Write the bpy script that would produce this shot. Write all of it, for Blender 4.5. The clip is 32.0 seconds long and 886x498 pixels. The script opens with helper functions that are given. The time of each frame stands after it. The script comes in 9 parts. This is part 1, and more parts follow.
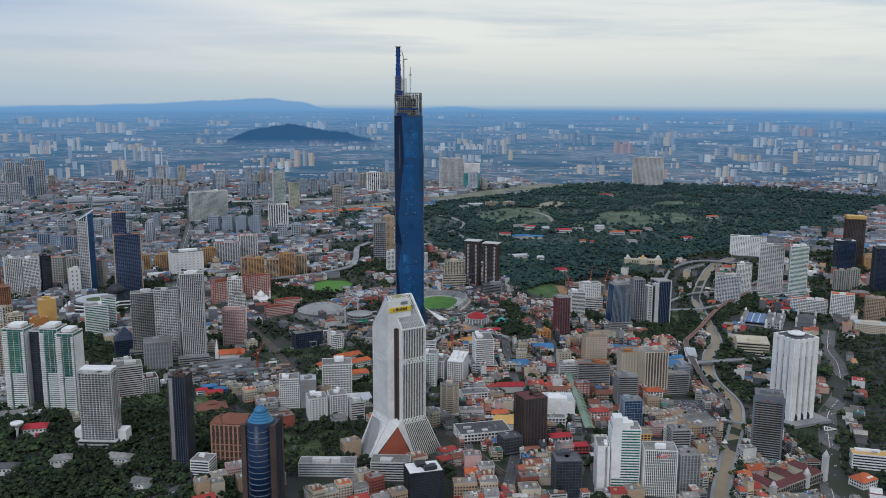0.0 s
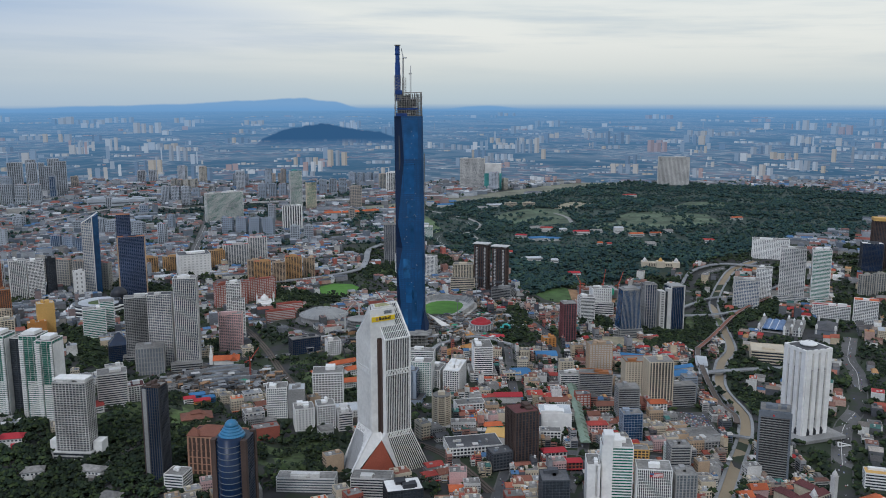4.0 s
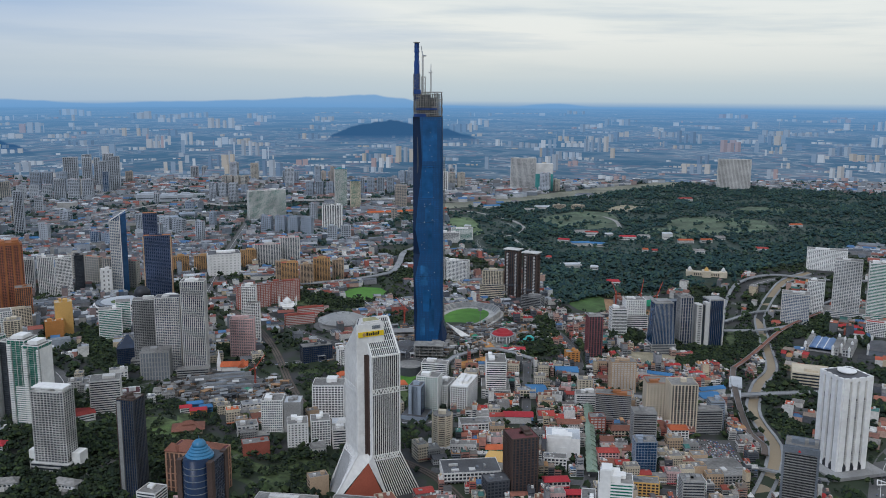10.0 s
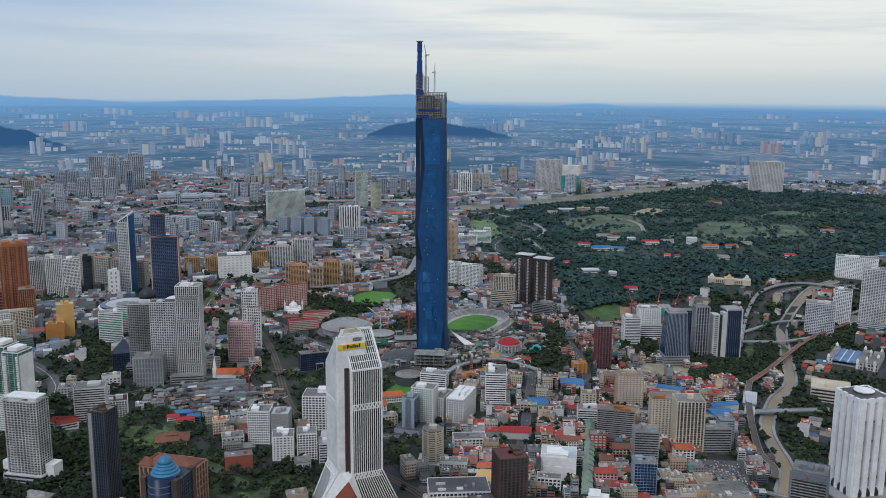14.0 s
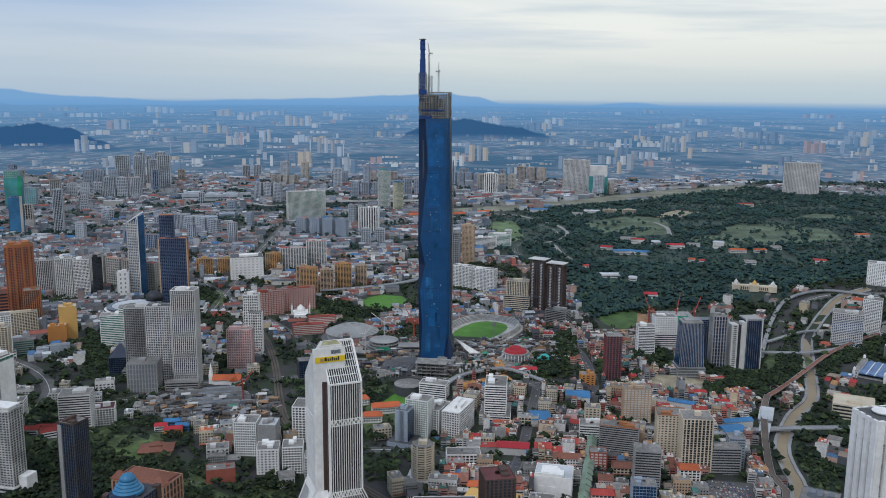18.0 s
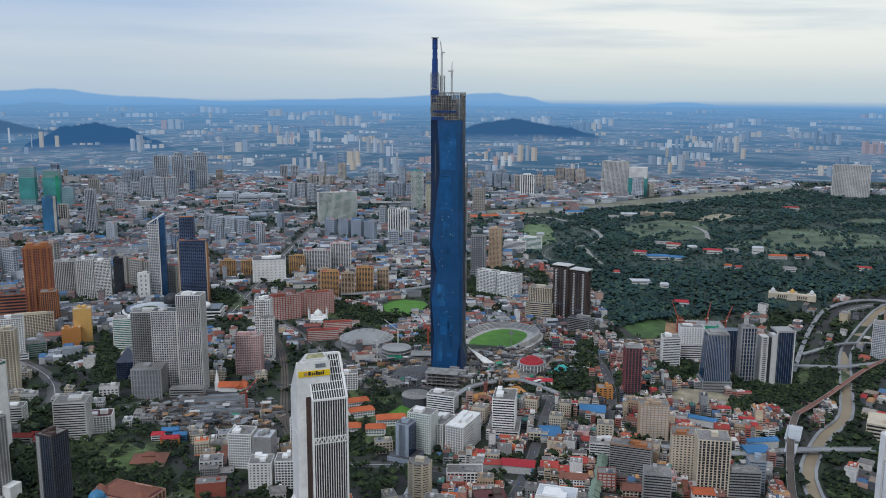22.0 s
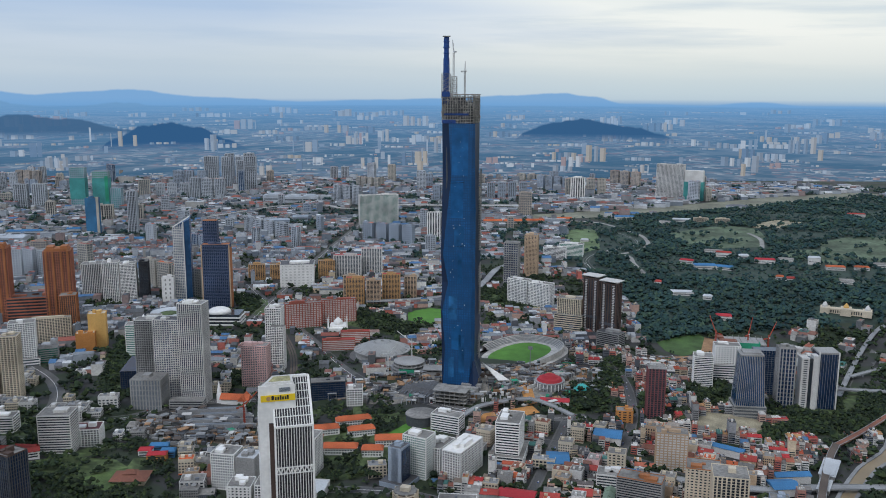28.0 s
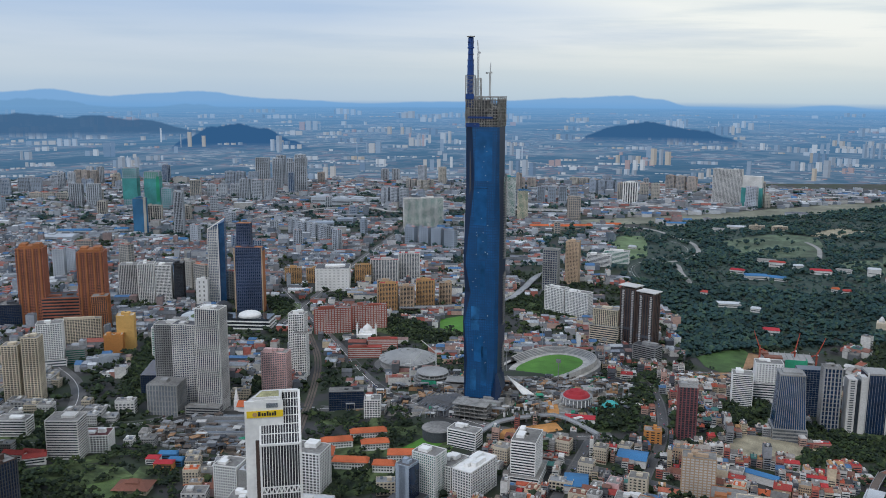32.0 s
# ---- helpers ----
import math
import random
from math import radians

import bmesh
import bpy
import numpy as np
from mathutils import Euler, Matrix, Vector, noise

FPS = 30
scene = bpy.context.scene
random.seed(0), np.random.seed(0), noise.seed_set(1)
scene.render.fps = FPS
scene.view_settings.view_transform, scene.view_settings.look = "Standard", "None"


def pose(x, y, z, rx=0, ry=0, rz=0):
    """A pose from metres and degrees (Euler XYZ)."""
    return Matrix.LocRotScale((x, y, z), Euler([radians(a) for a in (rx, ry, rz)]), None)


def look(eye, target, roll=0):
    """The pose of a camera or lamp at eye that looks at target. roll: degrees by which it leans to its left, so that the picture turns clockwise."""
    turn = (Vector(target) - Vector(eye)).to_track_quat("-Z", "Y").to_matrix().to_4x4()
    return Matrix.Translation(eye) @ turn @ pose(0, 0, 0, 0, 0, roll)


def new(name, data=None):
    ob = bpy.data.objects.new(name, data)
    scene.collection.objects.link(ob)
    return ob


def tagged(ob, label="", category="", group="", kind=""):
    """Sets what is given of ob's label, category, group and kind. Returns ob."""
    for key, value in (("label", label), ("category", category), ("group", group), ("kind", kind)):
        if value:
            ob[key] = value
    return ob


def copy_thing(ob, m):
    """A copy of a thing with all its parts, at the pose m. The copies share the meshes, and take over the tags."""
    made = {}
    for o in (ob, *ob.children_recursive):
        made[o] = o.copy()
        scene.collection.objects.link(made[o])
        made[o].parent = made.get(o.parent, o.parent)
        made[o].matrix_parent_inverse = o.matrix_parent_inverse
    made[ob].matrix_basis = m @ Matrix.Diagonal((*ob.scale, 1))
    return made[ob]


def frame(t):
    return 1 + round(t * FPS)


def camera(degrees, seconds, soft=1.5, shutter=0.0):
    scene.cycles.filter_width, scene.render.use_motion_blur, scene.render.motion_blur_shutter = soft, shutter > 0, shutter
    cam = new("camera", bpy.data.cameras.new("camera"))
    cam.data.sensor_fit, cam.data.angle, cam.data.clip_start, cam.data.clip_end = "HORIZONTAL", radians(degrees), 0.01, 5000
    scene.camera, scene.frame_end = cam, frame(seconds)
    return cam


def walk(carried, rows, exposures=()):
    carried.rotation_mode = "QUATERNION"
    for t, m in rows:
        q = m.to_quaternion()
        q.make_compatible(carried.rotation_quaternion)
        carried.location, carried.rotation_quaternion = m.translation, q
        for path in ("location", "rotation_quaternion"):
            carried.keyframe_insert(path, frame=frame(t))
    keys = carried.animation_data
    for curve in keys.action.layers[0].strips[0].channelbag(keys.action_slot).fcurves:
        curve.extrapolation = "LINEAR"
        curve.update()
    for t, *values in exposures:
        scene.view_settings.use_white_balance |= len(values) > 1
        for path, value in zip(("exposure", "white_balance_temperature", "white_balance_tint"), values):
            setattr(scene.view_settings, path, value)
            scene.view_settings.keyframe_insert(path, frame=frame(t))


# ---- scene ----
cam = camera(54.0, 32.0, soft=0.95)
PATH = [
    (0, (-1.343, 0.625, 517.239), (-1.223, 2.591, 516.892), 0.2),
    (1, (15.437, 13.107, 517.057), (15.556, 15.073, 516.712), 0.3),
    (2, (31.902, 25.492, 517.099), (31.981, 27.46, 516.752), 0.2),
    (3, (47.992, 37.914, 517.335), (48.058, 39.882, 516.988), 0.2),
    (3.5, (55.924, 44.152, 517.507), (55.981, 46.121, 517.159), 0.0),
    (5.5, (87.318, 69.363, 519.407), (87.325, 71.332, 519.056), 0.2),
    (6, (95.073, 75.909, 519.662), (95.065, 77.878, 519.31), 0.2),
    (7, (110.421, 89.509, 520.358), (110.388, 91.477, 520.004), 0.2),
    (8, (125.543, 103.521, 521.132), (125.482, 105.488, 520.779), 0.2),
    (9, (140.409, 117.663, 521.902), (140.326, 119.629, 521.547), 0.3),
    (10, (154.897, 131.601, 522.526), (154.792, 133.567, 522.171), 0.3),
    (11, (169.07, 145.767, 523.088), (168.945, 147.731, 522.733), 0.3),
    (12, (183.017, 160.419, 523.621), (182.872, 162.382, 523.265), 0.4),
    (13, (196.884, 175.486, 524.084), (196.719, 177.447, 523.728), 0.4),
    (14, (210.824, 190.718, 524.516), (210.639, 192.677, 524.16), 0.4),
    (14.5, (217.744, 198.322, 524.66), (217.548, 200.28, 524.305), 0.4),
    (16.5, (245.072, 228.853, 525.743), (244.834, 230.806, 525.385), 0.4),
    (17, (251.729, 236.625, 525.867), (251.48, 238.577, 525.508), 0.4),
    (18, (264.865, 252.441, 526.171), (264.596, 254.39, 525.812), 0.4),
    (19, (278.071, 268.548, 526.517), (277.773, 270.493, 526.158), 0.4),
    (20, (291.44, 284.578, 526.856), (291.111, 286.518, 526.497), 0.4),
    (21, (304.584, 300.411, 527.182), (304.224, 302.345, 526.823), 0.3),
    (22, (317.391, 316.119, 527.515), (317.014, 318.05, 527.155), 0.3),
    (23, (329.894, 331.992, 527.85), (329.503, 333.921, 527.492), 0.3),
    (24, (342.314, 348.351, 528.211), (341.907, 350.276, 527.853), 0.2),
    (24.5, (348.383, 356.73, 528.345), (347.967, 358.653, 527.986), 0.3),
    (26.5, (372.06, 390.818, 529.441), (371.592, 392.729, 529.081), 0.2),
    (27, (377.854, 399.276, 529.54), (377.366, 401.182, 529.179), 0.2),
    (28, (389.198, 416.073, 529.701), (388.673, 417.969, 529.341), 0.2),
    (29, (400.373, 432.849, 529.82), (399.81, 434.734, 529.46), 0.2),
    (30, (411.455, 449.611, 529.907), (410.856, 451.486, 529.548), 0.2),
    (31, (422.469, 466.352, 529.969), (421.837, 468.215, 529.611), 0.3),
    (32, (433.398, 483.119, 530.032), (432.739, 484.974, 529.676), 0.3),
]
walk(cam, [(t, look(Vector(e), Vector(g), r)) for t, e, g, r in PATH], exposures=((0.0, 0.0, 6200, 10), (10.0, 0.05, 6200, 10), (20.0, 0.12, 6210, 10), (32.0, 0.18, 6230, 10)))

# ---- light: high overcast, hazy distance ----
SUN_ELEV, SUN_AZ = radians(48), radians(205)
world = bpy.data.worlds.new("overcast_sky")
scene.world = world
world.use_nodes = True
wn, wl = world.node_tree.nodes, world.node_tree.links
wn.clear()


def wnode(kind, **kw):
    n = wn.new(kind)
    for k, v in kw.items():
        if k == "op":
            n.operation = v
        elif k == "blend":
            n.data_type = "RGBA"
            n.blend_type = v
    return n


def wmath(op, a, b=0.0, c=None, clamp=False):
    n = wnode("ShaderNodeMath", op=op)
    n.use_clamp = clamp
    for i, v in enumerate((a, b) if c is None else (a, b, c)):
        if isinstance(v, (int, float)):
            n.inputs[i].default_value = v
        else:
            wl.new(v, n.inputs[i])
    return n.outputs[0]


def wramp(fac, stops, interp="LINEAR"):
    n = wnode("ShaderNodeValToRGB")
    n.color_ramp.interpolation = interp
    el = n.color_ramp.elements
    el[0].position, el[0].color = stops[0][0], (*stops[0][1], 1)
    el[1].position, el[1].color = stops[-1][0], (*stops[-1][1], 1)
    for p, c in stops[1:-1]:
        e = el.new(p)
        e.color = (*c, 1)
    wl.new(fac, n.inputs[0])
    return n.outputs[0]


def wmix(fac, a, b):
    n = wnode("ShaderNodeMix", blend="MIX")
    for sock, v in ((n.inputs[0], fac), (n.inputs[6], a), (n.inputs[7], b)):
        if isinstance(v, (int, float)):
            sock.default_value = v
        elif isinstance(v, tuple):
            sock.default_value = (*v, 1)
        else:
            wl.new(v, sock)
    return n.outputs[2]


def wcomb(x, y, z):
    n = wnode("ShaderNodeCombineXYZ")
    for i, v in enumerate((x, y, z)):
        if isinstance(v, (int, float)):
            n.inputs[i].default_value = v
        else:
            wl.new(v, n.inputs[i])
    return n.outputs[0]


coord = wnode("ShaderNodeTexCoord")
sep = wnode("ShaderNodeSeparateXYZ")
wl.new(coord.outputs["Generated"], sep.inputs[0])
flat_len = wmath("SQRT", wmath("ADD", wmath("MULTIPLY", sep.outputs[0], sep.outputs[0]), wmath("MULTIPLY", sep.outputs[1], sep.outputs[1])))
elev = wmath("MULTIPLY", wmath("ARCTAN2", sep.outputs[2], flat_len), 57.2958)   # degrees above the level
azim = wmath("MULTIPLY", wmath("ARCTAN2", sep.outputs[0], sep.outputs[1]), 57.2958)  # degrees to the right of +y

sky = wnode("ShaderNodeTexSky")
sky.sky_type, sky.sun_disc = "NISHITA", False
sky.sun_elevation, sky.sun_rotation = SUN_ELEV, SUN_AZ
sky.air_density, sky.dust_density, sky.altitude = 1.4, 2.5, 300
sky_dim = wnode("ShaderNodeMix", blend="MULTIPLY")
sky_dim.inputs[0].default_value = 1
wl.new(sky.outputs[0], sky_dim.inputs[6])
sky_dim.inputs[7].default_value = (0.1, 0.1, 0.1, 1)

# cloud sheet: long flat streaks near the level, wide soft banks overhead
t_up = wmath("DIVIDE", wmath("ADD", elev, 2.0), 92.0, clamp=True)
veil = wramp(t_up, [(0.0, (0.34, 0.47, 0.61)), (0.02, (0.55, 0.645, 0.685)), (0.04, (0.66, 0.71, 0.695)), (0.075, (0.71, 0.74, 0.715)),
                    (0.11, (0.60, 0.67, 0.73)), (0.2, (0.40, 0.52, 0.72)), (0.35, (0.21, 0.32, 0.52)), (1.0, (0.20, 0.30, 0.50))])
streak = wnode("ShaderNodeTexNoise")
streak.inputs["Scale"].default_value, streak.inputs["Detail"].default_value, streak.inputs["Roughness"].default_value = 1.0, 6, 0.55
wl.new(wcomb(wmath("MULTIPLY", azim, 0.06), wmath("ADD", wmath("MULTIPLY", elev, 0.75), wmath("MULTIPLY", azim, 0.012)), 3.7), streak.inputs["Vector"])
streak2 = wnode("ShaderNodeTexNoise")
streak2.inputs["Scale"].default_value, streak2.inputs["Detail"].default_value = 1.0, 4
wl.new(wcomb(wmath("MULTIPLY", azim, 0.02), wmath("MULTIPLY", elev, 0.22), 9.1), streak2.inputs["Vector"])
s_amt = wmath("MULTIPLY", wmath("SUBTRACT", wmath("ADD", streak.outputs[0], streak2.outputs[0]), 0.80), 3.2, clamp=True)
up_mask = wmath("DIVIDE", wmath("SUBTRACT", elev, 0.6), 3.0, clamp=True)
clouds = wmix(wmath("MULTIPLY", s_amt, up_mask), veil, (0.86, 0.855, 0.80))
dark = wmath("MULTIPLY", wmath("SUBTRACT", 0.50, streak.outputs[0]), 4.0, clamp=True)
clouds = wmix(wmath("MULTIPLY", dark, wmath("MULTIPLY", up_mask, 0.6)), clouds, (0.50, 0.58, 0.68))
blue_gap = wmath("MULTIPLY", wmath("MULTIPLY", wmath("SUBTRACT", wmath("ADD", wmath("MULTIPLY", azim, -0.02), streak2.outputs[0]), 0.66), 2.2, clamp=True), wmath("DIVIDE", wmath("SUBTRACT", elev, 1.0), 4.0, clamp=True))
clouds = wmix(wmath("MULTIPLY", blue_gap, 0.85), clouds, (0.37, 0.49, 0.70))
west = wmath("MULTIPLY", wmath("DIVIDE", wmath("SUBTRACT", -2.0, azim), 30.0, clamp=True), wmath("SUBTRACT", 1.0, wmath("DIVIDE", elev, 9.0, clamp=True)))
clouds = wmix(wmath("MULTIPLY", west, 0.6), clouds, (0.40, 0.52, 0.67))
above = wmix(0.16, clouds, sky_dim.outputs[2])

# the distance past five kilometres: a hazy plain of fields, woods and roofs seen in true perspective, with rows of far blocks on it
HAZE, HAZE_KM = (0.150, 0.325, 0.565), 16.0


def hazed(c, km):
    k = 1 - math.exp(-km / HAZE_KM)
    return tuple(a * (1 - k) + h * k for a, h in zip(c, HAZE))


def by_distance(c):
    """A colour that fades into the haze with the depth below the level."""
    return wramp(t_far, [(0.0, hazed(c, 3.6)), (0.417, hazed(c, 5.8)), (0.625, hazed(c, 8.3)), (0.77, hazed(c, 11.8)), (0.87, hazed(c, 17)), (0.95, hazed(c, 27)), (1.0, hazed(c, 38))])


def wnoise(vec, scale, detail, rough=0.5):
    n = wnode("ShaderNodeTexNoise")
    n.noise_dimensions = "2D"
    n.inputs["Scale"].default_value, n.inputs["Detail"].default_value, n.inputs["Roughness"].default_value = scale, detail, rough
    wl.new(vec, n.inputs["Vector"])
    return n.outputs[0]


def wrandom(vec):
    n = wnode("ShaderNodeTexWhiteNoise")
    n.noise_dimensions = "2D"
    wl.new(vec, n.inputs["Vector"])
    q = wnode("ShaderNodeSeparateColor")
    wl.new(n.outputs["Color"], q.inputs[0])
    return q.outputs[0], q.outputs[1], q.outputs[2]


t_far = wmath("DIVIDE", wmath("ADD", elev, 8.0), 7.2, clamp=True)
dist = wmath("DIVIDE", 28.9, wmath("MAXIMUM", wmath("MULTIPLY", elev, -1.0), 0.75))        # kilometres
across = wmath("MULTIPLY", wmath("MULTIPLY", dist, azim), 0.01745)
on_plain = wcomb(across, dist, 0.0)
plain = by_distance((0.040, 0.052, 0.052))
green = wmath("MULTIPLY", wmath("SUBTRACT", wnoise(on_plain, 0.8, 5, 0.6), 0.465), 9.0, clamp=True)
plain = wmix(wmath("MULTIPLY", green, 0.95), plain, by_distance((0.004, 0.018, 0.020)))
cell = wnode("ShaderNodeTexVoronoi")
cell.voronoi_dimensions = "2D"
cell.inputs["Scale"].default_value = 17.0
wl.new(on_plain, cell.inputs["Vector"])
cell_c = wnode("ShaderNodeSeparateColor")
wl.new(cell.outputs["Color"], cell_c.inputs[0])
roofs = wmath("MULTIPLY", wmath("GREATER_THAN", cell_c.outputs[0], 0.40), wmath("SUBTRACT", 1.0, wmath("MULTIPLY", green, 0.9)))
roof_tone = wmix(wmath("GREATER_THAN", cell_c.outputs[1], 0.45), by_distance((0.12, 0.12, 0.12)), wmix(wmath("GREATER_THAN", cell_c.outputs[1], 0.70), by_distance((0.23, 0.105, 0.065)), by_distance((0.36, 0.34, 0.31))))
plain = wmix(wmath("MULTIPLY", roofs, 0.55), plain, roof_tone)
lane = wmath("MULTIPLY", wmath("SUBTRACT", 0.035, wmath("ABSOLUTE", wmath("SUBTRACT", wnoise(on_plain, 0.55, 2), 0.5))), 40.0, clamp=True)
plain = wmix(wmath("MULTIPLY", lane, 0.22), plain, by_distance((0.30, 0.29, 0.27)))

PALETTE = [(0.44, 0.43, 0.41), (0.42, 0.36, 0.28), (0.20, 0.22, 0.25), (0.50, 0.49, 0.47), (0.34, 0.19, 0.11), (0.30, 0.30, 0.30), (0.11, 0.13, 0.17), (0.42, 0.32, 0.18), (0.27, 0.26, 0.25), (0.38, 0.39, 0.41)]


last = [lane]


def far_row(below, km, k, metres, high, thick, least=0.013):
    """One row of upright blocks at that distance: estates of like blocks in clusters, each with a lit and a shaded side and storeys."""
    su = km / metres * 17.453
    after = wmath("MULTIPLY", last[0], 1e-8)          # keeps the rows in order, far to near
    way, level = wmath("ADD", azim, after), wmath("ADD", elev, after)
    u = wmath("ADD", wmath("MULTIPLY", way, su), 37.7 * k)
    at = wmath("FLOOR", u)
    fr = wmath("SUBTRACT", wmath("SUBTRACT", u, at), 0.5)
    r1, r2, r3 = wrandom(wcomb(at, 1.7 * k, 0.0))
    e1, e2, e3 = wrandom(wcomb(wmath("FLOOR", wmath("MULTIPLY", at, 0.27)), 3.1 * k + 50, 0.0))
    crowd = wnoise(wcomb(wmath("MULTIPLY", way, 0.05 * km), 7.3 * k, 0.0), 1.0, 2)
    there = wmath("GREATER_THAN", wmath("MULTIPLY", wmath("SUBTRACT", crowd, 0.36), 2.9 * thick), wmath("ADD", wmath("MULTIPLY", e1, 0.75), wmath("MULTIPLY", r1, 0.25)))
    half = wmath("ADD", wmath("MULTIPLY", r2, 0.26), 0.26)
    e = -28.9 / km
    deep = 28.9 * 0.45 / km / km * (km / 6)
    base = wmath("ADD", wmath("MULTIPLY", e2, deep * 2), e - deep)
    tall = wmath("MULTIPLY", wmath("ADD", wmath("MULTIPLY", wmath("POWER", e3, 2.2), high / km / 17.453), least * 57.3 / km), wmath("ADD", wmath("MULTIPLY", r3, 0.35), 0.75))
    up = wmath("SUBTRACT", level, base)
    m = wmath("MULTIPLY", wmath("MULTIPLY", there, wmath("LESS_THAN", wmath("ABSOLUTE", fr), half)), wmath("MULTIPLY", wmath("GREATER_THAN", up, 0.0), wmath("LESS_THAN", up, tall)))
    ramp = wnode("ShaderNodeValToRGB")
    ramp.color_ramp.interpolation = "CONSTANT"
    el = ramp.color_ramp.elements
    for i in range(len(PALETTE) - 2):
        el.new(0.5)
    for i, c in enumerate(PALETTE):
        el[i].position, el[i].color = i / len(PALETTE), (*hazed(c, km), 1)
    wl.new(wmath("FRACT", wmath("ADD", wmath("MULTIPLY", e2, 5.3), wmath("MULTIPLY", r1, 0.16))), ramp.inputs[0])
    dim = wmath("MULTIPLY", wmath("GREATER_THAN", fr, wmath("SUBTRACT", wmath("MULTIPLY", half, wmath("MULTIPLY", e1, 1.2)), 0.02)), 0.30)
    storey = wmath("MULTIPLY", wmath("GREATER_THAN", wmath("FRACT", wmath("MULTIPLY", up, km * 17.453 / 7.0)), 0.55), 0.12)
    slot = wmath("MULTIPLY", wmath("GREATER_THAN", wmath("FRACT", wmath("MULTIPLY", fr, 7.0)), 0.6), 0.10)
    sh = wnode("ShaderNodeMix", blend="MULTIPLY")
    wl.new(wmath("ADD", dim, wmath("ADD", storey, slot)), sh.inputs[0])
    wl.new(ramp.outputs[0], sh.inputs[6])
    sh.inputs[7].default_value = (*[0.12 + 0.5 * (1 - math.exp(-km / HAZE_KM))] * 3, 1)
    last[0] = m
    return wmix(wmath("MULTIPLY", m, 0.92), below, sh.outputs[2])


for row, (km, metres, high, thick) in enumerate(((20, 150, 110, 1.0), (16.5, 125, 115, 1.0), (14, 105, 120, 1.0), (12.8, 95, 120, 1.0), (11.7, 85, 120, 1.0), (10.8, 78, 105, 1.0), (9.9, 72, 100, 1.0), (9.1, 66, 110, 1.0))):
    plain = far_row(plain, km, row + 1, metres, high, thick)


def ridge(stops, base, height, rough, fade=2.2):
    """How far a direction lies under a hill line: stops give the line's height by the way it lies."""
    prof = wramp(wmath("DIVIDE", wmath("ADD", azim, 60.0), 120.0), [((a + 60) / 120, (h, h, h)) for a, h in stops], "EASE")
    nz = wnode("ShaderNodeTexNoise")
    nz.inputs["Scale"].default_value, nz.inputs["Detail"].default_value = 1.0, 5
    wl.new(wcomb(wmath("MULTIPLY", azim, rough), 0.0, base), nz.inputs["Vector"])
    sepc = wnode("ShaderNodeSeparateColor")
    wl.new(prof, sepc.inputs[0])
    line = wmath("MULTIPLY", sepc.outputs[0], wmath("ADD", wmath("MULTIPLY", nz.outputs[0], 0.5), 0.75))
    top = wmath("ADD", wmath("MULTIPLY", line, height), base)
    return wmath("MULTIPLY", wmath("MULTIPLY", wmath("SUBTRACT", top, elev), 9.0, clamp=True), wmath("MULTIPLY", wmath("SUBTRACT", elev, base), fade, clamp=True))


far_ridge = [(-60, 0.75), (-50, 0.85), (-46, 0.78), (-43, 0.84), (-40.5, 0.58), (-37.5, 0.72), (-35, 0.82), (-31, 0.5), (-25, 0.28), (-16, 0.42), (-11, 0.6), (-8, 0.72), (-5.8, 0.55), (-4, 0.22), (1, 0.14), (4, 0.34), (7, 0.16), (20, 0.12), (60, 0.3)]

near_blue = [(-60, 0.6), (-47, 0.7), (-44, 0.75), (-39, 0.3), (-36, 0.55), (-32, 0.3), (-24, 0.1), (-15, 0.2), (-9, 0.4), (-4, 0.2), (2, 0.1), (20, 0.0), (60, 0.0)]

horizon_cut = wmath("MULTIPLY", wmath("ADD", elev, 1.0), 2.2, clamp=True)
back = wmix(horizon_cut, plain, above)
# hill lines below get blue colours that already hold the distance haze
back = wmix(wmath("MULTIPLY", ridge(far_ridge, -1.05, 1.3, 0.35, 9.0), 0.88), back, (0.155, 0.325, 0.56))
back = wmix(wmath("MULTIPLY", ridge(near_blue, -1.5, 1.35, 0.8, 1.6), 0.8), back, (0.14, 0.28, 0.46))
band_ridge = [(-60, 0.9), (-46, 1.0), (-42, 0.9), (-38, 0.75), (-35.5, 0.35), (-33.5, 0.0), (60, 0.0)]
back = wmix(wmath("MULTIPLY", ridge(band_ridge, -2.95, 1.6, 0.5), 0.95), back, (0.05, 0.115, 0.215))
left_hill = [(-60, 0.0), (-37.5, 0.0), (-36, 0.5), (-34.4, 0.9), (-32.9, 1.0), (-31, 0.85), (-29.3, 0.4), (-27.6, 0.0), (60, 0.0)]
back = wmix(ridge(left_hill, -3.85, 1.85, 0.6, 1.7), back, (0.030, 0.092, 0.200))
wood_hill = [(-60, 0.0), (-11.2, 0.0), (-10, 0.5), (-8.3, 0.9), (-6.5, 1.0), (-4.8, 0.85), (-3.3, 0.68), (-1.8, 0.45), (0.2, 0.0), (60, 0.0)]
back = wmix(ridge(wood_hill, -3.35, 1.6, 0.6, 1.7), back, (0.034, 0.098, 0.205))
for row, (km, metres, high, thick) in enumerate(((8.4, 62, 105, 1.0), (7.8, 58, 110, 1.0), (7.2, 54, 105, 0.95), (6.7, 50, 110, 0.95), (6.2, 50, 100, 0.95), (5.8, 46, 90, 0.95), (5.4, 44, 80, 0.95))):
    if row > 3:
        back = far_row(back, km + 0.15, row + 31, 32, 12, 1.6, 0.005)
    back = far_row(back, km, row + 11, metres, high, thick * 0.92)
final = wnode("ShaderNodeBackground")
wl.new(back, final.inputs[0])
final.inputs[1].default_value = 1.0
wout = wnode("ShaderNodeOutputWorld")
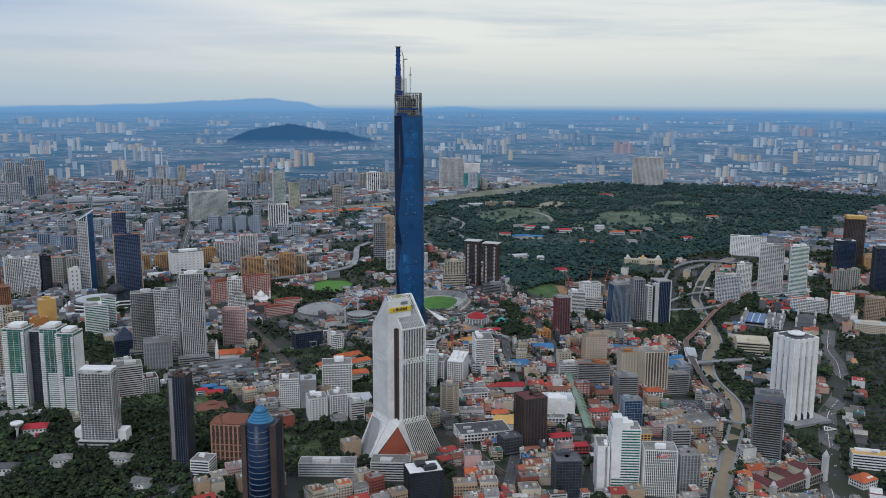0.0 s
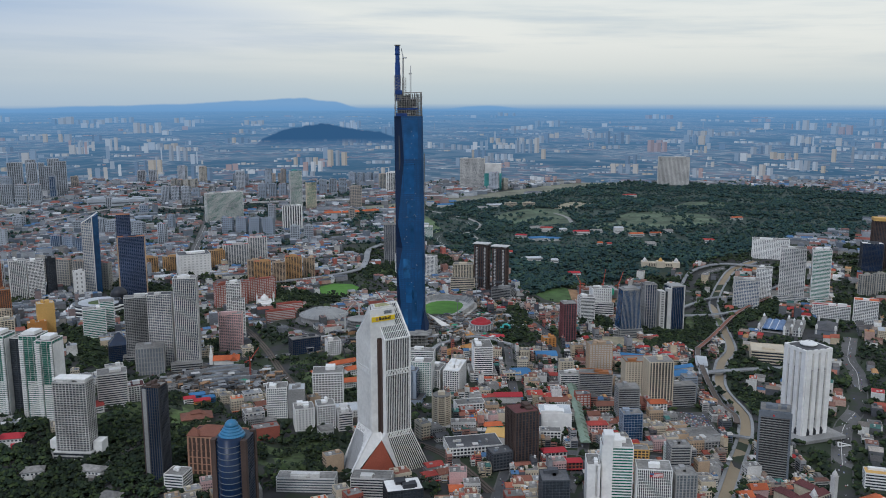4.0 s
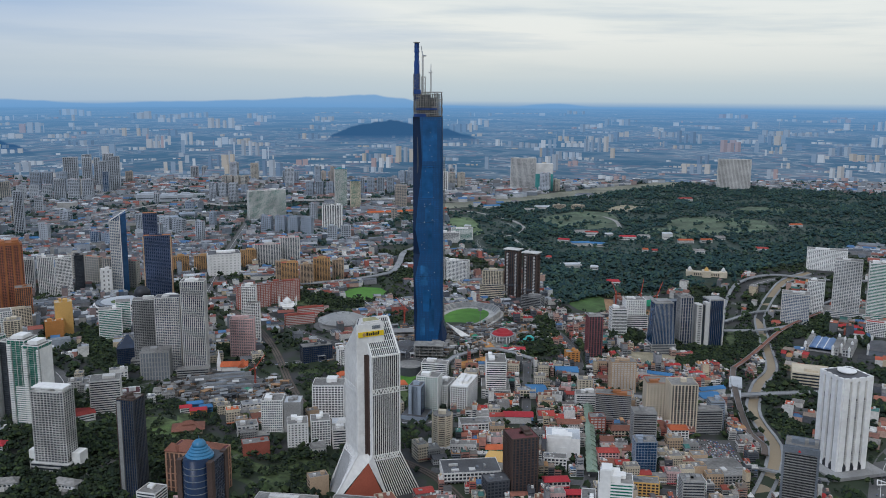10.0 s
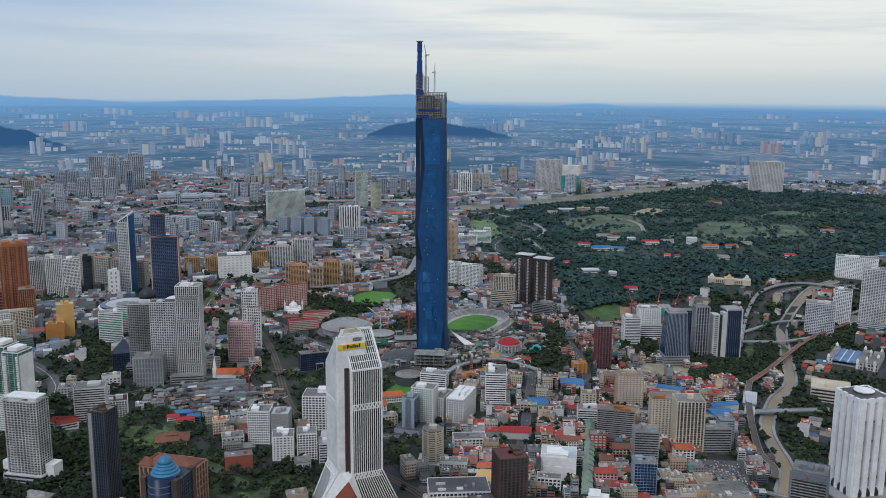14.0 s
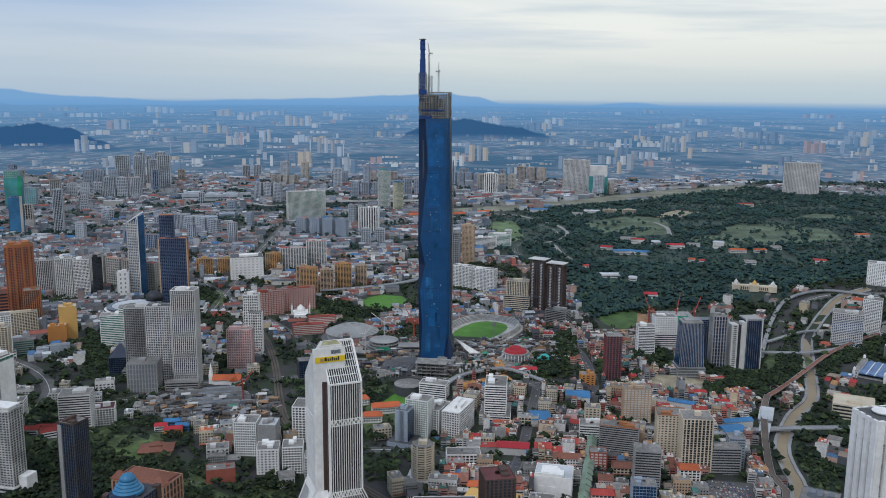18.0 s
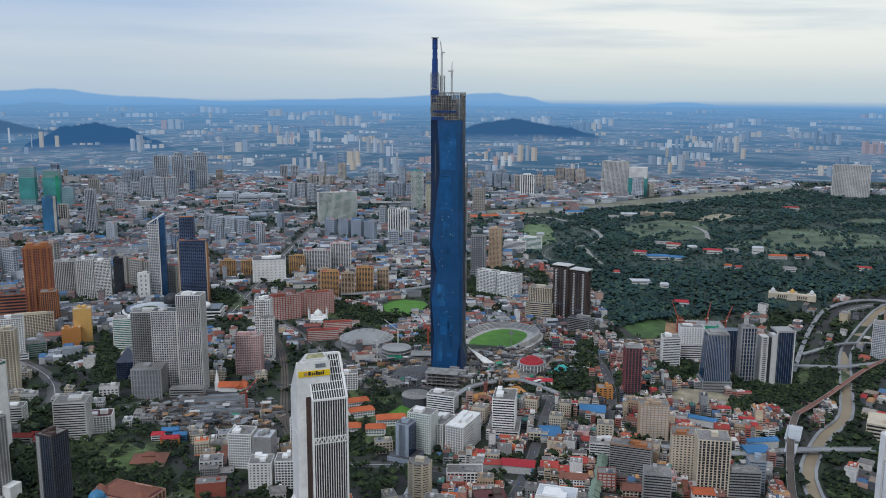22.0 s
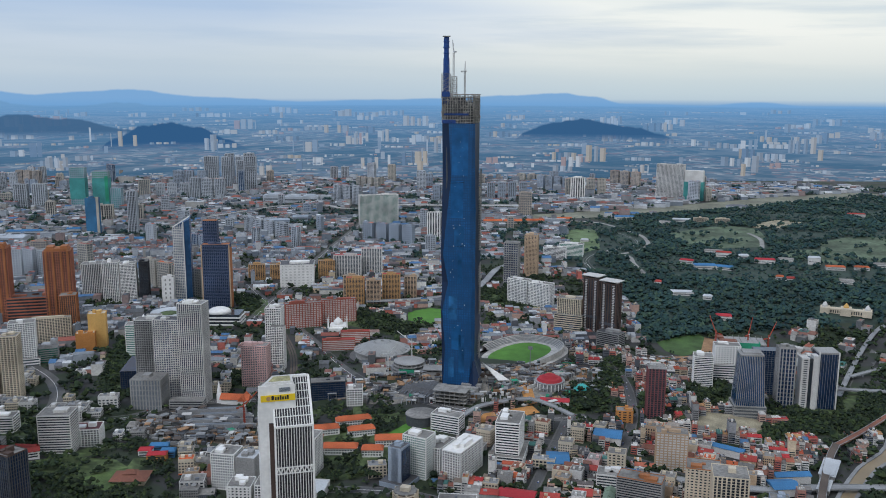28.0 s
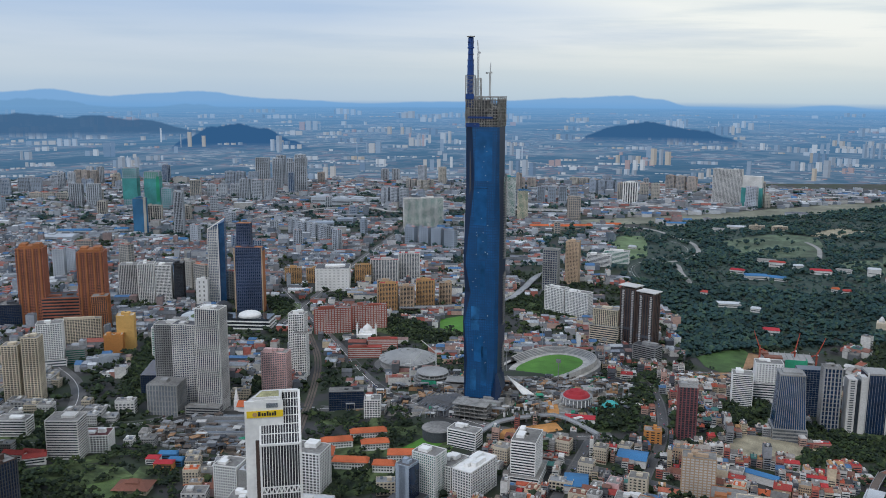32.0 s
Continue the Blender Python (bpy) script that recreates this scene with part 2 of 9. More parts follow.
wl.new(final.outputs[0], wout.inputs[0])

sun = new("sun", bpy.data.lights.new("sun", "SUN"))
sun.data.energy, sun.data.angle, sun.data.color = 0.95, radians(16), (1.0, 0.98, 0.97)
sun.matrix_world = look(Vector((math.sin(SUN_AZ), math.cos(SUN_AZ), math.tan(SUN_ELEV))) * 1000, (0, 0, 0))

# ---- tools ----
def smooth(t):
    t = min(1.0, max(0.0, t))
    return t * t * (3 - 2 * t)


def knoll(x, y, a, b, r):
    return math.exp(-((x - a) ** 2 + (y - b) ** 2) / (2 * r * r))


def gz(x, y):
    """Height of the ground: a shelf that falls to the river, a wooded hill in front and the knoll of the tall tower."""
    return (12 + 8 * smooth((y - 2000) / 800) - 42 * smooth((x - 280) / 600) * (1 - smooth((y - 2350) / 350))
            + 38 * knoll(x, y, -500, 1230, 170) + 27 * knoll(x, y, 50, 1850, 150) - 12 * knoll(x, y, 560, 1200, 150))


class Geo:
    """Faces gathered for one mesh."""

    def __init__(self):
        self.v, self.f = [], []

    def add(self, verts, faces):
        o = len(self.v)
        self.v += verts
        self.f += [tuple(i + o for i in f) for f in faces]
        return self

    def box(self, cx, cy, z0, sx, sy, sz, rot=0.0, top=1.0):
        c, s = math.cos(radians(rot)), math.sin(radians(rot))
        vs = []
        for z, k in ((z0, 1.0), (z0 + sz, top)):
            for a, b in ((-1, -1), (1, -1), (1, 1), (-1, 1)):
                x, y = a * sx / 2 * k, b * sy / 2 * k
                vs.append((cx + x * c - y * s, cy + x * s + y * c, z))
        return self.add(vs, [(3, 2, 1, 0), (4, 5, 6, 7), (0, 1, 5, 4), (1, 2, 6, 5), (2, 3, 7, 6), (3, 0, 4, 7)])

    def prism(self, pts, z0, z1, top=None):
        n = len(pts)
        top = top or pts
        vs = [(x, y, z0) for x, y in pts] + [(x, y, z1) for x, y in top]
        return self.add(vs, [tuple(range(n - 1, -1, -1)), tuple(range(n, 2 * n))] + [(i, (i + 1) % n, n + (i + 1) % n, n + i) for i in range(n)])

    def lathe(self, prof, n, cx=0.0, cy=0.0, phase=0.0):
        vs, fs = [], []
        for r, z in prof:
            for i in range(n):
                a = 2 * math.pi * (i + phase) / n
                vs.append((cx + r * math.cos(a), cy + r * math.sin(a), z))
        for k in range(len(prof) - 1):
            for i in range(n):
                j = (i + 1) % n
                fs.append((k * n + i, k * n + j, (k + 1) * n + j, (k + 1) * n + i))
        m = (len(prof) - 1) * n
        fs += [tuple(range(n - 1, -1, -1)), tuple(range(m, m + n))]
        return self.add(vs, fs)

    def gable(self, cx, cy, z, sx, sy, h, rot=0.0, hip=0.0, t=0.35):
        """A pitched roof with eaves, its ridge along the local x."""
        c, s = math.cos(radians(rot)), math.sin(radians(rot))
        r = sx / 2 - hip
        loc = [(-sx / 2, -sy / 2, 0), (sx / 2, -sy / 2, 0), (sx / 2, sy / 2, 0), (-sx / 2, sy / 2, 0), (-r, 0, h), (r, 0, h)]
        loc += [(x, y, zz - t) for x, y, zz in loc[:4]]
        vs = [(cx + x * c - y * s, cy + x * s + y * c, z + t + zz) for x, y, zz in loc]
        return self.add(vs, [(0, 1, 5, 4), (2, 3, 4, 5), (1, 2, 5), (3, 0, 4), (6, 7, 1, 0), (7, 8, 2, 1), (8, 9, 3, 2), (9, 6, 0, 3), (9, 8, 7, 6)])

    def beam(self, p, q, w, h=None):
        """A bar from p to q, w wide and h high."""
        p, q = Vector(p), Vector(q)
        d = (q - p).normalized()
        side = d.cross(Vector((0, 0, 1)))
        side = side.normalized() if side.length > 1e-4 else Vector((1, 0, 0))
        up = side.cross(d)
        side, up = side * w / 2, up * (h or w) / 2
        vs = [tuple(a + sx * side + sz * up) for a in (p, q) for sx, sz in ((-1, -1), (1, -1), (1, 1), (-1, 1))]
        return self.add(vs, [(3, 2, 1, 0), (4, 5, 6, 7), (0, 1, 5, 4), (1, 2, 6, 5), (2, 3, 7, 6), (3, 0, 4, 7)])

    def mesh(self, name, mats, flat=True):
        me = bpy.data.meshes.new(name)
        me.from_pydata(self.v, [], self.f)
        for m in mats if isinstance(mats, (list, tuple)) else (mats,):
            me.materials.append(m)
        if not flat:
            me.polygons.foreach_set("use_smooth", [True] * len(me.polygons))
        return me


def part(name, geo, material, parent, label="", flat=True):
    ob = new(name, geo.mesh(name, material, flat))
    ob.parent = parent
    if label:
        ob["label"] = label
    return ob


def thing(name, x, y, rot, label, category, group="", z=None, kind=""):
    ob = new(name)
    ob.empty_display_size = 2
    ob.matrix_world = pose(x, y, gz(x, y) if z is None else z, 0, 0, rot)
    return tagged(ob, label, category, group, kind)


def solo(name, geo, material, label, category, group="", kind="", flat=True):
    return tagged(new(name, geo.mesh(name, material, flat)), label, category, group, kind)


# ---- materials ----
def material(name, colour, rough=0.8, metal=0.0, var=0.25, big=0.02, fine=0.6, bump=0.0, island=None, random_ob=0.0, spec=0.4, brick=None):
    """A surface with stains at two sizes; island: colours picked per loose piece; brick: (width, height, line colour) of panel joints."""
    m = bpy.data.materials.new(name)
    m.use_nodes = True
    nt = m.node_tree
    n, l = nt.nodes, nt.links
    p = n["Principled BSDF"]
    p.inputs["Roughness"].default_value = rough
    p.inputs["Metallic"].default_value = metal
    p.inputs["Specular IOR Level"].default_value = spec
    geo = n.new("ShaderNodeNewGeometry")

    def mix(kind, fac, a, b):
        q = n.new("ShaderNodeMix")
        q.data_type, q.blend_type = "RGBA", kind
        for sock, v in ((q.inputs[0], fac), (q.inputs[6], a), (q.inputs[7], b)):
            if isinstance(v, (int, float)):
                sock.default_value = v
            elif isinstance(v, tuple):
                sock.default_value = (*v, 1)
            else:
                l.new(v, sock)
        return q.outputs[2]

    def noise_tex(scale, detail):
        q = n.new("ShaderNodeTexNoise")
        q.inputs["Scale"].default_value, q.inputs["Detail"].default_value = scale, detail
        l.new(geo.outputs["Position"], q.inputs["Vector"])
        return q.outputs[0]

    base = colour
    if island:
        ramp = n.new("ShaderNodeValToRGB")
        ramp.color_ramp.interpolation = "CONSTANT"
        el = ramp.color_ramp.elements
        for i, c in enumerate(island):
            e = el[0] if i == 0 else el[1] if i == 1 else el.new(0.5)
            e.color = (*c, 1)
        for i in range(len(island)):
            el[i].position = i / len(island)
        for i, c in enumerate(island):
            el[i].color = (*c, 1)
        l.new(geo.outputs["Random Per Island"], ramp.inputs[0])
        base = ramp.outputs[0]
    if random_ob:
        info = n.new("ShaderNodeObjectInfo")
        hsv = n.new("ShaderNodeHueSaturation")
        mr = n.new("ShaderNodeMapRange")
        mr.inputs[3].default_value, mr.inputs[4].default_value = 1 - random_ob, 1 + random_ob
        l.new(info.outputs["Random"], mr.inputs[0])
        l.new(mr.outputs[0], hsv.inputs["Value"])
        if isinstance(base, tuple):
            hsv.inputs["Color"].default_value = (*base, 1)
        else:
            l.new(base, hsv.inputs["Color"])
        base = hsv.outputs[0]
    a, b = noise_tex(big, 4), noise_tex(fine, 3)
    for t, amt in ((a, var), (b, var * 0.7)):
        mr = n.new("ShaderNodeMapRange")
        mr.inputs[1].default_value, mr.inputs[2].default_value = 0.3, 0.7
        mr.inputs[3].default_value, mr.inputs[4].default_value = 1 - amt, 1 + amt
        l.new(t, mr.inputs[0])
        base = mix("MULTIPLY", 1.0, base, mr.outputs[0])
    if brick:
        bt = n.new("ShaderNodeTexBrick")
        bt.offset = 0.0
        bt.inputs["Scale"].default_value = 1
        bt.inputs["Brick Width"].default_value, bt.inputs["Row Height"].default_value = brick[0], brick[1]
        bt.inputs["Mortar Size"].default_value = brick[3] if len(brick) > 3 else 0.12
        bt.inputs["Color1"].default_value, bt.inputs["Color2"].default_value = (0, 0, 0, 1), (0.35, 0.35, 0.35, 1)
        bt.inputs["Mortar"].default_value = (1, 1, 1, 1)
        sp = n.new("ShaderNodeSeparateXYZ")
        l.new(geo.outputs["Position"], sp.inputs[0])
        ad = n.new("ShaderNodeMath")
        ad.operation = "ADD"
        l.new(sp.outputs[0], ad.inputs[0])
        l.new(sp.outputs[1], ad.inputs[1])
        cb = n.new("ShaderNodeCombineXYZ")
        l.new(ad.outputs[0], cb.inputs[0])
        l.new(sp.outputs[2], cb.inputs[1])
        l.new(cb.outputs[0], bt.inputs["Vector"])
        base = mix("MIX", bt.outputs["Color"], base, brick[2])
    l.new(base, p.inputs["Base Color"]) if not isinstance(base, tuple) else None
    if bump:
        bp = n.new("ShaderNodeBump")
        bp.inputs["Strength"].default_value, bp.inputs["Distance"].default_value = bump, 0.5
        l.new(b, bp.inputs["Height"])
        l.new(bp.outputs[0], p.inputs["Normal"])
    return m


WHITE = material("white_painted_concrete", (0.80, 0.785, 0.755), var=0.10, big=0.03, fine=0.2)
OFFWHITE = material("aged_white_stucco", (0.59, 0.575, 0.55), var=0.2)
CREAM = material("cream_stucco", (0.58, 0.50, 0.38), var=0.18)
TAN = material("tan_stucco", (0.46, 0.33, 0.22), var=0.2)
PINK = material("faded_pink_stucco", (0.60, 0.40, 0.38), var=0.2)
GREY = material("grey_concrete", (0.30, 0.295, 0.285), var=0.25)
MIDGREY = material("mid_grey_cladding", (0.16, 0.18, 0.205), var=0.2)
DARKGREY = material("dark_grey_cladding", (0.07, 0.075, 0.085), var=0.3)
BLACKISH = material("near_black_cladding", (0.03, 0.032, 0.038), rough=0.5, var=0.3)
BROWN = material("dark_brown_cladding", (0.085, 0.055, 0.045), var=0.25)
MAROON = material("maroon_tile_cladding", (0.185, 0.065, 0.068), var=0.25)
RUST = material("red_brown_granite", (0.36, 0.13, 0.075), var=0.2)
ORANGE = material("orange_brown_stucco", (0.36, 0.14, 0.055), var=0.2)
OCHRE = material("ochre_stucco", (0.46, 0.27, 0.12), var=0.2)
YELLOW = material("amber_yellow_paint", (0.66, 0.40, 0.13), var=0.12)
SIGNYELLOW = material("bright_yellow_sign", (0.80, 0.56, 0.02), var=0.05)
SIGNDARK = material("black_sign_face", (0.02, 0.02, 0.02), var=0.1)
SIGNRED = material("red_sign_face", (0.55, 0.03, 0.03), var=0.1)
REDBRICK = material("red_brick_stucco", (0.34, 0.10, 0.07), var=0.2)
TERRACOTTA = material("orange_clay_tiles", (0.50, 0.12, 0.045), var=0.3, fine=1.2)
REDROOF = material("brick_red_roofing", (0.34, 0.05, 0.04), var=0.3)
CRIMSON = material("bright_red_sheet_roof", (0.40, 0.03, 0.04), var=0.2)
BLUEROOF = material("blue_sheet_roof", (0.05, 0.17, 0.34), var=0.2)
TEALROOF = material("turquoise_roof", (0.07, 0.42, 0.40), var=0.15)
GREENNET = material("green_scaffold_netting", (0.03, 0.26, 0.15), var=0.3)
BLUENET = material("blue_scaffold_netting", (0.045, 0.16, 0.30), var=0.3)
TEALNET = material("teal_scaffold_netting", (0.06, 0.26, 0.25), var=0.3)
ROOFGREY = material("weathered_flat_roof", (0.22, 0.21, 0.195), var=0.4, fine=0.25)
ROOFLIGHT = material("pale_metal_roof", (0.50, 0.52, 0.54), rough=0.55, var=0.2)
ROOFDARK = material("dark_flat_roof", (0.10, 0.10, 0.105), var=0.4)
STEEL = material("raw_steel_frame", (0.26, 0.25, 0.23), rough=0.6, var=0.4, big=0.1)
CRANE_RED = material("red_crane_paint", (0.42, 0.08, 0.05), var=0.2)
CRANE_WHITE = material("pale_crane_paint", (0.60, 0.60, 0.58), var=0.2)
GLASS = material("dark_window_glass", (0.036, 0.043, 0.053), rough=0.12, spec=0.6, var=0.4, fine=0.15)
GLASSBLUE = material("blue_window_glass", (0.018, 0.060, 0.135), rough=0.22, spec=0.6, var=0.3, fine=0.12)
GLASSNAVY = material("navy_window_glass", (0.012, 0.028, 0.066), rough=0.22, spec=0.6, var=0.35, fine=0.12)
GLASSGREEN = material("green_window_glass", (0.025, 0.15, 0.11), rough=0.15, spec=0.6, var=0.3, fine=0.12)
GLASSGREY = material("grey_window_glass", (0.12, 0.135, 0.15), rough=0.15, spec=0.6, var=0.3, fine=0.12)
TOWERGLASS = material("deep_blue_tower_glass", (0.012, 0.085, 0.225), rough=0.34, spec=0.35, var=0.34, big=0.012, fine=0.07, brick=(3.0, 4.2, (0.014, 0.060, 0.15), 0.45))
# navy glass, also the darker copy that paints reflection into the tower's side facets
TOWERSIDE = material("navy_and_side_shade_glass", (0.006, 0.024, 0.070), rough=0.35, spec=0.3, var=0.3, big=0.014, brick=(1.8, 4.2, (0.010, 0.024, 0.06), 0.35))
BRIGHTPANEL = material("bright_blue_film_glass", (0.013, 0.098, 0.255), rough=0.36, spec=0.3, var=0.3, big=0.02, fine=0.07)
PALEPANEL = material("pale_dusty_film_glass", (0.020, 0.105, 0.245), rough=0.4, spec=0.3, var=0.4, big=0.04, fine=0.1)
DULLPANEL = material("dull_teal_film_glass", (0.012, 0.076, 0.19), rough=0.36, spec=0.3, var=0.35, big=0.03, fine=0.1)
REDSLOPE = material("brick_red_slope", (0.33, 0.085, 0.05), var=0.2)
ORANGEPAINT = material("orange_painted_stucco", (0.55, 0.24, 0.07), var=0.15)
SLATEBLUE = material("slate_blue_panels", (0.075, 0.10, 0.17), rough=0.5, var=0.3)
# far block colours, cooled and dimmed for distance haze; grey also clads nearer offices
FARWHITE = material("hazed_white_far_blocks", (0.42, 0.45, 0.49), var=0.2)
FARCREAM = material("hazed_cream_far_blocks", (0.42, 0.39, 0.34), var=0.2)
FARGREY = material("blue_grey_and_hazed_far_blocks", (0.29, 0.335, 0.395), var=0.2)
FARTAN = material("hazed_tan_far_blocks", (0.40, 0.345, 0.30), var=0.2)
TERRACES = material("sunbleached_terraces", (0.42, 0.40, 0.37), var=0.3, fine=0.15)
SPIREBLUE = material("blue_wrapped_steel", (0.012, 0.055, 0.22), rough=0.5, var=0.3, fine=0.4)
ASPHALT = material("asphalt", (0.085, 0.085, 0.087), var=0.3, big=0.03)
ROADGREY = material("worn_concrete_road", (0.125, 0.122, 0.118), var=0.3)
DECK = material("pale_viaduct_concrete", (0.27, 0.275, 0.28), var=0.25)
RAILBED = material("rusty_rail_bed", (0.11, 0.085, 0.07), var=0.3)
RUSTDECK = material("rust_red_track_cover", (0.22, 0.09, 0.06), var=0.25)
MUDWATER = material("muddy_river_water", (0.27, 0.205, 0.125), rough=0.45, var=0.15, spec=0.3)
# stained white paint, greyed to hold the shade of walls facing off the sun
SHADEDWHITE = material("shaded_white_paint", (0.46, 0.45, 0.43), var=0.35, big=0.05, fine=0.3)
GRASS = material("mown_grass", (0.085, 0.22, 0.028), var=0.2, big=0.05)
ROUGHGRASS = material("rough_grass", (0.075, 0.105, 0.04), var=0.5, big=0.03, fine=0.12)
SANDYLOT = material("sandy_bare_lot", (0.33, 0.29, 0.20), var=0.35, big=0.04)
DIRT = material("orange_bare_soil", (0.33, 0.19, 0.10), var=0.35, big=0.05)
ORANGESOIL = material("bright_orange_soil", (0.52, 0.25, 0.08), var=0.25, big=0.05)
PINKSTONE = material("pink_tan_stone", (0.42, 0.235, 0.155), var=0.2)
MAROONROOF = material("maroon_tile_roof", (0.13, 0.045, 0.045), var=0.3)
TRUNK = material("grey_brown_bark", (0.09, 0.07, 0.05), var=0.3)
LEAVES = material("mixed_tropical_foliage", (0.03, 0.05, 0.025), rough=0.75, var=0.35, big=0.012, fine=0.25, spec=0.2,
                  island=[(0.017, 0.030, 0.016), (0.025, 0.041, 0.019), (0.021, 0.034, 0.022), (0.036, 0.057, 0.021), (0.016, 0.027, 0.017), (0.030, 0.043, 0.022), (0.049, 0.070, 0.025)])
# foliage shifted towards blue so that distance haze sits in the leaf colour
PARKLEAVES = material("hazed_canopy", (0.03, 0.05, 0.04), rough=0.75, var=0.3, big=0.008, fine=0.2, spec=0.2,
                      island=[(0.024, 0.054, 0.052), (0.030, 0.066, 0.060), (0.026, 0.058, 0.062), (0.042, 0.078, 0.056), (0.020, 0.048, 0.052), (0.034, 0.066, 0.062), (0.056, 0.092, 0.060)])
WALLS = material("mixed_town_walls", (0.4, 0.4, 0.4), var=0.22, fine=0.3,
                 island=[(0.50, 0.48, 0.45), (0.68, 0.67, 0.64), (0.12, 0.125, 0.13), (0.54, 0.44, 0.31), (0.18, 0.19, 0.21), (0.72, 0.70, 0.66), (0.40, 0.20, 0.16), (0.30, 0.30, 0.31), (0.50, 0.33, 0.27), (0.10, 0.105, 0.12), (0.60, 0.58, 0.54), (0.42, 0.13, 0.10)])
ROOFS = material("mixed_town_roofs", (0.3, 0.3, 0.3), var=0.35, fine=0.4,
                 island=[(0.19, 0.17, 0.15), (0.09, 0.085, 0.082), (0.34, 0.085, 0.055), (0.46, 0.44, 0.41), (0.20, 0.10, 0.075), (0.27, 0.245, 0.22), (0.06, 0.06, 0.06), (0.42, 0.09, 0.045), (0.24, 0.19, 0.15),
                         (0.07, 0.15, 0.27), (0.58, 0.56, 0.53), (0.15, 0.14, 0.13), (0.28, 0.11, 0.075), (0.11, 0.095, 0.09), (0.34, 0.30, 0.26), (0.32, 0.10, 0.06), (0.06, 0.16, 0.14), (0.38, 0.035, 0.035), (0.22, 0.205, 0.19), (0.40, 0.22, 0.10)])
# wall and roof palettes made bluer to put distance haze into the outer town
COOLWALLS = material("mixed_hazed_town_walls", (0.4, 0.4, 0.4), var=0.2, fine=0.2,
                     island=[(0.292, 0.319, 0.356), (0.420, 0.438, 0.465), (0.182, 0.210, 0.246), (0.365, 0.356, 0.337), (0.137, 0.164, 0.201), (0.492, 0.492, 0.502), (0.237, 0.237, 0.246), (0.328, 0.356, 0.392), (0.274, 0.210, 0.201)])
COOLROOFS = material("mixed_hazed_town_roofs", (0.3, 0.3, 0.3), var=0.3, fine=0.2,
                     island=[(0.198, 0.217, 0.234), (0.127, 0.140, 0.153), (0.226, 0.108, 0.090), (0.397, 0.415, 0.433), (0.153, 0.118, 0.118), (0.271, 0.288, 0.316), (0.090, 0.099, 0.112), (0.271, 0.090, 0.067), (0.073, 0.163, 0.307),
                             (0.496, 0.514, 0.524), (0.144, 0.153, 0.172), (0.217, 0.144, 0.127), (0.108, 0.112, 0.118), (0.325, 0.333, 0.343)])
CARS = material("car_paints", (0.3, 0.3, 0.3), rough=0.35, var=0.05, island=[(0.6, 0.6, 0.6), (0.03, 0.03, 0.03), (0.3, 0.3, 0.32), (0.35, 0.03, 0.03), (0.05, 0.1, 0.3), (0.5, 0.5, 0.5)])

# ---- ground, water, roads ----
GROUND = material("city_ground", (0.10, 0.10, 0.10), var=0.3, big=0.01, fine=0.08)
_n, _l = GROUND.node_tree.nodes, GROUND.node_tree.links
_g = _n.new("ShaderNodeNewGeometry")
_a = _n.new("ShaderNodeTexNoise")
_a.inputs["Scale"].default_value, _a.inputs["Detail"].default_value = 0.012, 6
_l.new(_g.outputs["Position"], _a.inputs["Vector"])
_r = _n.new("ShaderNodeValToRGB")
_e = _r.color_ramp.elements
_e[0].position, _e[0].color = 0.40, (0.028, 0.042, 0.020, 1)
_e[1].position, _e[1].color = 0.80, (0.10, 0.096, 0.09, 1)
for _p, _c in ((0.50, (0.035, 0.045, 0.028)), (0.54, (0.044, 0.044, 0.043)), (0.66, (0.056, 0.056, 0.055))):
    _x = _e.new(_p)
    _x.color = (*_c, 1)
_l.new(_a.outputs[0], _r.inputs[0])
_l.new(_r.outputs[0], _n["Principled BSDF"].inputs["Base Color"])

gv, gf = [], []
XS = [-30000, -9000, -5000] + list(range(-4200, 4300, 100)) + [5000, 9000, 30000]
YS = [-30000, -6000, -1500, 0, 500, 800] + list(range(900, 5700, 75)) + [6500, 9000, 16000, 40000]
for gy in YS:
    for gx in XS:
        gv.append((gx, gy, gz(gx, gy)))
for j in range(len(YS) - 1):
    for i in range(len(XS) - 1):
        a = j * len(XS) + i
        gf.append((a, a + 1, a + len(XS) + 1, a + len(XS)))
gg = Geo()
gg.v, gg.f = gv, gf
ground = solo("ground", gg, GROUND, "mottled city ground of paving, dust and weeds", "ground", kind="structure", flat=False)

AVOID_LINE, AVOID_DISC, AVOID_POLY = [], [], []


def resample(pts, step):
    out = []
    n = len(pts)
    for i in range(n - 1):
        p0, p1, p2, p3 = (Vector(pts[max(0, min(n - 1, i + k))]) for k in (-1, 0, 1, 2))
        m = max(2, int((p2 - p1).length / step))
        for k in range(m):
            t = k / m
            out.append(0.5 * ((2 * p1) + (p2 - p0) * t + (2 * p0 - 5 * p1 + 4 * p2 - p3) * t * t + (3 * p1 - p0 - 3 * p2 + p3) * t ** 3))
    out.append(Vector(pts[-1]))
    return out


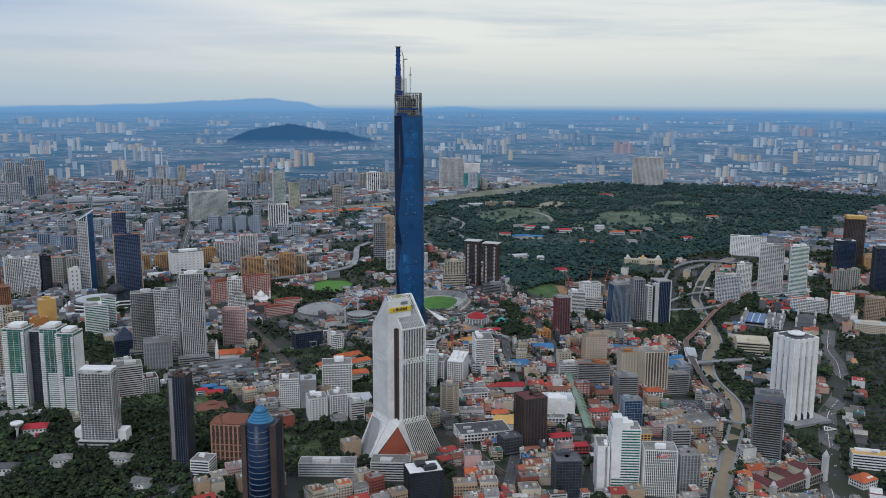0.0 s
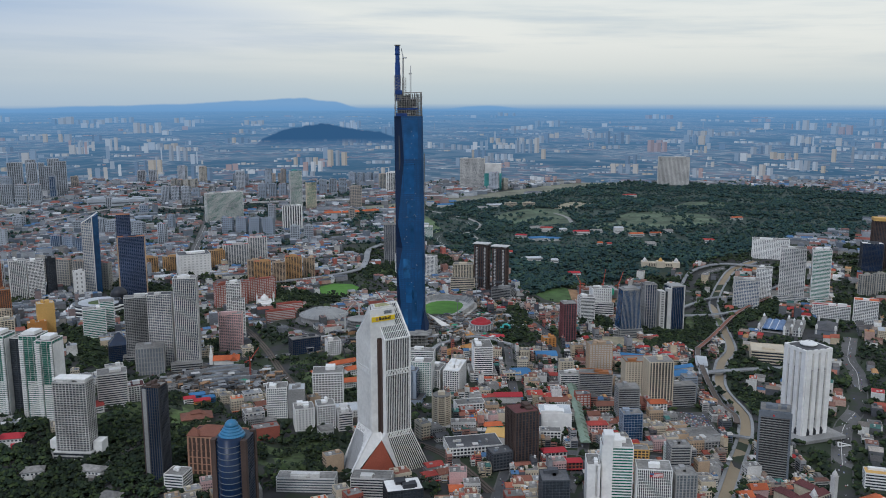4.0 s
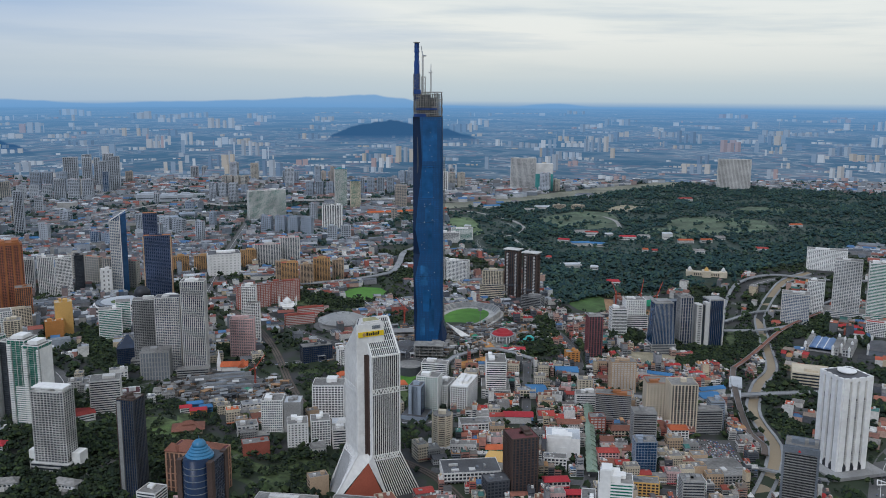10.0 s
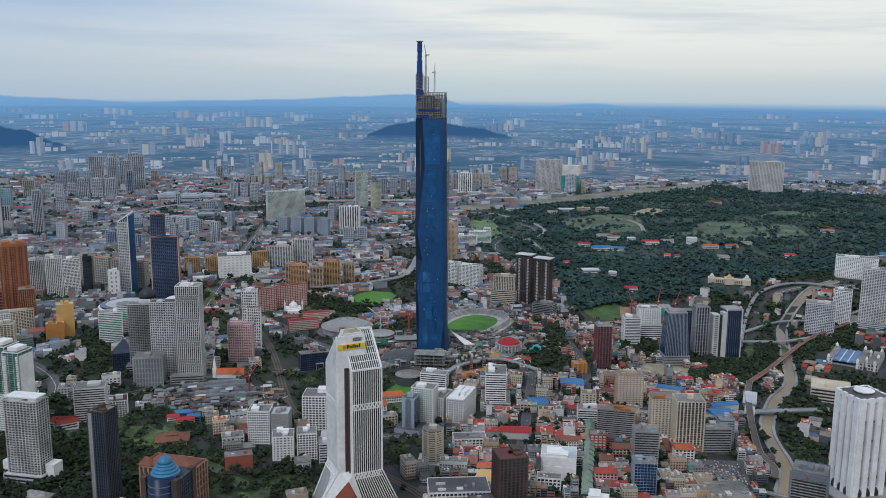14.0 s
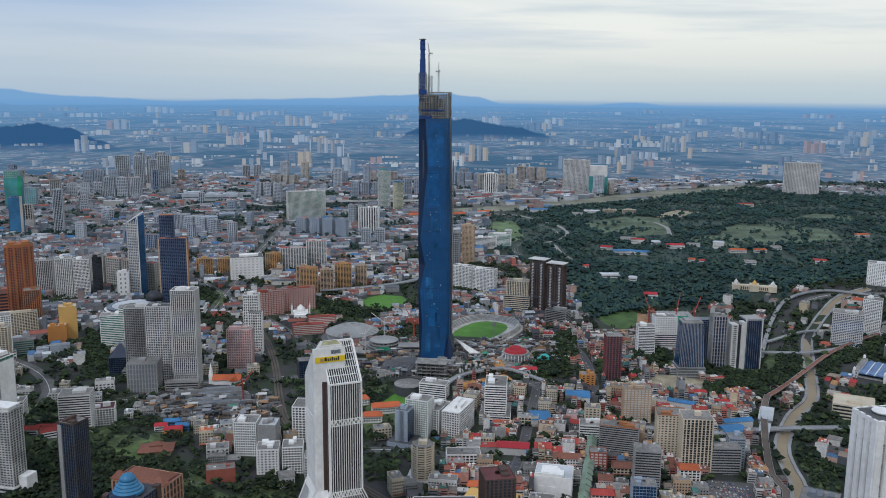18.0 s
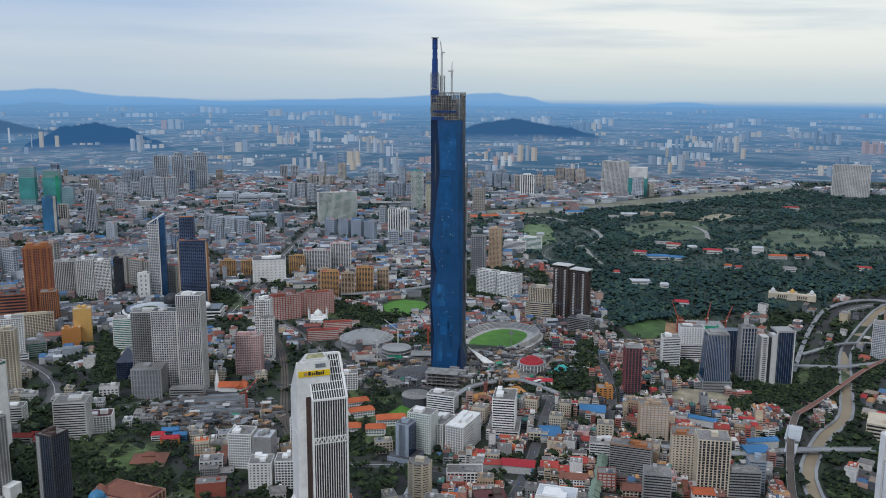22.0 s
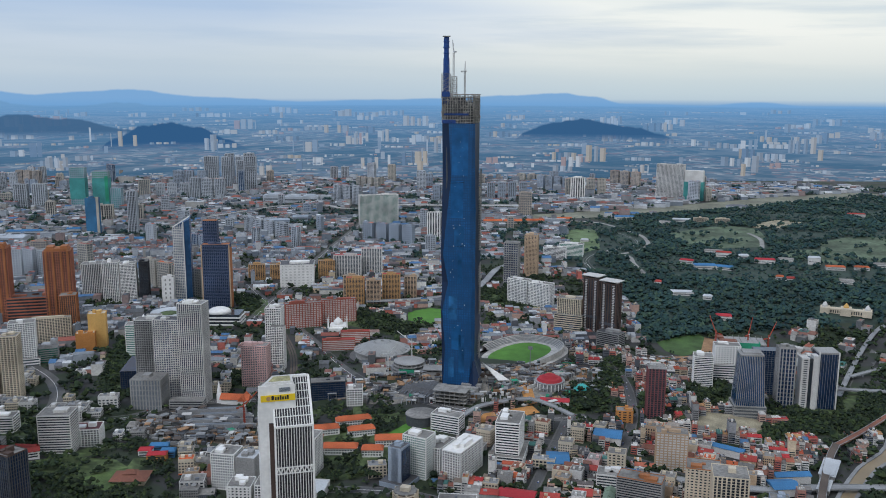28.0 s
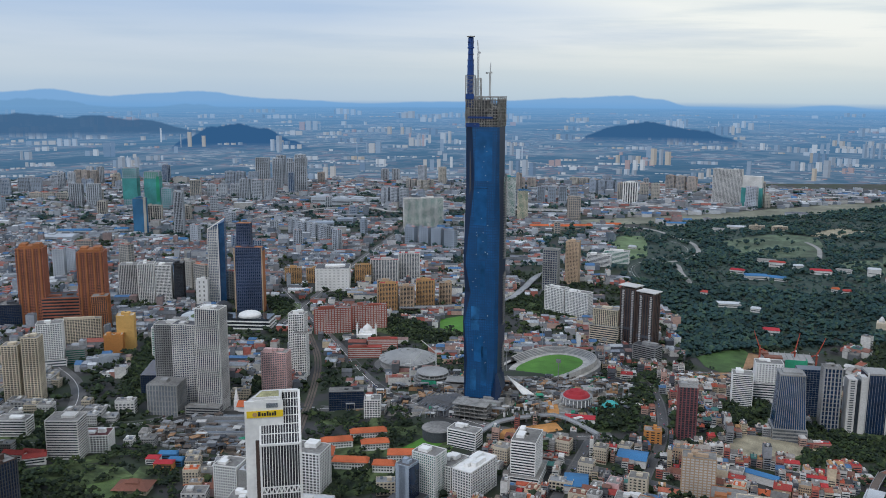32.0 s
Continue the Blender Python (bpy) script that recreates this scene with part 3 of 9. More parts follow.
def ribbon(geo, pts, width, lift, thick=0.4, step=25, off=0.0, z_of=None):
    """A band along a line, lift above the ground; off: sideways shift."""
    ps = resample([(p[0], p[1], 0) for p in pts], step)
    vs, fs = [], []
    for i, p in enumerate(ps):
        d = (ps[min(i + 1, len(ps) - 1)] - ps[max(i - 1, 0)]).normalized()
        s = Vector((d.y, -d.x, 0))
        for k in (off - width / 2, off + width / 2):
            q = p + s * k
            z = (z_of(i / (len(ps) - 1)) if z_of else 0) + gz(q.x, q.y) + lift
            vs += [(q.x, q.y, z), (q.x, q.y, z - thick)]
    for i in range(len(ps) - 1):
        a, b = i * 4, i * 4 + 4
        fs += [(a, a + 2, b + 2, b), (a + 1, b + 1, b + 3, a + 3), (a, b, b + 1, a + 1), (a + 2, a + 3, b + 3, b + 2)]
    geo.add(vs, fs)
    return ps


def road(name, pts, width, label, mat=ASPHALT, lift=0.25, lines=True, kerb=True):
    g = Geo()
    ribbon(g, pts, width, lift)
    ob = solo(name, g, mat, label, "road", kind="structure")
    if kerb:
        for s in (-1, 1):
            k = Geo()
            ribbon(k, pts, 2.2, lift + 0.18, 0.5, off=s * (width / 2 + 1.2))
            part("kerb_pavement", k, ROADGREY, ob)
    if lines and width > 12:
        k = Geo()
        ribbon(k, pts, 0.7, lift + 0.06, 0.05)
        part("centre_line", k, WHITE, ob)
    AVOID_LINE.append((resample([(p[0], p[1], 0) for p in pts], 20), width / 2 + 5))
    return ob


def viaduct(name, pts, width, height, label, mat=DECK, category="viaduct", step=38, ramp=None):
    th = thing(name, *pts[0][:2], 0, label, category, z=0)
    th.matrix_world = Matrix()
    g = Geo()
    ps = ribbon(g, pts, width, height, 1.6, z_of=ramp)
    part("deck", g, mat, th)
    for s in (-1, 1):
        g = Geo()
        ribbon(g, pts, 0.6, height + 1.0, 1.0, off=s * (width / 2 - 0.3), z_of=ramp)
        part("parapet", g, DECK, th)
    d = 0
    for i in range(1, len(ps)):
        d += (ps[i] - ps[i - 1]).length
        if d > step:
            d = 0
            p = ps[i]
            z = gz(p.x, p.y)
            top = height + (ramp(i / (len(ps) - 1)) if ramp else 0) - 1.6
            if top > 2:
                part("pier", Geo().box(p.x, p.y, z - 1, 2.4, 2.4, top + 0.9).box(p.x, p.y, z + top - 1.4, width * 0.6, 2.6, 1.4), DECK, th)
    AVOID_LINE.append((resample([(p[0], p[1], 0) for p in pts], 20), width / 2 + 3))
    return th


RIVER = [(395, 960), (433, 1055), (514, 1225), (573, 1345), (603, 1434), (604, 1500), (614, 1586), (668, 1732), (725, 1840), (770, 2020), (822, 2244), (880, 2390), (931, 2485), (987, 2566), (1080, 2640)]
g = Geo()
ribbon(g, RIVER, 16, 0.5, 0.6)
solo("river", g, MUDWATER, "narrow muddy brown river between concrete banks", "river", kind="structure")
for s in (-1, 1):
    g = Geo()
    ribbon(g, RIVER, 5.0, 2.2, 2.9, off=s * 10.4)
    solo("river_wall", g, DECK, "sloping concrete river wall", "river wall", kind="structure")
AVOID_LINE.append((resample([(p[0], p[1], 0) for p in RIVER], 20), 17))

road("boulevard", [(560, 960), (604, 1088), (673, 1226), (753, 1393), (825, 1490), (880, 1590), (930, 1700), (959, 1796), (1040, 1950)], 26, "wide curving boulevard with traffic", ROADGREY)
road("hillside_lane", [(-304, 1000), (-310, 1048), (-357, 1133), (-345, 1190), (-333, 1240)], 8, "narrow lane through the hillside trees", ROADGREY, kerb=False)
road("avenue", [(-560, 1330), (-480, 1420), (-472, 1500), (-434, 1545), (-402, 1622), (-345, 1658), (-257, 1691), (-120, 1712)], 20, "avenue past the church and rail cutting", ROADGREY)
road("rail_side_road", [(-720, 2460), (-580, 2300), (-461, 2167), (-333, 2024), (-195, 1853), (-109, 1773), (30, 1705), (150, 1690), (260, 1740)], 18, "road beside the stadium district", ROADGREY)
road("market_street", [(250, 1100), (300, 1260), (318, 1450), (322, 1620), (330, 1780), (300, 1960), (225, 2110)], 12, "narrow street between shophouses", ASPHALT)
road("parallel_street", [(150, 1060), (190, 1240), (215, 1420), (225, 1600), (232, 1720)], 11, "narrow street between shophouses", ASPHALT)
road("cross_street", [(60, 1425), (200, 1400), (330, 1390), (430, 1400), (530, 1380)], 12, "cross street in the old town", ASPHALT)
road("lower_cross_street", [(80, 1250), (200, 1235), (330, 1225), (470, 1230)], 12, "cross street in the old town", ASPHALT)
road("upper_cross_street", [(120, 1640), (250, 1625), (400, 1600), (560, 1560)], 12, "cross street in the old town", ASPHALT)
road("front_avenue", [(-330, 980), (-240, 1110), (-215, 1200), (-190, 1290), (-60, 1395), (60, 1425)], 14, "tree-lined avenue", ASPHALT)
road("mall_road", [(-1500, 1760), (-1150, 1830), (-900, 1780), (-700, 1680), (-590, 1560), (-560, 1470)], 20, "wide city road", ROADGREY)
road("long_straight_road", [(-540, 2130), (-600, 2450), (-690, 2900), (-800, 3500), (-980, 4300), (-1150, 5200)], 20, "long straight city road", ROADGREY)
road("woodland_road", [(150, 2900), (115, 3040), (140, 3180), (220, 3300), (250, 3420), (190, 3560), (60, 3680)], 14, "pale road winding through trees", DECK)
road("parkside_road", [(690, 2000), (726, 2149), (800, 2380), (860, 2500), (947, 2575), (1059, 2600), (1300, 2620), (1700, 2720)], 18, "road round the wooded park", ROADGREY)
road("far_ring_road", [(-2600, 3300), (-1700, 3700), (-1075, 3900), (-569, 4060), (-250, 4060)], 24, "far dual carriageway", ROADGREY, kerb=False)

g = Geo()
for off in (-5, 0, 5):
    ribbon(g, [(-560, 2260), (-425, 2068), (-335, 1927), (-260, 1762), (-190, 1580), (-140, 1480), (-20, 1330), (90, 1225), (150, 1100)], 3.4, 0.8, 0.5, off=off)
solo("railway", g, RAILBED, "rust-brown railway tracks in a cutting", "railway", kind="structure")
AVOID_LINE.append((resample([(-425, 2068, 0), (-335, 1927, 0), (-260, 1762, 0), (-190, 1580, 0), (-140, 1480, 0), (-20, 1330, 0), (90, 1225, 0), (150, 1100, 0)], 20), 13))

viaduct("covered_rail_viaduct", [(1020, 2330), (920, 2230), (825, 2110), (690, 1878), (636, 1790)], 9, 11, "elevated city railway with rust-red track cover", RUSTDECK)
viaduct("rail_viaduct", [(636, 1790), (612, 1705), (580, 1545), (566, 1440), (575, 1400), (566, 1365)], 11, 13, "elevated city railway with dark tracks along the river", RAILBED)
st = thing("viaduct_station", 612, 1690, -15, "pale barrel-roofed station on the rail viaduct", "station", z=gz(612, 1690))
part("platform_hall", Geo().box(0, 0, 6, 20, 62, 6), GREY, st)
part("roof", Geo().box(0, 0, 12, 23, 64, 1.4).box(0, 0, 13.4, 18, 60, 0.8), ROOFLIGHT, st)
part("lower_hall", Geo().box(1, -60, 5, 16, 40, 5), GREY, st)
part("lower_roof", Geo().box(1, -60, 10, 17, 40, 1.2), ROOFLIGHT, st)
AVOID_DISC.append((612, 1670, 34))
viaduct("stadium_flyover", [(-340, 2350), (-236, 2395), (-124, 2496), (-108, 2620), (-109, 2800), (-70, 2920)], 18, 9, "curving elevated road by the sports field")
viaduct("river_bridge", [(330, 1555), (490, 1570), (620, 1640), (740, 1690), (860, 1720)], 14, 8, "flat concrete road bridge over the river")
viaduct("low_footbridge", [(480, 1345), (565, 1325), (640, 1315)], 7, 7, "narrow concrete bridge over the river", category="bridge")
viaduct("south_interchange", [(680, 2050), (730, 2230), (790, 2420), (852, 2536), (956, 2595), (1080, 2570), (1220, 2560)], 9, 8, "grey curving interchange flyover")
viaduct("south_ramp", [(720, 2180), (830, 2300), (930, 2330), (1040, 2400), (1120, 2480)], 8, 9, "grey curving interchange ramp")
viaduct("airfield_viaduct", [(-900, 4000), (-294, 4143), (0, 4420), (280, 4680), (600, 4930), (900, 5150), (1300, 5500)], 22, 14, "long pale elevated line beside the old airfield", OFFWHITE, step=40)
viaduct("tall_link_road", [(600, 2060), (700, 2090), (800, 2130), (880, 2180)], 12, 10, "grey elevated concrete link road")

g = Geo().prism([(-260, 3930), (250, 4330), (800, 4900), (1250, 5250), (1400, 5180), (900, 4700), (330, 4170), (-180, 3800)], 20.2, 20.6)
solo("airfield", g, material("dry_airfield_ground", (0.19, 0.19, 0.14), var=0.35, big=0.008, fine=0.05), "bare strip of a disused airfield", "airfield", kind="structure")
AVOID_POLY.append([(-260, 3930), (250, 4330), (800, 4900), (1250, 5250), (1400, 5180), (900, 4700), (330, 4170), (-180, 3800)])

FOREST = [(120, 2860), (20, 3300), (-20, 3600), (120, 3900), (300, 4150), (620, 4400), (1000, 4850), (1250, 5100), (1700, 4850), (2050, 4640), (2500, 4080), (1680, 3250), (1310, 2990), (1080, 2720), (880, 2620), (830, 2530), (650, 2470), (520, 2380), (410, 2290), (330, 2195), (310, 2300), (290, 2480), (200, 2750)]


def inside(x, y, poly):
    r, n = False, len(poly)
    for i in range(n):
        (xa, ya), (xb, yb) = poly[i], poly[i - 1]
        if (ya > y) != (yb > y) and x < (xb - xa) * (y - ya) / (yb - ya) + xa:
            r = not r
    return r


def sheet(name, pts, lift, mat, label, category, avoid=True, thick=0.3):
    vs = [(x, y, gz(x, y) + lift) for x, y in pts]
    cx, cy = sum(p[0] for p in pts) / len(pts), sum(p[1] for p in pts) / len(pts)
    ring = [(x + (cx - x) * k / 3, y + (cy - y) * k / 3) for k in range(3) for x, y in pts]
    vs = [(x, y, gz(x, y) + lift) for x, y in ring] + [(cx, cy, gz(cx, cy) + lift)]
    n = len(pts)
    fs = [(k * n + i, k * n + (i + 1) % n, (k + 1) * n + (i + 1) % n, (k + 1) * n + i) for k in range(2) for i in range(n)]
    fs += [(2 * n + i, 2 * n + (i + 1) % n, 3 * n) for i in range(n)]
    g = Geo().add(vs, fs)
    if avoid:
        AVOID_POLY.append(list(pts))
    return solo(name, g, mat, label, category, kind="structure")


PARKFLOOR = material("woodland_floor", (0.034, 0.056, 0.044), var=0.45, big=0.012, fine=0.1)
g = Geo()
for gy in range(2160, 5160, 60):
    for gx in range(-60, 2460, 60):
        if inside(gx + 30, gy + 30, FOREST):
            g.add([(a, b, gz(a, b) + 0.3) for a, b in ((gx, gy), (gx + 60, gy), (gx + 60, gy + 60), (gx, gy + 60))], [(0, 1, 2, 3)])
solo("park_ground", g, PARKFLOOR, "dark woodland floor of a large park", "park", kind="structure")

sheet("sports_field", [(-222, 2310), (-179, 2357), (-128, 2350), (-100, 2300), (-108, 2250), (-141, 2218), (-197, 2241)], 0.5, GRASS, "bright green school sports field", "field")
sheet("cleared_lot", [(407, 1735), (442, 1852), (500, 1872), (555, 1855), (478, 1752)], 0.4, SANDYLOT, "sandy vacant lot with weedy edges", "lot")
sheet("car_park", [(462, 1335), (472, 1418), (540, 1432), (532, 1345)], 0.4, ROADGREY, "grey open car park full of cars", "car park")
sheet("excavation_yard", [(-412, 1513), (-395, 1590), (-323, 1620), (-225, 1620), (-172, 1557), (-186, 1498), (-235, 1443), (-340, 1458)], 0.4, material("brown_excavated_earth", (0.13, 0.105, 0.08), var=0.45, big=0.04, fine=0.2), "brown excavated building yard by the avenue", "building site")
sheet("tower_site", [(-170, 1700), (-60, 1690), (60, 1710), (230, 1760), (300, 1900), (250, 2010), (130, 1950), (40, 1900), (-30, 1900), (-100, 1880)], 0.45, material("dusty_site_ground", (0.24, 0.22, 0.19), var=0.45, big=0.05, fine=0.2), "dusty building site round the tall tower", "building site")
sheet("garden_slope", [(-345, 1300), (-312, 1363), (-285, 1320), (-311, 1250)], 0.5, material("park_lawn", (0.085, 0.13, 0.04), var=0.4, big=0.05), "rough grass slope with bushes", "slope", avoid=False)
MEADOW = material("dull_park_meadow", (0.090, 0.125, 0.075), var=0.5, big=0.012, fine=0.08)
BIG_MEADOW = [(351, 3631), (430, 3760), (503, 3842), (590, 3880), (666, 3848), (680, 3640), (650, 3432), (527, 3374), (401, 3425)]
PALE_MEADOW = [(646, 3870), (690, 4000), (760, 4110), (850, 4060), (741, 3860)]
EAST_MEADOW = [(848, 3582), (961, 3737), (1080, 3760), (1260, 3660), (1240, 3420), (1060, 3280), (877, 3211), (823, 3337)]
VILLA_MEADOW = [(660, 3289), (740, 3390), (814, 3440), (835, 3345), (860, 3175), (782, 3211)]
CEMETERY = [(-36, 3541), (20, 3640), (80, 3640), (110, 3480), (137, 3258), (98, 3162), (18, 3222)]
FAR_MEADOW = [(1180, 3900), (1320, 4100), (1500, 4060), (1420, 3880)]
for poly, lb in ((BIG_MEADOW, "dull grassy hillside with scattered trees"), (EAST_MEADOW, "wide rough meadow in the park"), (VILLA_MEADOW, "grass strip beside park villas"), (FAR_MEADOW, "far grassy gap in the woods")):
    sheet("park_meadow", poly, 0.8, MEADOW, lb, "meadow", avoid=False)
sheet("cleared_hilltop", PALE_MEADOW, 0.9, SANDYLOT, "pale cleared earth on the park hill", "clearing", avoid=False)
sheet("cemetery_meadow", CEMETERY, 0.8, material("light_meadow", (0.13, 0.19, 0.085), var=0.35, big=0.03), "light green meadow beside the woods", "meadow", avoid=False)
CLEAR = [BIG_MEADOW, PALE_MEADOW, EAST_MEADOW, VILLA_MEADOW, CEMETERY, FAR_MEADOW]
PARK_ROADS = [[(-91, 3845), (79, 3818), (188, 3662), (255, 3550), (285, 3390), (269, 3265), (212, 3176)], [(183, 3147), (235, 3143), (260, 3020), (296, 2887)], [(625, 3720), (643, 3667), (659, 3573), (650, 3411)]]
for ps in PARK_ROADS:
    road("park_road", ps, 15, "pale winding road through the park woods", material("pale_park_road", (0.30, 0.29, 0.27), var=0.25), lift=1.0, lines=False, kerb=False)
EAST_WOODS = [(745, 1255), (800, 1372), (862, 1470), (915, 1575), (962, 1685), (990, 1790), (1070, 1900), (1300, 1820), (1400, 1400), (1050, 1180)]
MID_WOODS = [(560, 1880), (620, 1840), (700, 1900), (790, 2060), (830, 2200), (760, 2260), (690, 2100), (640, 1960)]
LAWN_WOODS = [(200, 1690), (285, 1700), (300, 1800), (270, 1900), (225, 1880), (215, 1790)]
STADIUM_WOODS = [(190, 1700), (250, 1721), (300, 1883), (310, 2017), (270, 2079), (250, 1990), (262, 1900), (246, 1800)]
TERRACE_WOODS = [(403, 1953), (470, 2075), (502, 1964), (587, 1943), (656, 2061), (732, 2153), (808, 2111), (706, 1882), (620, 1850), (520, 1739), (520, 1810), (570, 1868), (503, 1880), (416, 1872)]
STATION_WOODS = [(870, 2253), (997, 2297), (1007, 2179), (870, 2090), (801, 1936), (796, 2018)]
BANK_WOODS = [(625, 1525), (673, 1556), (682, 1510), (627, 1436)]
SCHOOL_WOODS = [(-105, 1425), (-190, 1640), (-185, 1730), (-121, 1740), (-15, 1672), (40, 1634), (62, 1560), (15, 1470), (-30, 1436)]
GARDEN_WOODS = [(-444, 1284), (-408, 1355), (-392, 1431), (-344, 1455), (-273, 1405), (-209, 1353), (-176, 1273), (-113, 1285), (-66, 1265), (-39, 1173), (-126, 1163), (-185, 1196), (-250, 1180)]
MOSQUE_WOODS = [(-360, 2175), (-331, 2300), (-235, 2250), (-131, 2215), (-114, 2165), (-203, 2119), (-300, 2160)]
FIELD_WOODS = [(-132, 2526), (-9, 2641), (117, 2481), (56, 2400), (-85, 2412)]
LEFT_WOODS = [(-610, 1500), (-566, 1516), (-480, 1420), (-450, 1380), (-480, 1330), (-600, 1400)]
SLAB_WOODS = [(-718, 1890), (-668, 1909), (-520, 1680), (-520, 1600), (-596, 1682)]
CHURCH_WOODS = [(-398, 1798), (-332, 1814), (-300, 1725), (-367, 1723)]
MALL_WOODS = [(-704, 2350), (-591, 2326), (-515, 2180), (-590, 2200)]
TOWN_WOODS = [STADIUM_WOODS, TERRACE_WOODS, STATION_WOODS, BANK_WOODS, SCHOOL_WOODS, GARDEN_WOODS, MOSQUE_WOODS, FIELD_WOODS, LEFT_WOODS, SLAB_WOODS, CHURCH_WOODS, MALL_WOODS]
AVOID_POLY.extend(TOWN_WOODS)
for poly in TOWN_WOODS:
    sheet("wooded_garden_ground", poly, 0.3, ROUGHGRASS, "rough grass under garden trees", "ground", avoid=False)
sheet("hillside_lawn", [(352, 2225), (372, 2170), (405, 2148), (440, 2200), (468, 2262), (440, 2330), (405, 2300)], 0.5, material("rough_green_slope", (0.06, 0.115, 0.03), var=0.4, big=0.04), "rough green slope below the woods", "slope")
sheet("school_lawn", [(-31, 1572), (-4, 1634), (48, 1616), (46, 1564)], 0.5, GRASS, "dark green school lawn among trees", "lawn", avoid=False)
LAWNS = [[(-31, 1572), (-4, 1634), (48, 1616), (46, 1564)], [(-345, 1300), (-312, 1363), (-285, 1320), (-311, 1250)]]
for poly in (EAST_WOODS, MID_WOODS, LAWN_WOODS):
    AVOID_POLY.append(poly)

# ---- buildings ----
def facade(glass, wall, w, d, z0, z1, style, fh=3.6, bay=4.0, roofless=False):
    """Glazing set back behind the floors' bands and the piers between the windows."""
    in_ = 0.5
    glass.box(0, 0, z0, w - 2 * in_, d - 2 * in_, z1 - z0 - 0.2)
    nf = max(1, int((z1 - z0) / fh))
    fh = (z1 - z0) / nf
    band = {"grid": 0.34, "band": 0.45, "fin": 0.12, "curtain": 0.10, "flat": 0.5, "balcony": 0.30}[style]
    for i in range(nf + 1):
        h = fh * band
        z = z0 + i * fh - h / 2
        if i == 0:
            z, h = z0, h / 2
        if i == nf:
            h = h / 2
        if style == "balcony":
            wall.box(0, 0, z, w, d, h)
            for s in (-1, 1):
                k = w * 0.22
                wall.box(s * w * 0.27, 0, z, k, d + 2.4, h * 0.9)
        else:
            wall.box(0, 0, z, w, d, h)
    nx, ny = max(2, int(w / bay)), max(2, int(d / bay))
    pw = {"grid": 0.30, "band": 0.0, "fin": 0.36, "curtain": 0.07, "flat": 0.5, "balcony": 0.28}[style] * bay
    deep = 0.5 if style == "fin" else 0.12
    for s in (-1, 1):
        for i in range(nx + 1):
            e = i in (0, nx)
            p = max(pw, 1.0) if e else pw
            if p:
                x = -w / 2 + i * w / nx
                x = min(max(x, -w / 2 + p / 2), w / 2 - p / 2)
                wall.box(x, s * (d / 2 - 0.45), z0, p, 0.9 + deep, z1 - z0)
        for i in range(ny + 1):
            e = i in (0, ny)
            p = max(pw, 1.0) if e else pw
            if p:
                y = -d / 2 + i * d / ny
                y = min(max(y, -d / 2 + p / 2), d / 2 - p / 2)
                wall.box(s * (w / 2 - 0.45), y, z0, 0.9 + deep, p, z1 - z0)


def roof_of(th, w, d, z, mat=None, plant=GREY, seed=0):
    rnd = random.Random(seed)
    mat = mat or ROOFGREY
    part("roof", Geo().box(0, 0, z - 0.3, w - 0.9, d - 0.9, 0.7), mat, th)
    par = Geo()
    for s in (-1, 1):
        par.box(0, s * (d / 2 - 0.25), z, w, 0.5, 1.3).box(s * (w / 2 - 0.25), 0, z, 0.5, d - 1.0, 1.3)
    part("parapet", par, plant, th)
    for _ in range(rnd.choice((1, 2, 2, 3))):
        a, b, h = w * rnd.uniform(0.15, 0.4), d * rnd.uniform(0.2, 0.45), rnd.uniform(2.5, 6)
        part("plant_room", Geo().box(rnd.uniform(-1, 1) * (w - a) * 0.4, rnd.uniform(-1, 1) * (d - b) * 0.4, z + 0.3, a, b, h).box(0, 0, z + 0.35, w * 0.12, d * 0.12, 2.0), plant, th)


def tower(name, label, x, y, rot, w, d, top, style, wall=WHITE, glass=GLASS, roof=None, fh=3.6, bay=4.0, category="building", group="", podium=None, plant=None, base=None, steps=()):
    """A framed block of storeys. steps: further, set-back blocks (dx, dy, w, d, top); podium: (w, d, height)."""
    z0 = gz(x, y) - 1.5 if base is None else base
    th = thing(name, x, y, rot, label, category, group, z=z0)
    h = top - z0
    pz = 0
    if podium:
        gl, wa = Geo(), Geo()
        facade(gl, wa, podium[0], podium[1], 0, podium[2], "band", 4.5, 6)
        part("podium_glazing", gl, glass, th)
        part("podium_frame", wa, wall, th)
        part("podium_roof", Geo().box(0, 0, podium[2] - 0.3, podium[0] - 1, podium[1] - 1, 0.6), roof or ROOFGREY, th)
        pz = podium[2]
    gl, wa = Geo(), Geo()
    facade(gl, wa, w, d, pz, h, style, fh, bay)
    part("glazing", gl, glass, th)
    part("facade_frame", wa, wall, th)
    roof_of(th, w, d, h, roof, plant or wall, int(abs(x) * 7 + abs(y)))
    for dx, dy, sw, sd, st in steps:
        gl, wa = Geo(), Geo()
        facade(gl, wa, sw, sd, 0, st - z0, style, fh, bay)
        for g in (gl, wa):
            g.v = [(a + dx, b + dy, c) for a, b, c in g.v]
        part("wing_glazing", gl, glass, th)
        part("wing_frame", wa, wall, th)
        part("wing_roof", Geo().box(dx, dy, st - z0 - 0.3, sw - 1, sd - 1, 1.0), roof or ROOFGREY, th)
    c, s = abs(math.cos(radians(rot))), abs(math.sin(radians(rot)))
    AVOID_DISC.append((x, y, 0.5 * max(w * c + d * s, w * s + d * c) + 6))
    return th


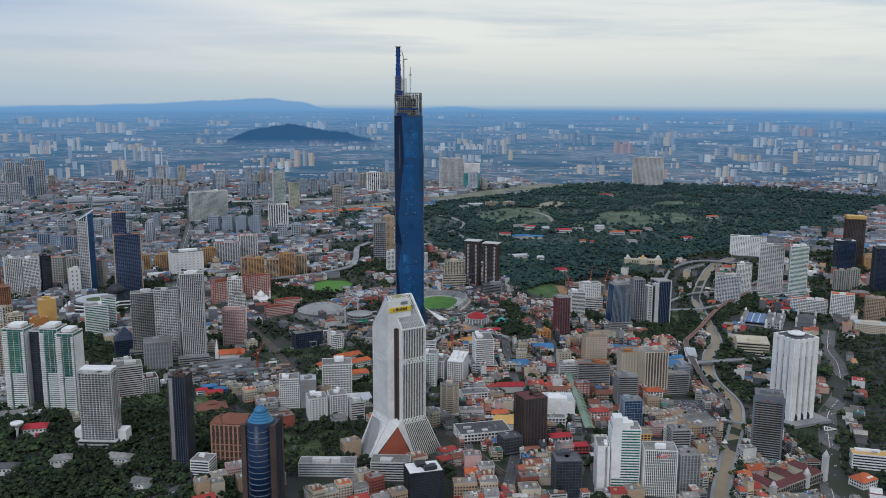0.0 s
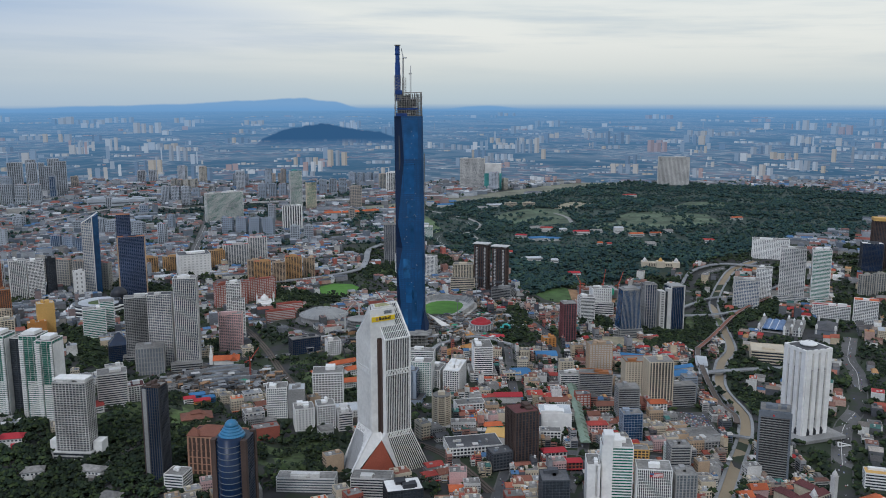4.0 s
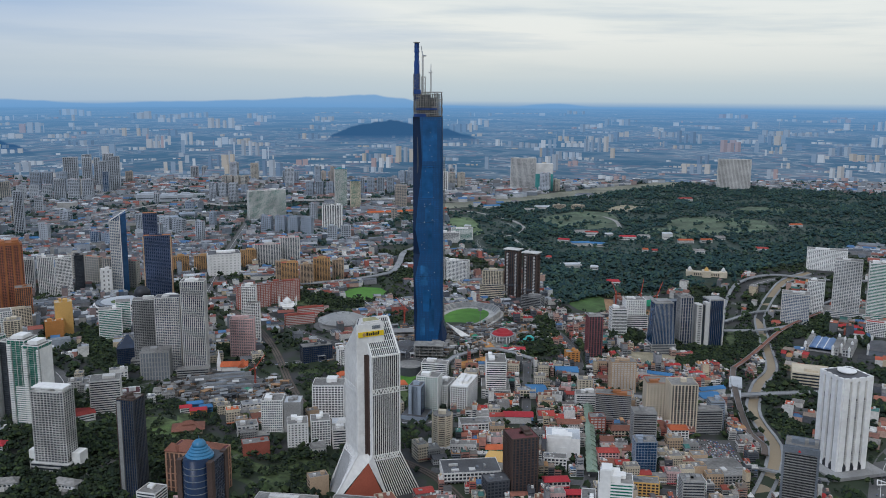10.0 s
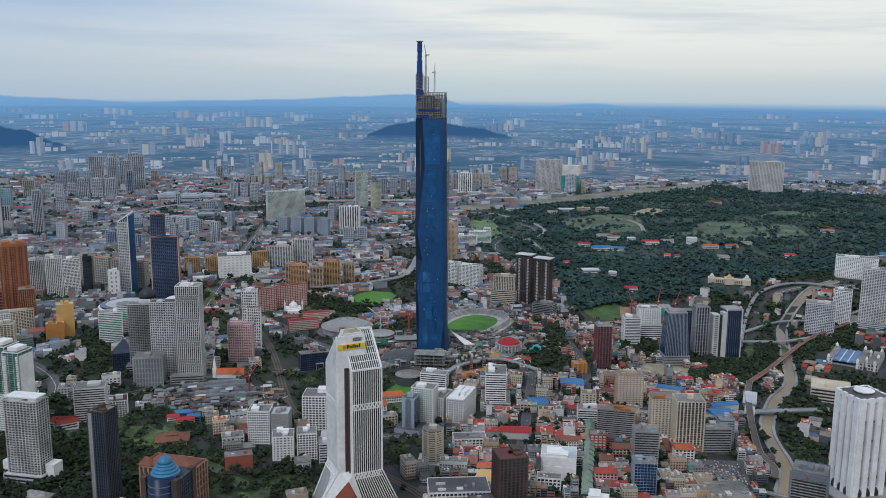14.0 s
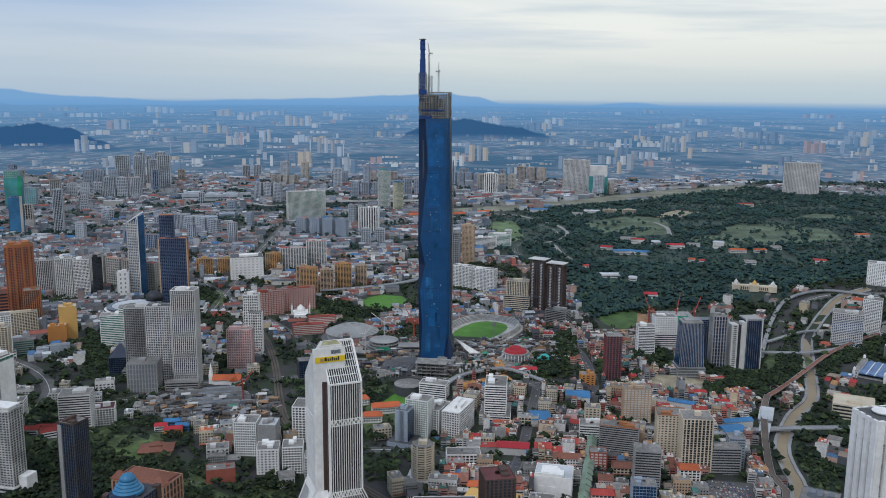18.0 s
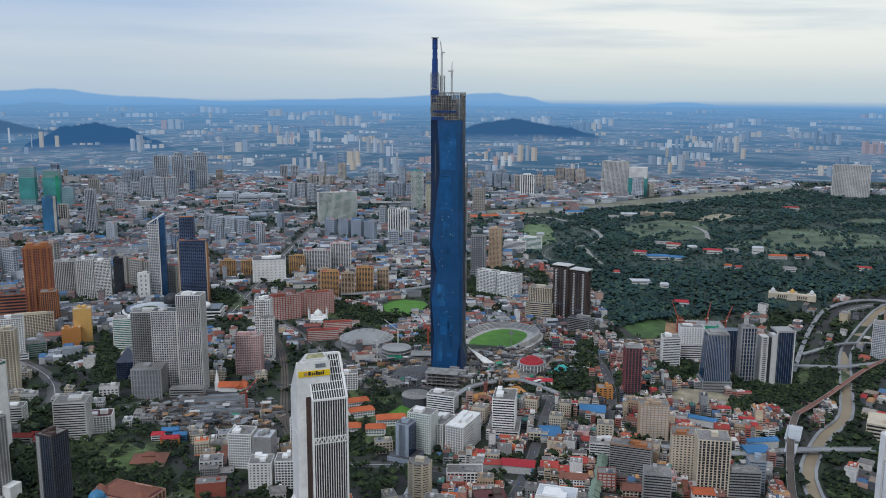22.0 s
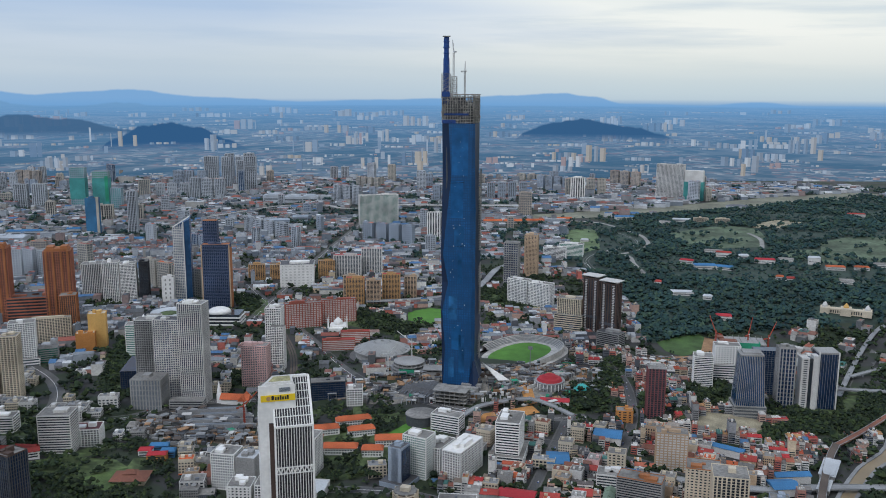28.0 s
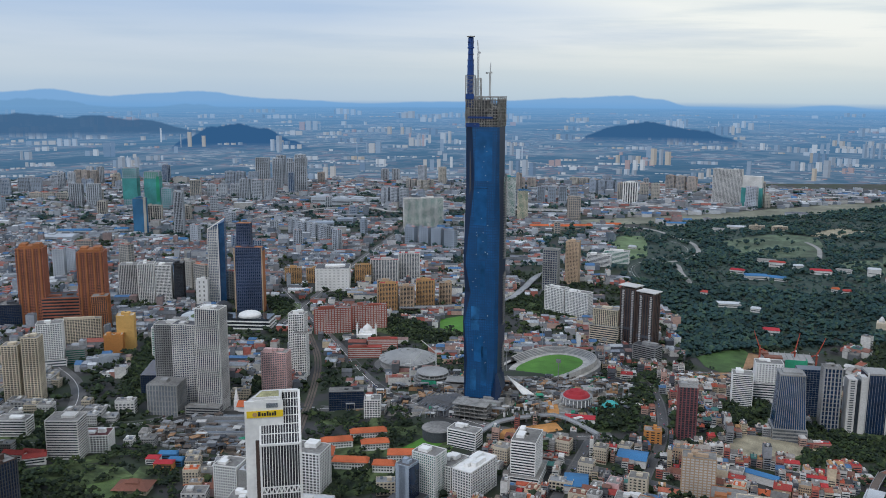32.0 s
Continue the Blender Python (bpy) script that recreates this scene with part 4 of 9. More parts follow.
def lattice(geo, x0, y0, x1, y1, z0, z1, step, bar):
    """Four posts with cross bars: masts and hoists."""
    for x in (x0, x1):
        for y in (y0, y1):
            geo.beam((x, y, z0), (x, y, z1), bar)
    n = max(1, int((z1 - z0) / step))
    for i in range(n):
        a, b = z0 + (z1 - z0) * i / n, z0 + (z1 - z0) * (i + 1) / n
        geo.beam((x0, y0, a), (x1, y0, b), bar * 0.6).beam((x1, y0, a), (x1, y1, b), bar * 0.6).beam((x1, y1, a), (x0, y1, b), bar * 0.6).beam((x0, y1, a), (x0, y0, b), bar * 0.6)
        geo.beam((x0, y0, b), (x1, y0, b), bar * 0.6).beam((x0, y1, b), (x1, y1, b), bar * 0.6)


def tower_crane(x, y, z, h, jib, turn, up, mat, label, group=""):
    th = thing("tower_crane", x, y, turn, label, "crane", group, z=z)
    g = Geo()
    lattice(g, -1, -1, 1, 1, 0, h, 4, 0.5)
    part("mast", g, mat, th)
    c, s = math.cos(radians(up)), math.sin(radians(up))
    g = Geo()
    for o in (-0.8, 0.8):
        g.beam((0, o, h), (jib * c, o * 0.3, h + jib * s), 0.6)
    g.beam((0, 0, h + 1.5), (jib * c, 0, h + jib * s + 0.5), 0.5)
    for i in range(int(jib / 5)):
        k = i * 5 / jib
        g.beam((jib * c * k, -0.8, h + jib * s * k), (jib * c * (k + 0.05), 0.6, h + 1.5 + jib * s * k), 0.3)
    part("jib", g, mat, th)
    part("counter_jib", Geo().box(-7, 0, h, 12, 2, 1).box(-11, 0, h - 1.5, 4, 2.4, 2.5), mat, th)
    part("cab", Geo().box(1.2, -1.4, h - 0.5, 2.4, 2, 2.6), CRANE_WHITE, th)
    part("apex", Geo().box(0, 0, h, 1.6, 1.6, 8, top=0.3), mat, th)
    return th


# the unfinished supertall tower
TX, TY, TZ = 36, 1799.5, 41
sky_tower = thing("supertall_tower", TX, TY, 2, "unfinished supertall tower in faceted deep blue glass", "skyscraper", z=TZ)
H = 436.0
# share of the height, half width, cut of the front left corner, cut of the front right corner
levels = [(0.0, 27.0, 2, 9), (0.14, 28.2, 7, 4), (0.29, 28.6, 3, 6), (0.40, 28.7, 13, 4), (0.51, 28.6, 4.5, 7), (0.66, 28.5, 11, 8), (0.80, 28.3, 18, 5), (1.0, 28.0, 13.5, 3)]


def tower_ring(f, hw, cl, cr, lean):
    """Square with cut corners; the cut widths go in turn, so that the faces fold into long facets."""
    b, o, z = hw - lean, 2.6 * (1 - f), H * f
    return [(o - hw + cl, -b, z), (o + hw - cr, -b, z), (o + hw, -b + cr * 1.1, z), (o + hw, b - cl, z), (o + hw - cl, b, z), (o - hw + cr, b, z), (o - hw, b - cr, z), (o - hw, -b + cl * 0.9, z)]


rings = [tower_ring(f, hw, cl, cr, 1.2 if i % 2 else 0) for i, (f, hw, cl, cr) in enumerate(levels)]
for side in range(8):
    g = Geo()
    for k in range(len(rings) - 1):
        a, b = rings[k][side], rings[k][(side + 1) % 8]
        c, d = rings[k + 1][(side + 1) % 8], rings[k + 1][side]
        if (k + side) % 2:
            g.add([a, b, c, d], [(0, 1, 2), (0, 2, 3)])
        else:
            g.add([a, b, c, d], [(0, 1, 3), (1, 2, 3)])
    # side facets: their darker reflection is put into the colour by TOWERSIDE
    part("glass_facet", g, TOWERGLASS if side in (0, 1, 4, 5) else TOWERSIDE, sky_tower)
g = Geo()
g.prism([(x * 0.82, y * 0.82) for x, y, z in rings[0]], -8, H + 1)
part("core", g, DARKGREY, sky_tower)
for k, (f0, f1) in enumerate(((0.02, 0.2), (0.27, 0.47), (0.52, 0.83))):
    g = Geo()
    for i in range(int((f1 - f0) * H / 4.2)):
        z = f0 * H + i * 4.2
        g.box(30.4, 8 + 4 * (i % 2) * 0.2, z, 4.6, 12, 0.7)
    for y in (3, 8, 13):
        g.beam((32.4, y, f0 * H), (32.4, y, f1 * H), 0.7)
    part("hoist_bay", g, GREY, sky_tower, "unclad grey hoist bay")
def front_y(z):
    """The front face at that height."""
    f = z / H
    for (fa, ha, *_), (fb, hb, *_), i in zip(levels, levels[1:], range(9)):
        if f <= fb:
            k = (f - fa) / (fb - fa)
            return -((ha - (1.2 if i % 2 else 0)) * (1 - k) + (hb - (0 if i % 2 else 1.2)) * k)


g = Geo()
for i in range(3):
    z0 = H * (0.30 + 0.24 * i)
    g.beam((-14, front_y(z0) - 0.1, z0), (12, front_y(z0 + 2) - 0.1, z0 + 2), 0.6)
part("facade_seam", g, TOWERSIDE, sky_tower)

for x0, x1, f0, f1, mt in ((-13, 1, 0.26, 0.35, PALEPANEL), (-9, 18, 0.81, 0.985, BRIGHTPANEL), (-10, 10, 0.65, 0.79, BRIGHTPANEL), (2, 9, 0.40, 0.52, DULLPANEL), (-14, -4, 0.03, 0.11, PALEPANEL), (4, 14, 0.05, 0.20, DULLPANEL), (-8, 8, 0.14, 0.24, BRIGHTPANEL), (-4, 12, 0.53, 0.62, DULLPANEL)):
    n = 6
    g = Geo()
    for i in range(n):
        za, zb = H * (f0 + (f1 - f0) * i / n), H * (f0 + (f1 - f0) * (i + 1) / n)
        g.add([(x0, front_y(za) - 0.18, za), (x1, front_y(za) - 0.18, za), (x1, front_y(zb) - 0.18, zb), (x0, front_y(zb) - 0.18, zb)], [(0, 1, 2, 3)])
    part("film_panel", g, mt, sky_tower, "glass area still under protective film")
rnd = random.Random(5)
g = Geo()
for i in range(26):
    z = rnd.uniform(0.03, 0.98) * H
    x = rnd.choice((-9, -4, 4, 10, 14)) + rnd.uniform(-2, 2)
    g.box(x, front_y(z) - 0.4, z, 0.7, 0.8, rnd.choice((0.7, 1.0, 1.6)))
part("work_lights", g, CRANE_WHITE, sky_tower, "pale cradle and clip spots on the glass")
# open floors of the crown
for i in range(11):
    z = H + 1.5 + i * 4.3
    k = 26.6 if i < 10 else 23
    fl = Geo()
    for s in (-1, 1):
        fl.box(0, s * (k - 1), z, 2 * k, 2, 0.85).box(s * (k - 1), 0, z, 2, 2 * k, 0.85)
    fl.box(0, 0, z, 40, 40, 0.7)
    part("crown_floor", fl, STEEL, sky_tower)
rnd = random.Random(8)
for i in range(13):
    for s in (-1, 1):
        p = -25.2 + 4.2 * i
        top = H + 45.5 - (i % 3) * 1.4
        part("crown_column", Geo().box(p, s * 25.7, H, 0.95, 0.95, top - H), STEEL, sky_tower)
        part("crown_column", Geo().box(s * 25.7, p, H, 0.95, 0.95, top - H), STEEL, sky_tower)
g = Geo()
for i in range(46):
    a, s = rnd.randrange(4), rnd.uniform(-26, 22)
    z = H + rnd.uniform(0, 40)
    q = rnd.uniform(3, 8)
    p = ((s, -27.4), (s, 27.4), (-27.4, s), (27.4, s))[a]
    d = ((q, 0), (q, 0), (0, q), (0, q))[a]
    g.beam((p[0], p[1], z), (p[0] + d[0], p[1] + d[1], z + rnd.choice((0, 5, -5))), 0.6)
    g.box(p[0], p[1], z, abs(d[0]) + 0.5, abs(d[1]) + 0.5, rnd.uniform(0.6, 2.4))
part("crown_scaffold", g, STEEL, sky_tower)["kind"] = "stuff"
for i in range(8):
    for s in (-1, 1):
        part("inner_column", Geo().box(-19 + 5.4 * i, s * 18, H, 0.9, 0.9, 43), STEEL, sky_tower)
g = Geo().box(-8, -6, H, 26, 24, 40).box(6, 8, H, 20, 24, 34)
part("crown_core", g, DARKGREY, sky_tower)
part("crown_screen", Geo().box(-14, -27.3, H, 22, 0.8, 6), SPIREBLUE, sky_tower, "blue protection screens")
part("crown_screen", Geo().box(-2, -27.9, H + 13, 40, 0.8, 3), SPIREBLUE, sky_tower, "blue protection screens")
part("crown_screen", Geo().box(-19, -27.6, H + 42, 13, 0.8, 8), SPIREBLUE, sky_tower, "blue protection screens")
for s in (-1, 1):
    part("crown_rail", Geo().box(0, s * 26.4, H + 45, 52, 0.6, 1.4).box(s * 26.4, 0, H + 45, 0.6, 52, 1.4), STEEL, sky_tower)
# spire
spire_x, spire_y = -20.5, -19
g = Geo()
lattice(g, spire_x - 6, spire_y - 6, spire_x + 6, spire_y + 6, H + 40, H + 78, 6, 1.0)
lattice(g, spire_x + 9, spire_y, spire_x + 16, spire_y + 7, H + 36, H + 74, 6, 0.8)
part("spire_scaffold", g, STEEL, sky_tower)
part("spire_shaft", Geo().lathe([(5.2, H + 30), (5.2, H + 78), (4.9, H + 100), (4.2, H + 101), (4.0, H + 118), (4.6, H + 119), (4.4, H + 134), (3.6, H + 135), (3.4, H + 136)], 10, spire_x, spire_y), SPIREBLUE, sky_tower, "blue wrapped spire shaft")
for z, r in ((H + 79, 6.0), (H + 92, 5.6), (H + 101, 5.4), (H + 110, 5.0), (H + 119, 5.4), (H + 128, 5.0), (H + 136, 6.4)):
    part("spire_platform", Geo().lathe([(r * 0.8, z - 0.8), (r, z - 0.5), (r, z + 0.8), (r * 0.85, z + 0.9)], 10, spire_x, spire_y), SPIREBLUE if z < H + 130 else STEEL, sky_tower)
AVOID_DISC.append((TX, TY, 70))
tower_crane(27, 1784, TZ + H + 40, 72, 20, 120, 70, CRANE_WHITE, "luffing tower crane on the crown", "crown cranes")
tower_crane(41, 1802, TZ + H + 44, 38, 16, 80, 84, CRANE_WHITE, "slim luffing crane on the crown", "crown cranes")
# podium of the tall tower
pod = thing("tower_podium", -10, 1735, 0, "dark wedge-shaped podium under construction at the tower foot", "podium", z=gz(-10, 1735))
part("wedge", Geo().prism([(-48, 0), (18, -40), (48, 2), (10, 40)], -6, 14, [(-30, 4), (14, -8), (40, 10), (10, 38)]), ROOFDARK, pod, "dark folded roof")
g = Geo()
for i in range(5):
    g.box(62 + i * 3, -10 + i * 12, 0, 34, 9, 6 + i * 2.2)
part("terrace", g, GREY, pod)
g = Geo()
for i in range(7):
    for j in range(4):
        g.box(30 + i * 8, -30 + j * 9, -2, 0.9, 0.9, 24)
for k in range(4):
    g.box(54, -16, 4 + k * 6, 56, 34, 0.7)
part("open_frame", g, STEEL, pod)
sk = Geo()
sk.add([(73, 46, 66), (66, 36, -4), (80, 26, -4), (86, 40, 26), (84, 70, 26), (75, 80, 64)], [(0, 1, 2), (0, 2, 3), (0, 3, 4, 5)])
part("folded_skirt", sk, TOWERSIDE, pod, "dark folded glass skirt")
fin = Geo()
fin.add([(82, 84, 38), (130, 82, 12), (112, 74, 13), (82, 84, 36.6), (130, 82, 10.6), (112, 74, 11.6)], [(0, 2, 1), (3, 4, 5), (0, 1, 4, 3), (1, 2, 5, 4), (2, 0, 3, 5)])
part("canopy_fin", fin, WHITE, pod, "white triangular canopy")
for i in range(9):
    part("roof_batten", Geo().beam((-44 + i * 7, 2 - i * 4.4, 2 + i * 0.6), (-26 + i * 7, 30 - i * 2.4, 15), 0.9), MIDGREY, pod)
AVOID_DISC.append((20, 1740, 75))

# the flared bank tower
BX, BY = -6, 1162
bank = thing("flared_bank_tower", BX, BY, 30, "white ribbed bank tower with flared base and slanting roofs", "skyscraper", z=-1)
hz, EAVE, TOP = 73.0, 202.0, 241.0       # top of the flare, eave of the ribbed bay, flat roof
XR, YF, YB = 50.0, -15.5, 41.0           # right side, ribbed front, back; the white wall stands on y = -1.5
low = {"a": (-24, 57), "b": (-48, -5.5), "d": (37, -18), "c": (84, -17.5), "e": (84, 54)}


def roof_y(y):
    """Height of the slanting roof over the ribbed bay."""
    return EAVE + (y - YF) * (TOP - EAVE) / (21 - YF)


part("flare_flank", Geo().add([(0, YB, hz), (0, -1.5, hz), (*low["b"], 0), (*low["a"], 0)], [(0, 3, 2, 1)]), GREY, bank)
g = Geo()
g.add([(13, YF, hz), (XR, YF, hz), (*low["c"], 0), (*low["d"], 0)], [(0, 3, 2, 1)])
g.add([(XR, YF, hz), (XR, YB, hz), (*low["e"], 0), (*low["c"], 0)], [(0, 3, 2, 1)])
g.add([(XR, YB, hz), (0, YB, hz), (*low["a"], 0), (*low["e"], 0)], [(0, 3, 2, 1)])
part("flared_base_glazing", g, BLACKISH, bank)
APEX = (10.0, -8.0, 61.0)
part("base_gable", Geo().add([(0, -1.6, hz), (13, -1.6, hz), (13, YF, hz), APEX, (*low["b"], 0), (*low["d"], 0)], [(0, 3, 1), (0, 4, 3), (1, 3, 2), (2, 3, 5)]), WHITE, bank)
part("red_wedge", Geo().add([(10.0, -8.4, 61.0), (low["b"][0] + 4, low["b"][1], 0), (low["d"][0] - 3, low["d"][1] - 1, 0), (10, 18, 0)], [(0, 1, 2), (0, 3, 1), (0, 2, 3)]), REDSLOPE, bank, "red-brown triangular entrance slope")
# body: block under the flat roof with a long slope to the back, and the ribbed bay in front of it
g = Geo()
g.add([(0, -1.5, hz), (XR, -1.5, hz), (XR, YB, hz), (0, YB, hz), (0, -1.5, TOP - 1), (35, -1.5, TOP - 1), (35, 21, TOP - 1), (XR, 21, TOP - 1), (XR, 30, TOP - 1), (14, 30, TOP - 1), (XR, YB, 200), (0, YB, 200), (XR, -1.5, roof_y(-1.5)), (35, -1.5, roof_y(-1.5))],
      [(0, 1, 12, 13, 5, 4), (1, 2, 10, 8, 7, 12), (2, 3, 11, 10), (3, 0, 4, 11), (4, 9, 11), (9, 8, 10, 11), (13, 6, 5), (12, 7, 6, 13)])
g.add([(13, YF, hz), (XR, YF, hz), (XR, YF, EAVE), (13, YF, EAVE), (13, -1.5, hz), (13, -1.5, roof_y(-1.5)), (XR, -1.5, hz), (XR, -1.5, roof_y(-1.5))], [(0, 1, 2, 3), (1, 6, 7, 2), (3, 2, 7, 5)])
part("shaft", g, BLACKISH, bank)
part("roof_deck", Geo().prism([(1, -1), (34, -1), (34, 21), (49, 21), (49, 29), (14.5, 29)], TOP - 0.9, TOP), OFFWHITE, bank, "pale flat roof")
part("left_flank_wall", Geo().add([(-0.2, -1.5, hz), (-0.2, YB, hz), (-0.2, YB, 199), (-0.2, -1.5, TOP)], [(0, 3, 2, 1)]), GREY, bank)
part("left_slope", Geo().add([(-0.3, -1.5, TOP + 0.1), (13.8, 30.2, TOP + 0.1), (-0.3, YB, 200.2)], [(0, 1, 2)]), OFFWHITE, bank)
part("white_front", Geo().box(4.0, -2.0, hz - 2, 8.0, 1.4, TOP - hz + 2), WHITE, bank, "white blank front wall")
part("sign_block", Geo().add([(8, -2.7, EAVE), (13, -2.7, EAVE), (13, -2.7, 216.2), (35, -2.7, 216.2), (35, -2.7, TOP + 0.4), (8, -2.7, TOP + 0.4), (35, 0, 217), (35, 21, TOP), (35, 21, TOP + 0.4)], [(0, 1, 2, 3, 4, 5), (3, 6, 7, 8, 4)]), WHITE, bank, "white sign block")
part("brown_slot", Geo().box(10.4, -2.0, 62, 4.8, 1.2, EAVE - 63).box(12.6, -5.0, 64, 0.8, 6.0, EAVE - 65), BROWN, bank, "brown recessed window slot")
part("pier_wall", Geo().add([(12.9, YF, hz - 4), (12.9, -8, 62), (12.9, -8, EAVE), (12.9, YF, EAVE), (12.9, -2.7, roof_y(-2.7)), (12.9, -2.7, EAVE)], [(0, 3, 2, 1), (3, 4, 5)]), WHITE, bank)


def bank_rib(pts, w, nm="rib"):
    g = Geo()
    for a, b in zip(pts, pts[1:]):
        g.beam(a, b, w, 1.0)
    part(nm, g, WHITE, bank)


NR = 14
for i in range(NR + 1):
    k = i / NR
    x = 13 + (XR - 13) * k
    xb, yb = low["d"][0] + (low["c"][0] - low["d"][0]) * k, low["d"][1] + (low["c"][1] - low["d"][1]) * k
    far = 21 if x > 35.5 else -2.8
    bank_rib([(xb, yb - 0.5, 0), (x, YF - 0.6, hz), (x, YF - 0.6, EAVE), (x, YF + 0.3, EAVE + 1.0), (x, far, roof_y(far) + 0.9)], 1.9 if i in (0, NR) else 0.62)
for i in range(20):
    k = i / 19
    y = -1.5 + (YB + 1.5) * k
    xb, yb = low["b"][0] + (low["a"][0] - low["b"][0]) * k, low["b"][1] + (low["a"][1] - low["b"][1]) * k
    bank_rib([(xb - 0.5, yb, 0), (-0.6, y, hz), (-0.6, y, TOP - (TOP - 199) * k)], 1.8 if i in (0, 19) else 1.15)
for i in range(12):
    k = i / 11
    y = YF + (YB - YF) * k
    xb, yb = low["c"][0] + (low["e"][0] - low["c"][0]) * k, low["c"][1] + (low["e"][1] - low["c"][1]) * k
    bank_rib([(xb + 0.5, yb, 0), (XR + 0.6, y, hz), (XR + 0.6, y, min(roof_y(y), TOP, TOP - (y - 30) * 3.4))], 1.4)
for a, b, wd in (((13, YF - 0.6, EAVE), (XR, YF - 0.6, EAVE), 2.0), ((XR, YF, EAVE), (XR, 21, TOP), 2.4), ((34.5, 21, TOP + 0.8), (XR, 21, TOP + 0.8), 2.0), ((-0.4, -1.5, TOP), (-0.4, YB, 200), 1.6), ((13, YF, EAVE), (13, -2.8, roof_y(-2.8)), 1.6)):
    part("roof_edge", Geo().beam(a, b, wd, wd), WHITE, bank)
for k in (0.18, 0.36, 0.52, 0.68, 0.84):
    y = YF + (21 - YF) * k
    part("roof_rail", Geo().beam((35 if y > -2 else 13, y, roof_y(y) + 1), (XR, y, roof_y(y) + 1), 0.7, 0.7), WHITE, bank)
for zb in (hz - 6.5, 153):
    sag = (hz - zb) / hz if zb < hz else 0
    for a, b in (((13, YF - 1.2, zb), (XR, YF - 1.2, zb)), ((-1.2, -1.5, zb), (-1.2, YB, zb))):
        g = Geo()
        a, b = Vector(a), Vector(b)
        out = Vector((-3.2, 0, 0)) if a.x < 0 else Vector((0, -0.4, 0))
        up = Vector((0, 0, 6.5)) - out * (sag > 0)
        a, b = a + out * (sag > 0), b + out * (sag > 0)
        g.beam(a, b, 0.9, 0.9).beam(a + up, b + up, 0.9, 0.9)
        for i in range(16):
            m, n_ = a + (b - a) * i / 16, a + (b - a) * (i + 1) / 16
            g.beam(m + up * (i % 2), n_ + up * ((i + 1) % 2), 0.9, 0.9)
        part("lattice_band", g, WHITE, bank, "white zigzag lattice band")
sg = part("sign", Geo().box(17.6, -3.2, 224.8, 34, 0.8, 6.6), SIGNYELLOW, bank, "yellow sign board with black marks")
for bx, bw, bh in ((12.4, 2.6, 4.2), (15.4, 1.7, 3), (17.8, 1.7, 3), (20.2, 1.7, 4.4), (22.6, 1.7, 3), (25.0, 1.7, 3), (27.3, 1.6, 4.4)):
    part("sign_mark", Geo().box(bx, -3.75, 226.4, bw, 0.3, bh), SIGNDARK, sg)
part("sign_badge", Geo().lathe([(2.2, -0.2), (2.2, 0.2)], 12), OCHRE, sg).matrix_local = pose(8.2, -3.7, 228, 90, 0, 0)
for i in range(5):
    part("roof_vent", Geo().box(24.5, -2.9, 234.2 + i * 0.9, 11, 0.6, 0.6), MIDGREY, bank, "grey louvre slat")
part("roof_upstand", Geo().prism([(6, 1), (33, 1), (33, 20), (13, 20)], TOP, TOP + 2.2), OFFWHITE, bank)
part("roof_pad", Geo().prism([(9, 3), (31, 3), (31, 18), (15, 18)], TOP + 2.2, TOP + 2.6), material("roof_pad_green_yellow", (0.34, 0.32, 0.16), var=0.4, big=0.08), bank, "worn green and yellow roof pad")
AVOID_DISC.append((12, 1195, 62))

# arched white government tower
DX, DY = 681, 1382
arch = thing("arched_white_tower", DX, DY, 18, "white tower with tall pointed arch recesses and round helipad", "skyscraper", z=-21)
hw, topz = 24.5, 143.0
part("core", Geo().box(0, 0, 0, 2 * hw - 3, 2 * hw - 3, topz - 1), OFFWHITE, arch)
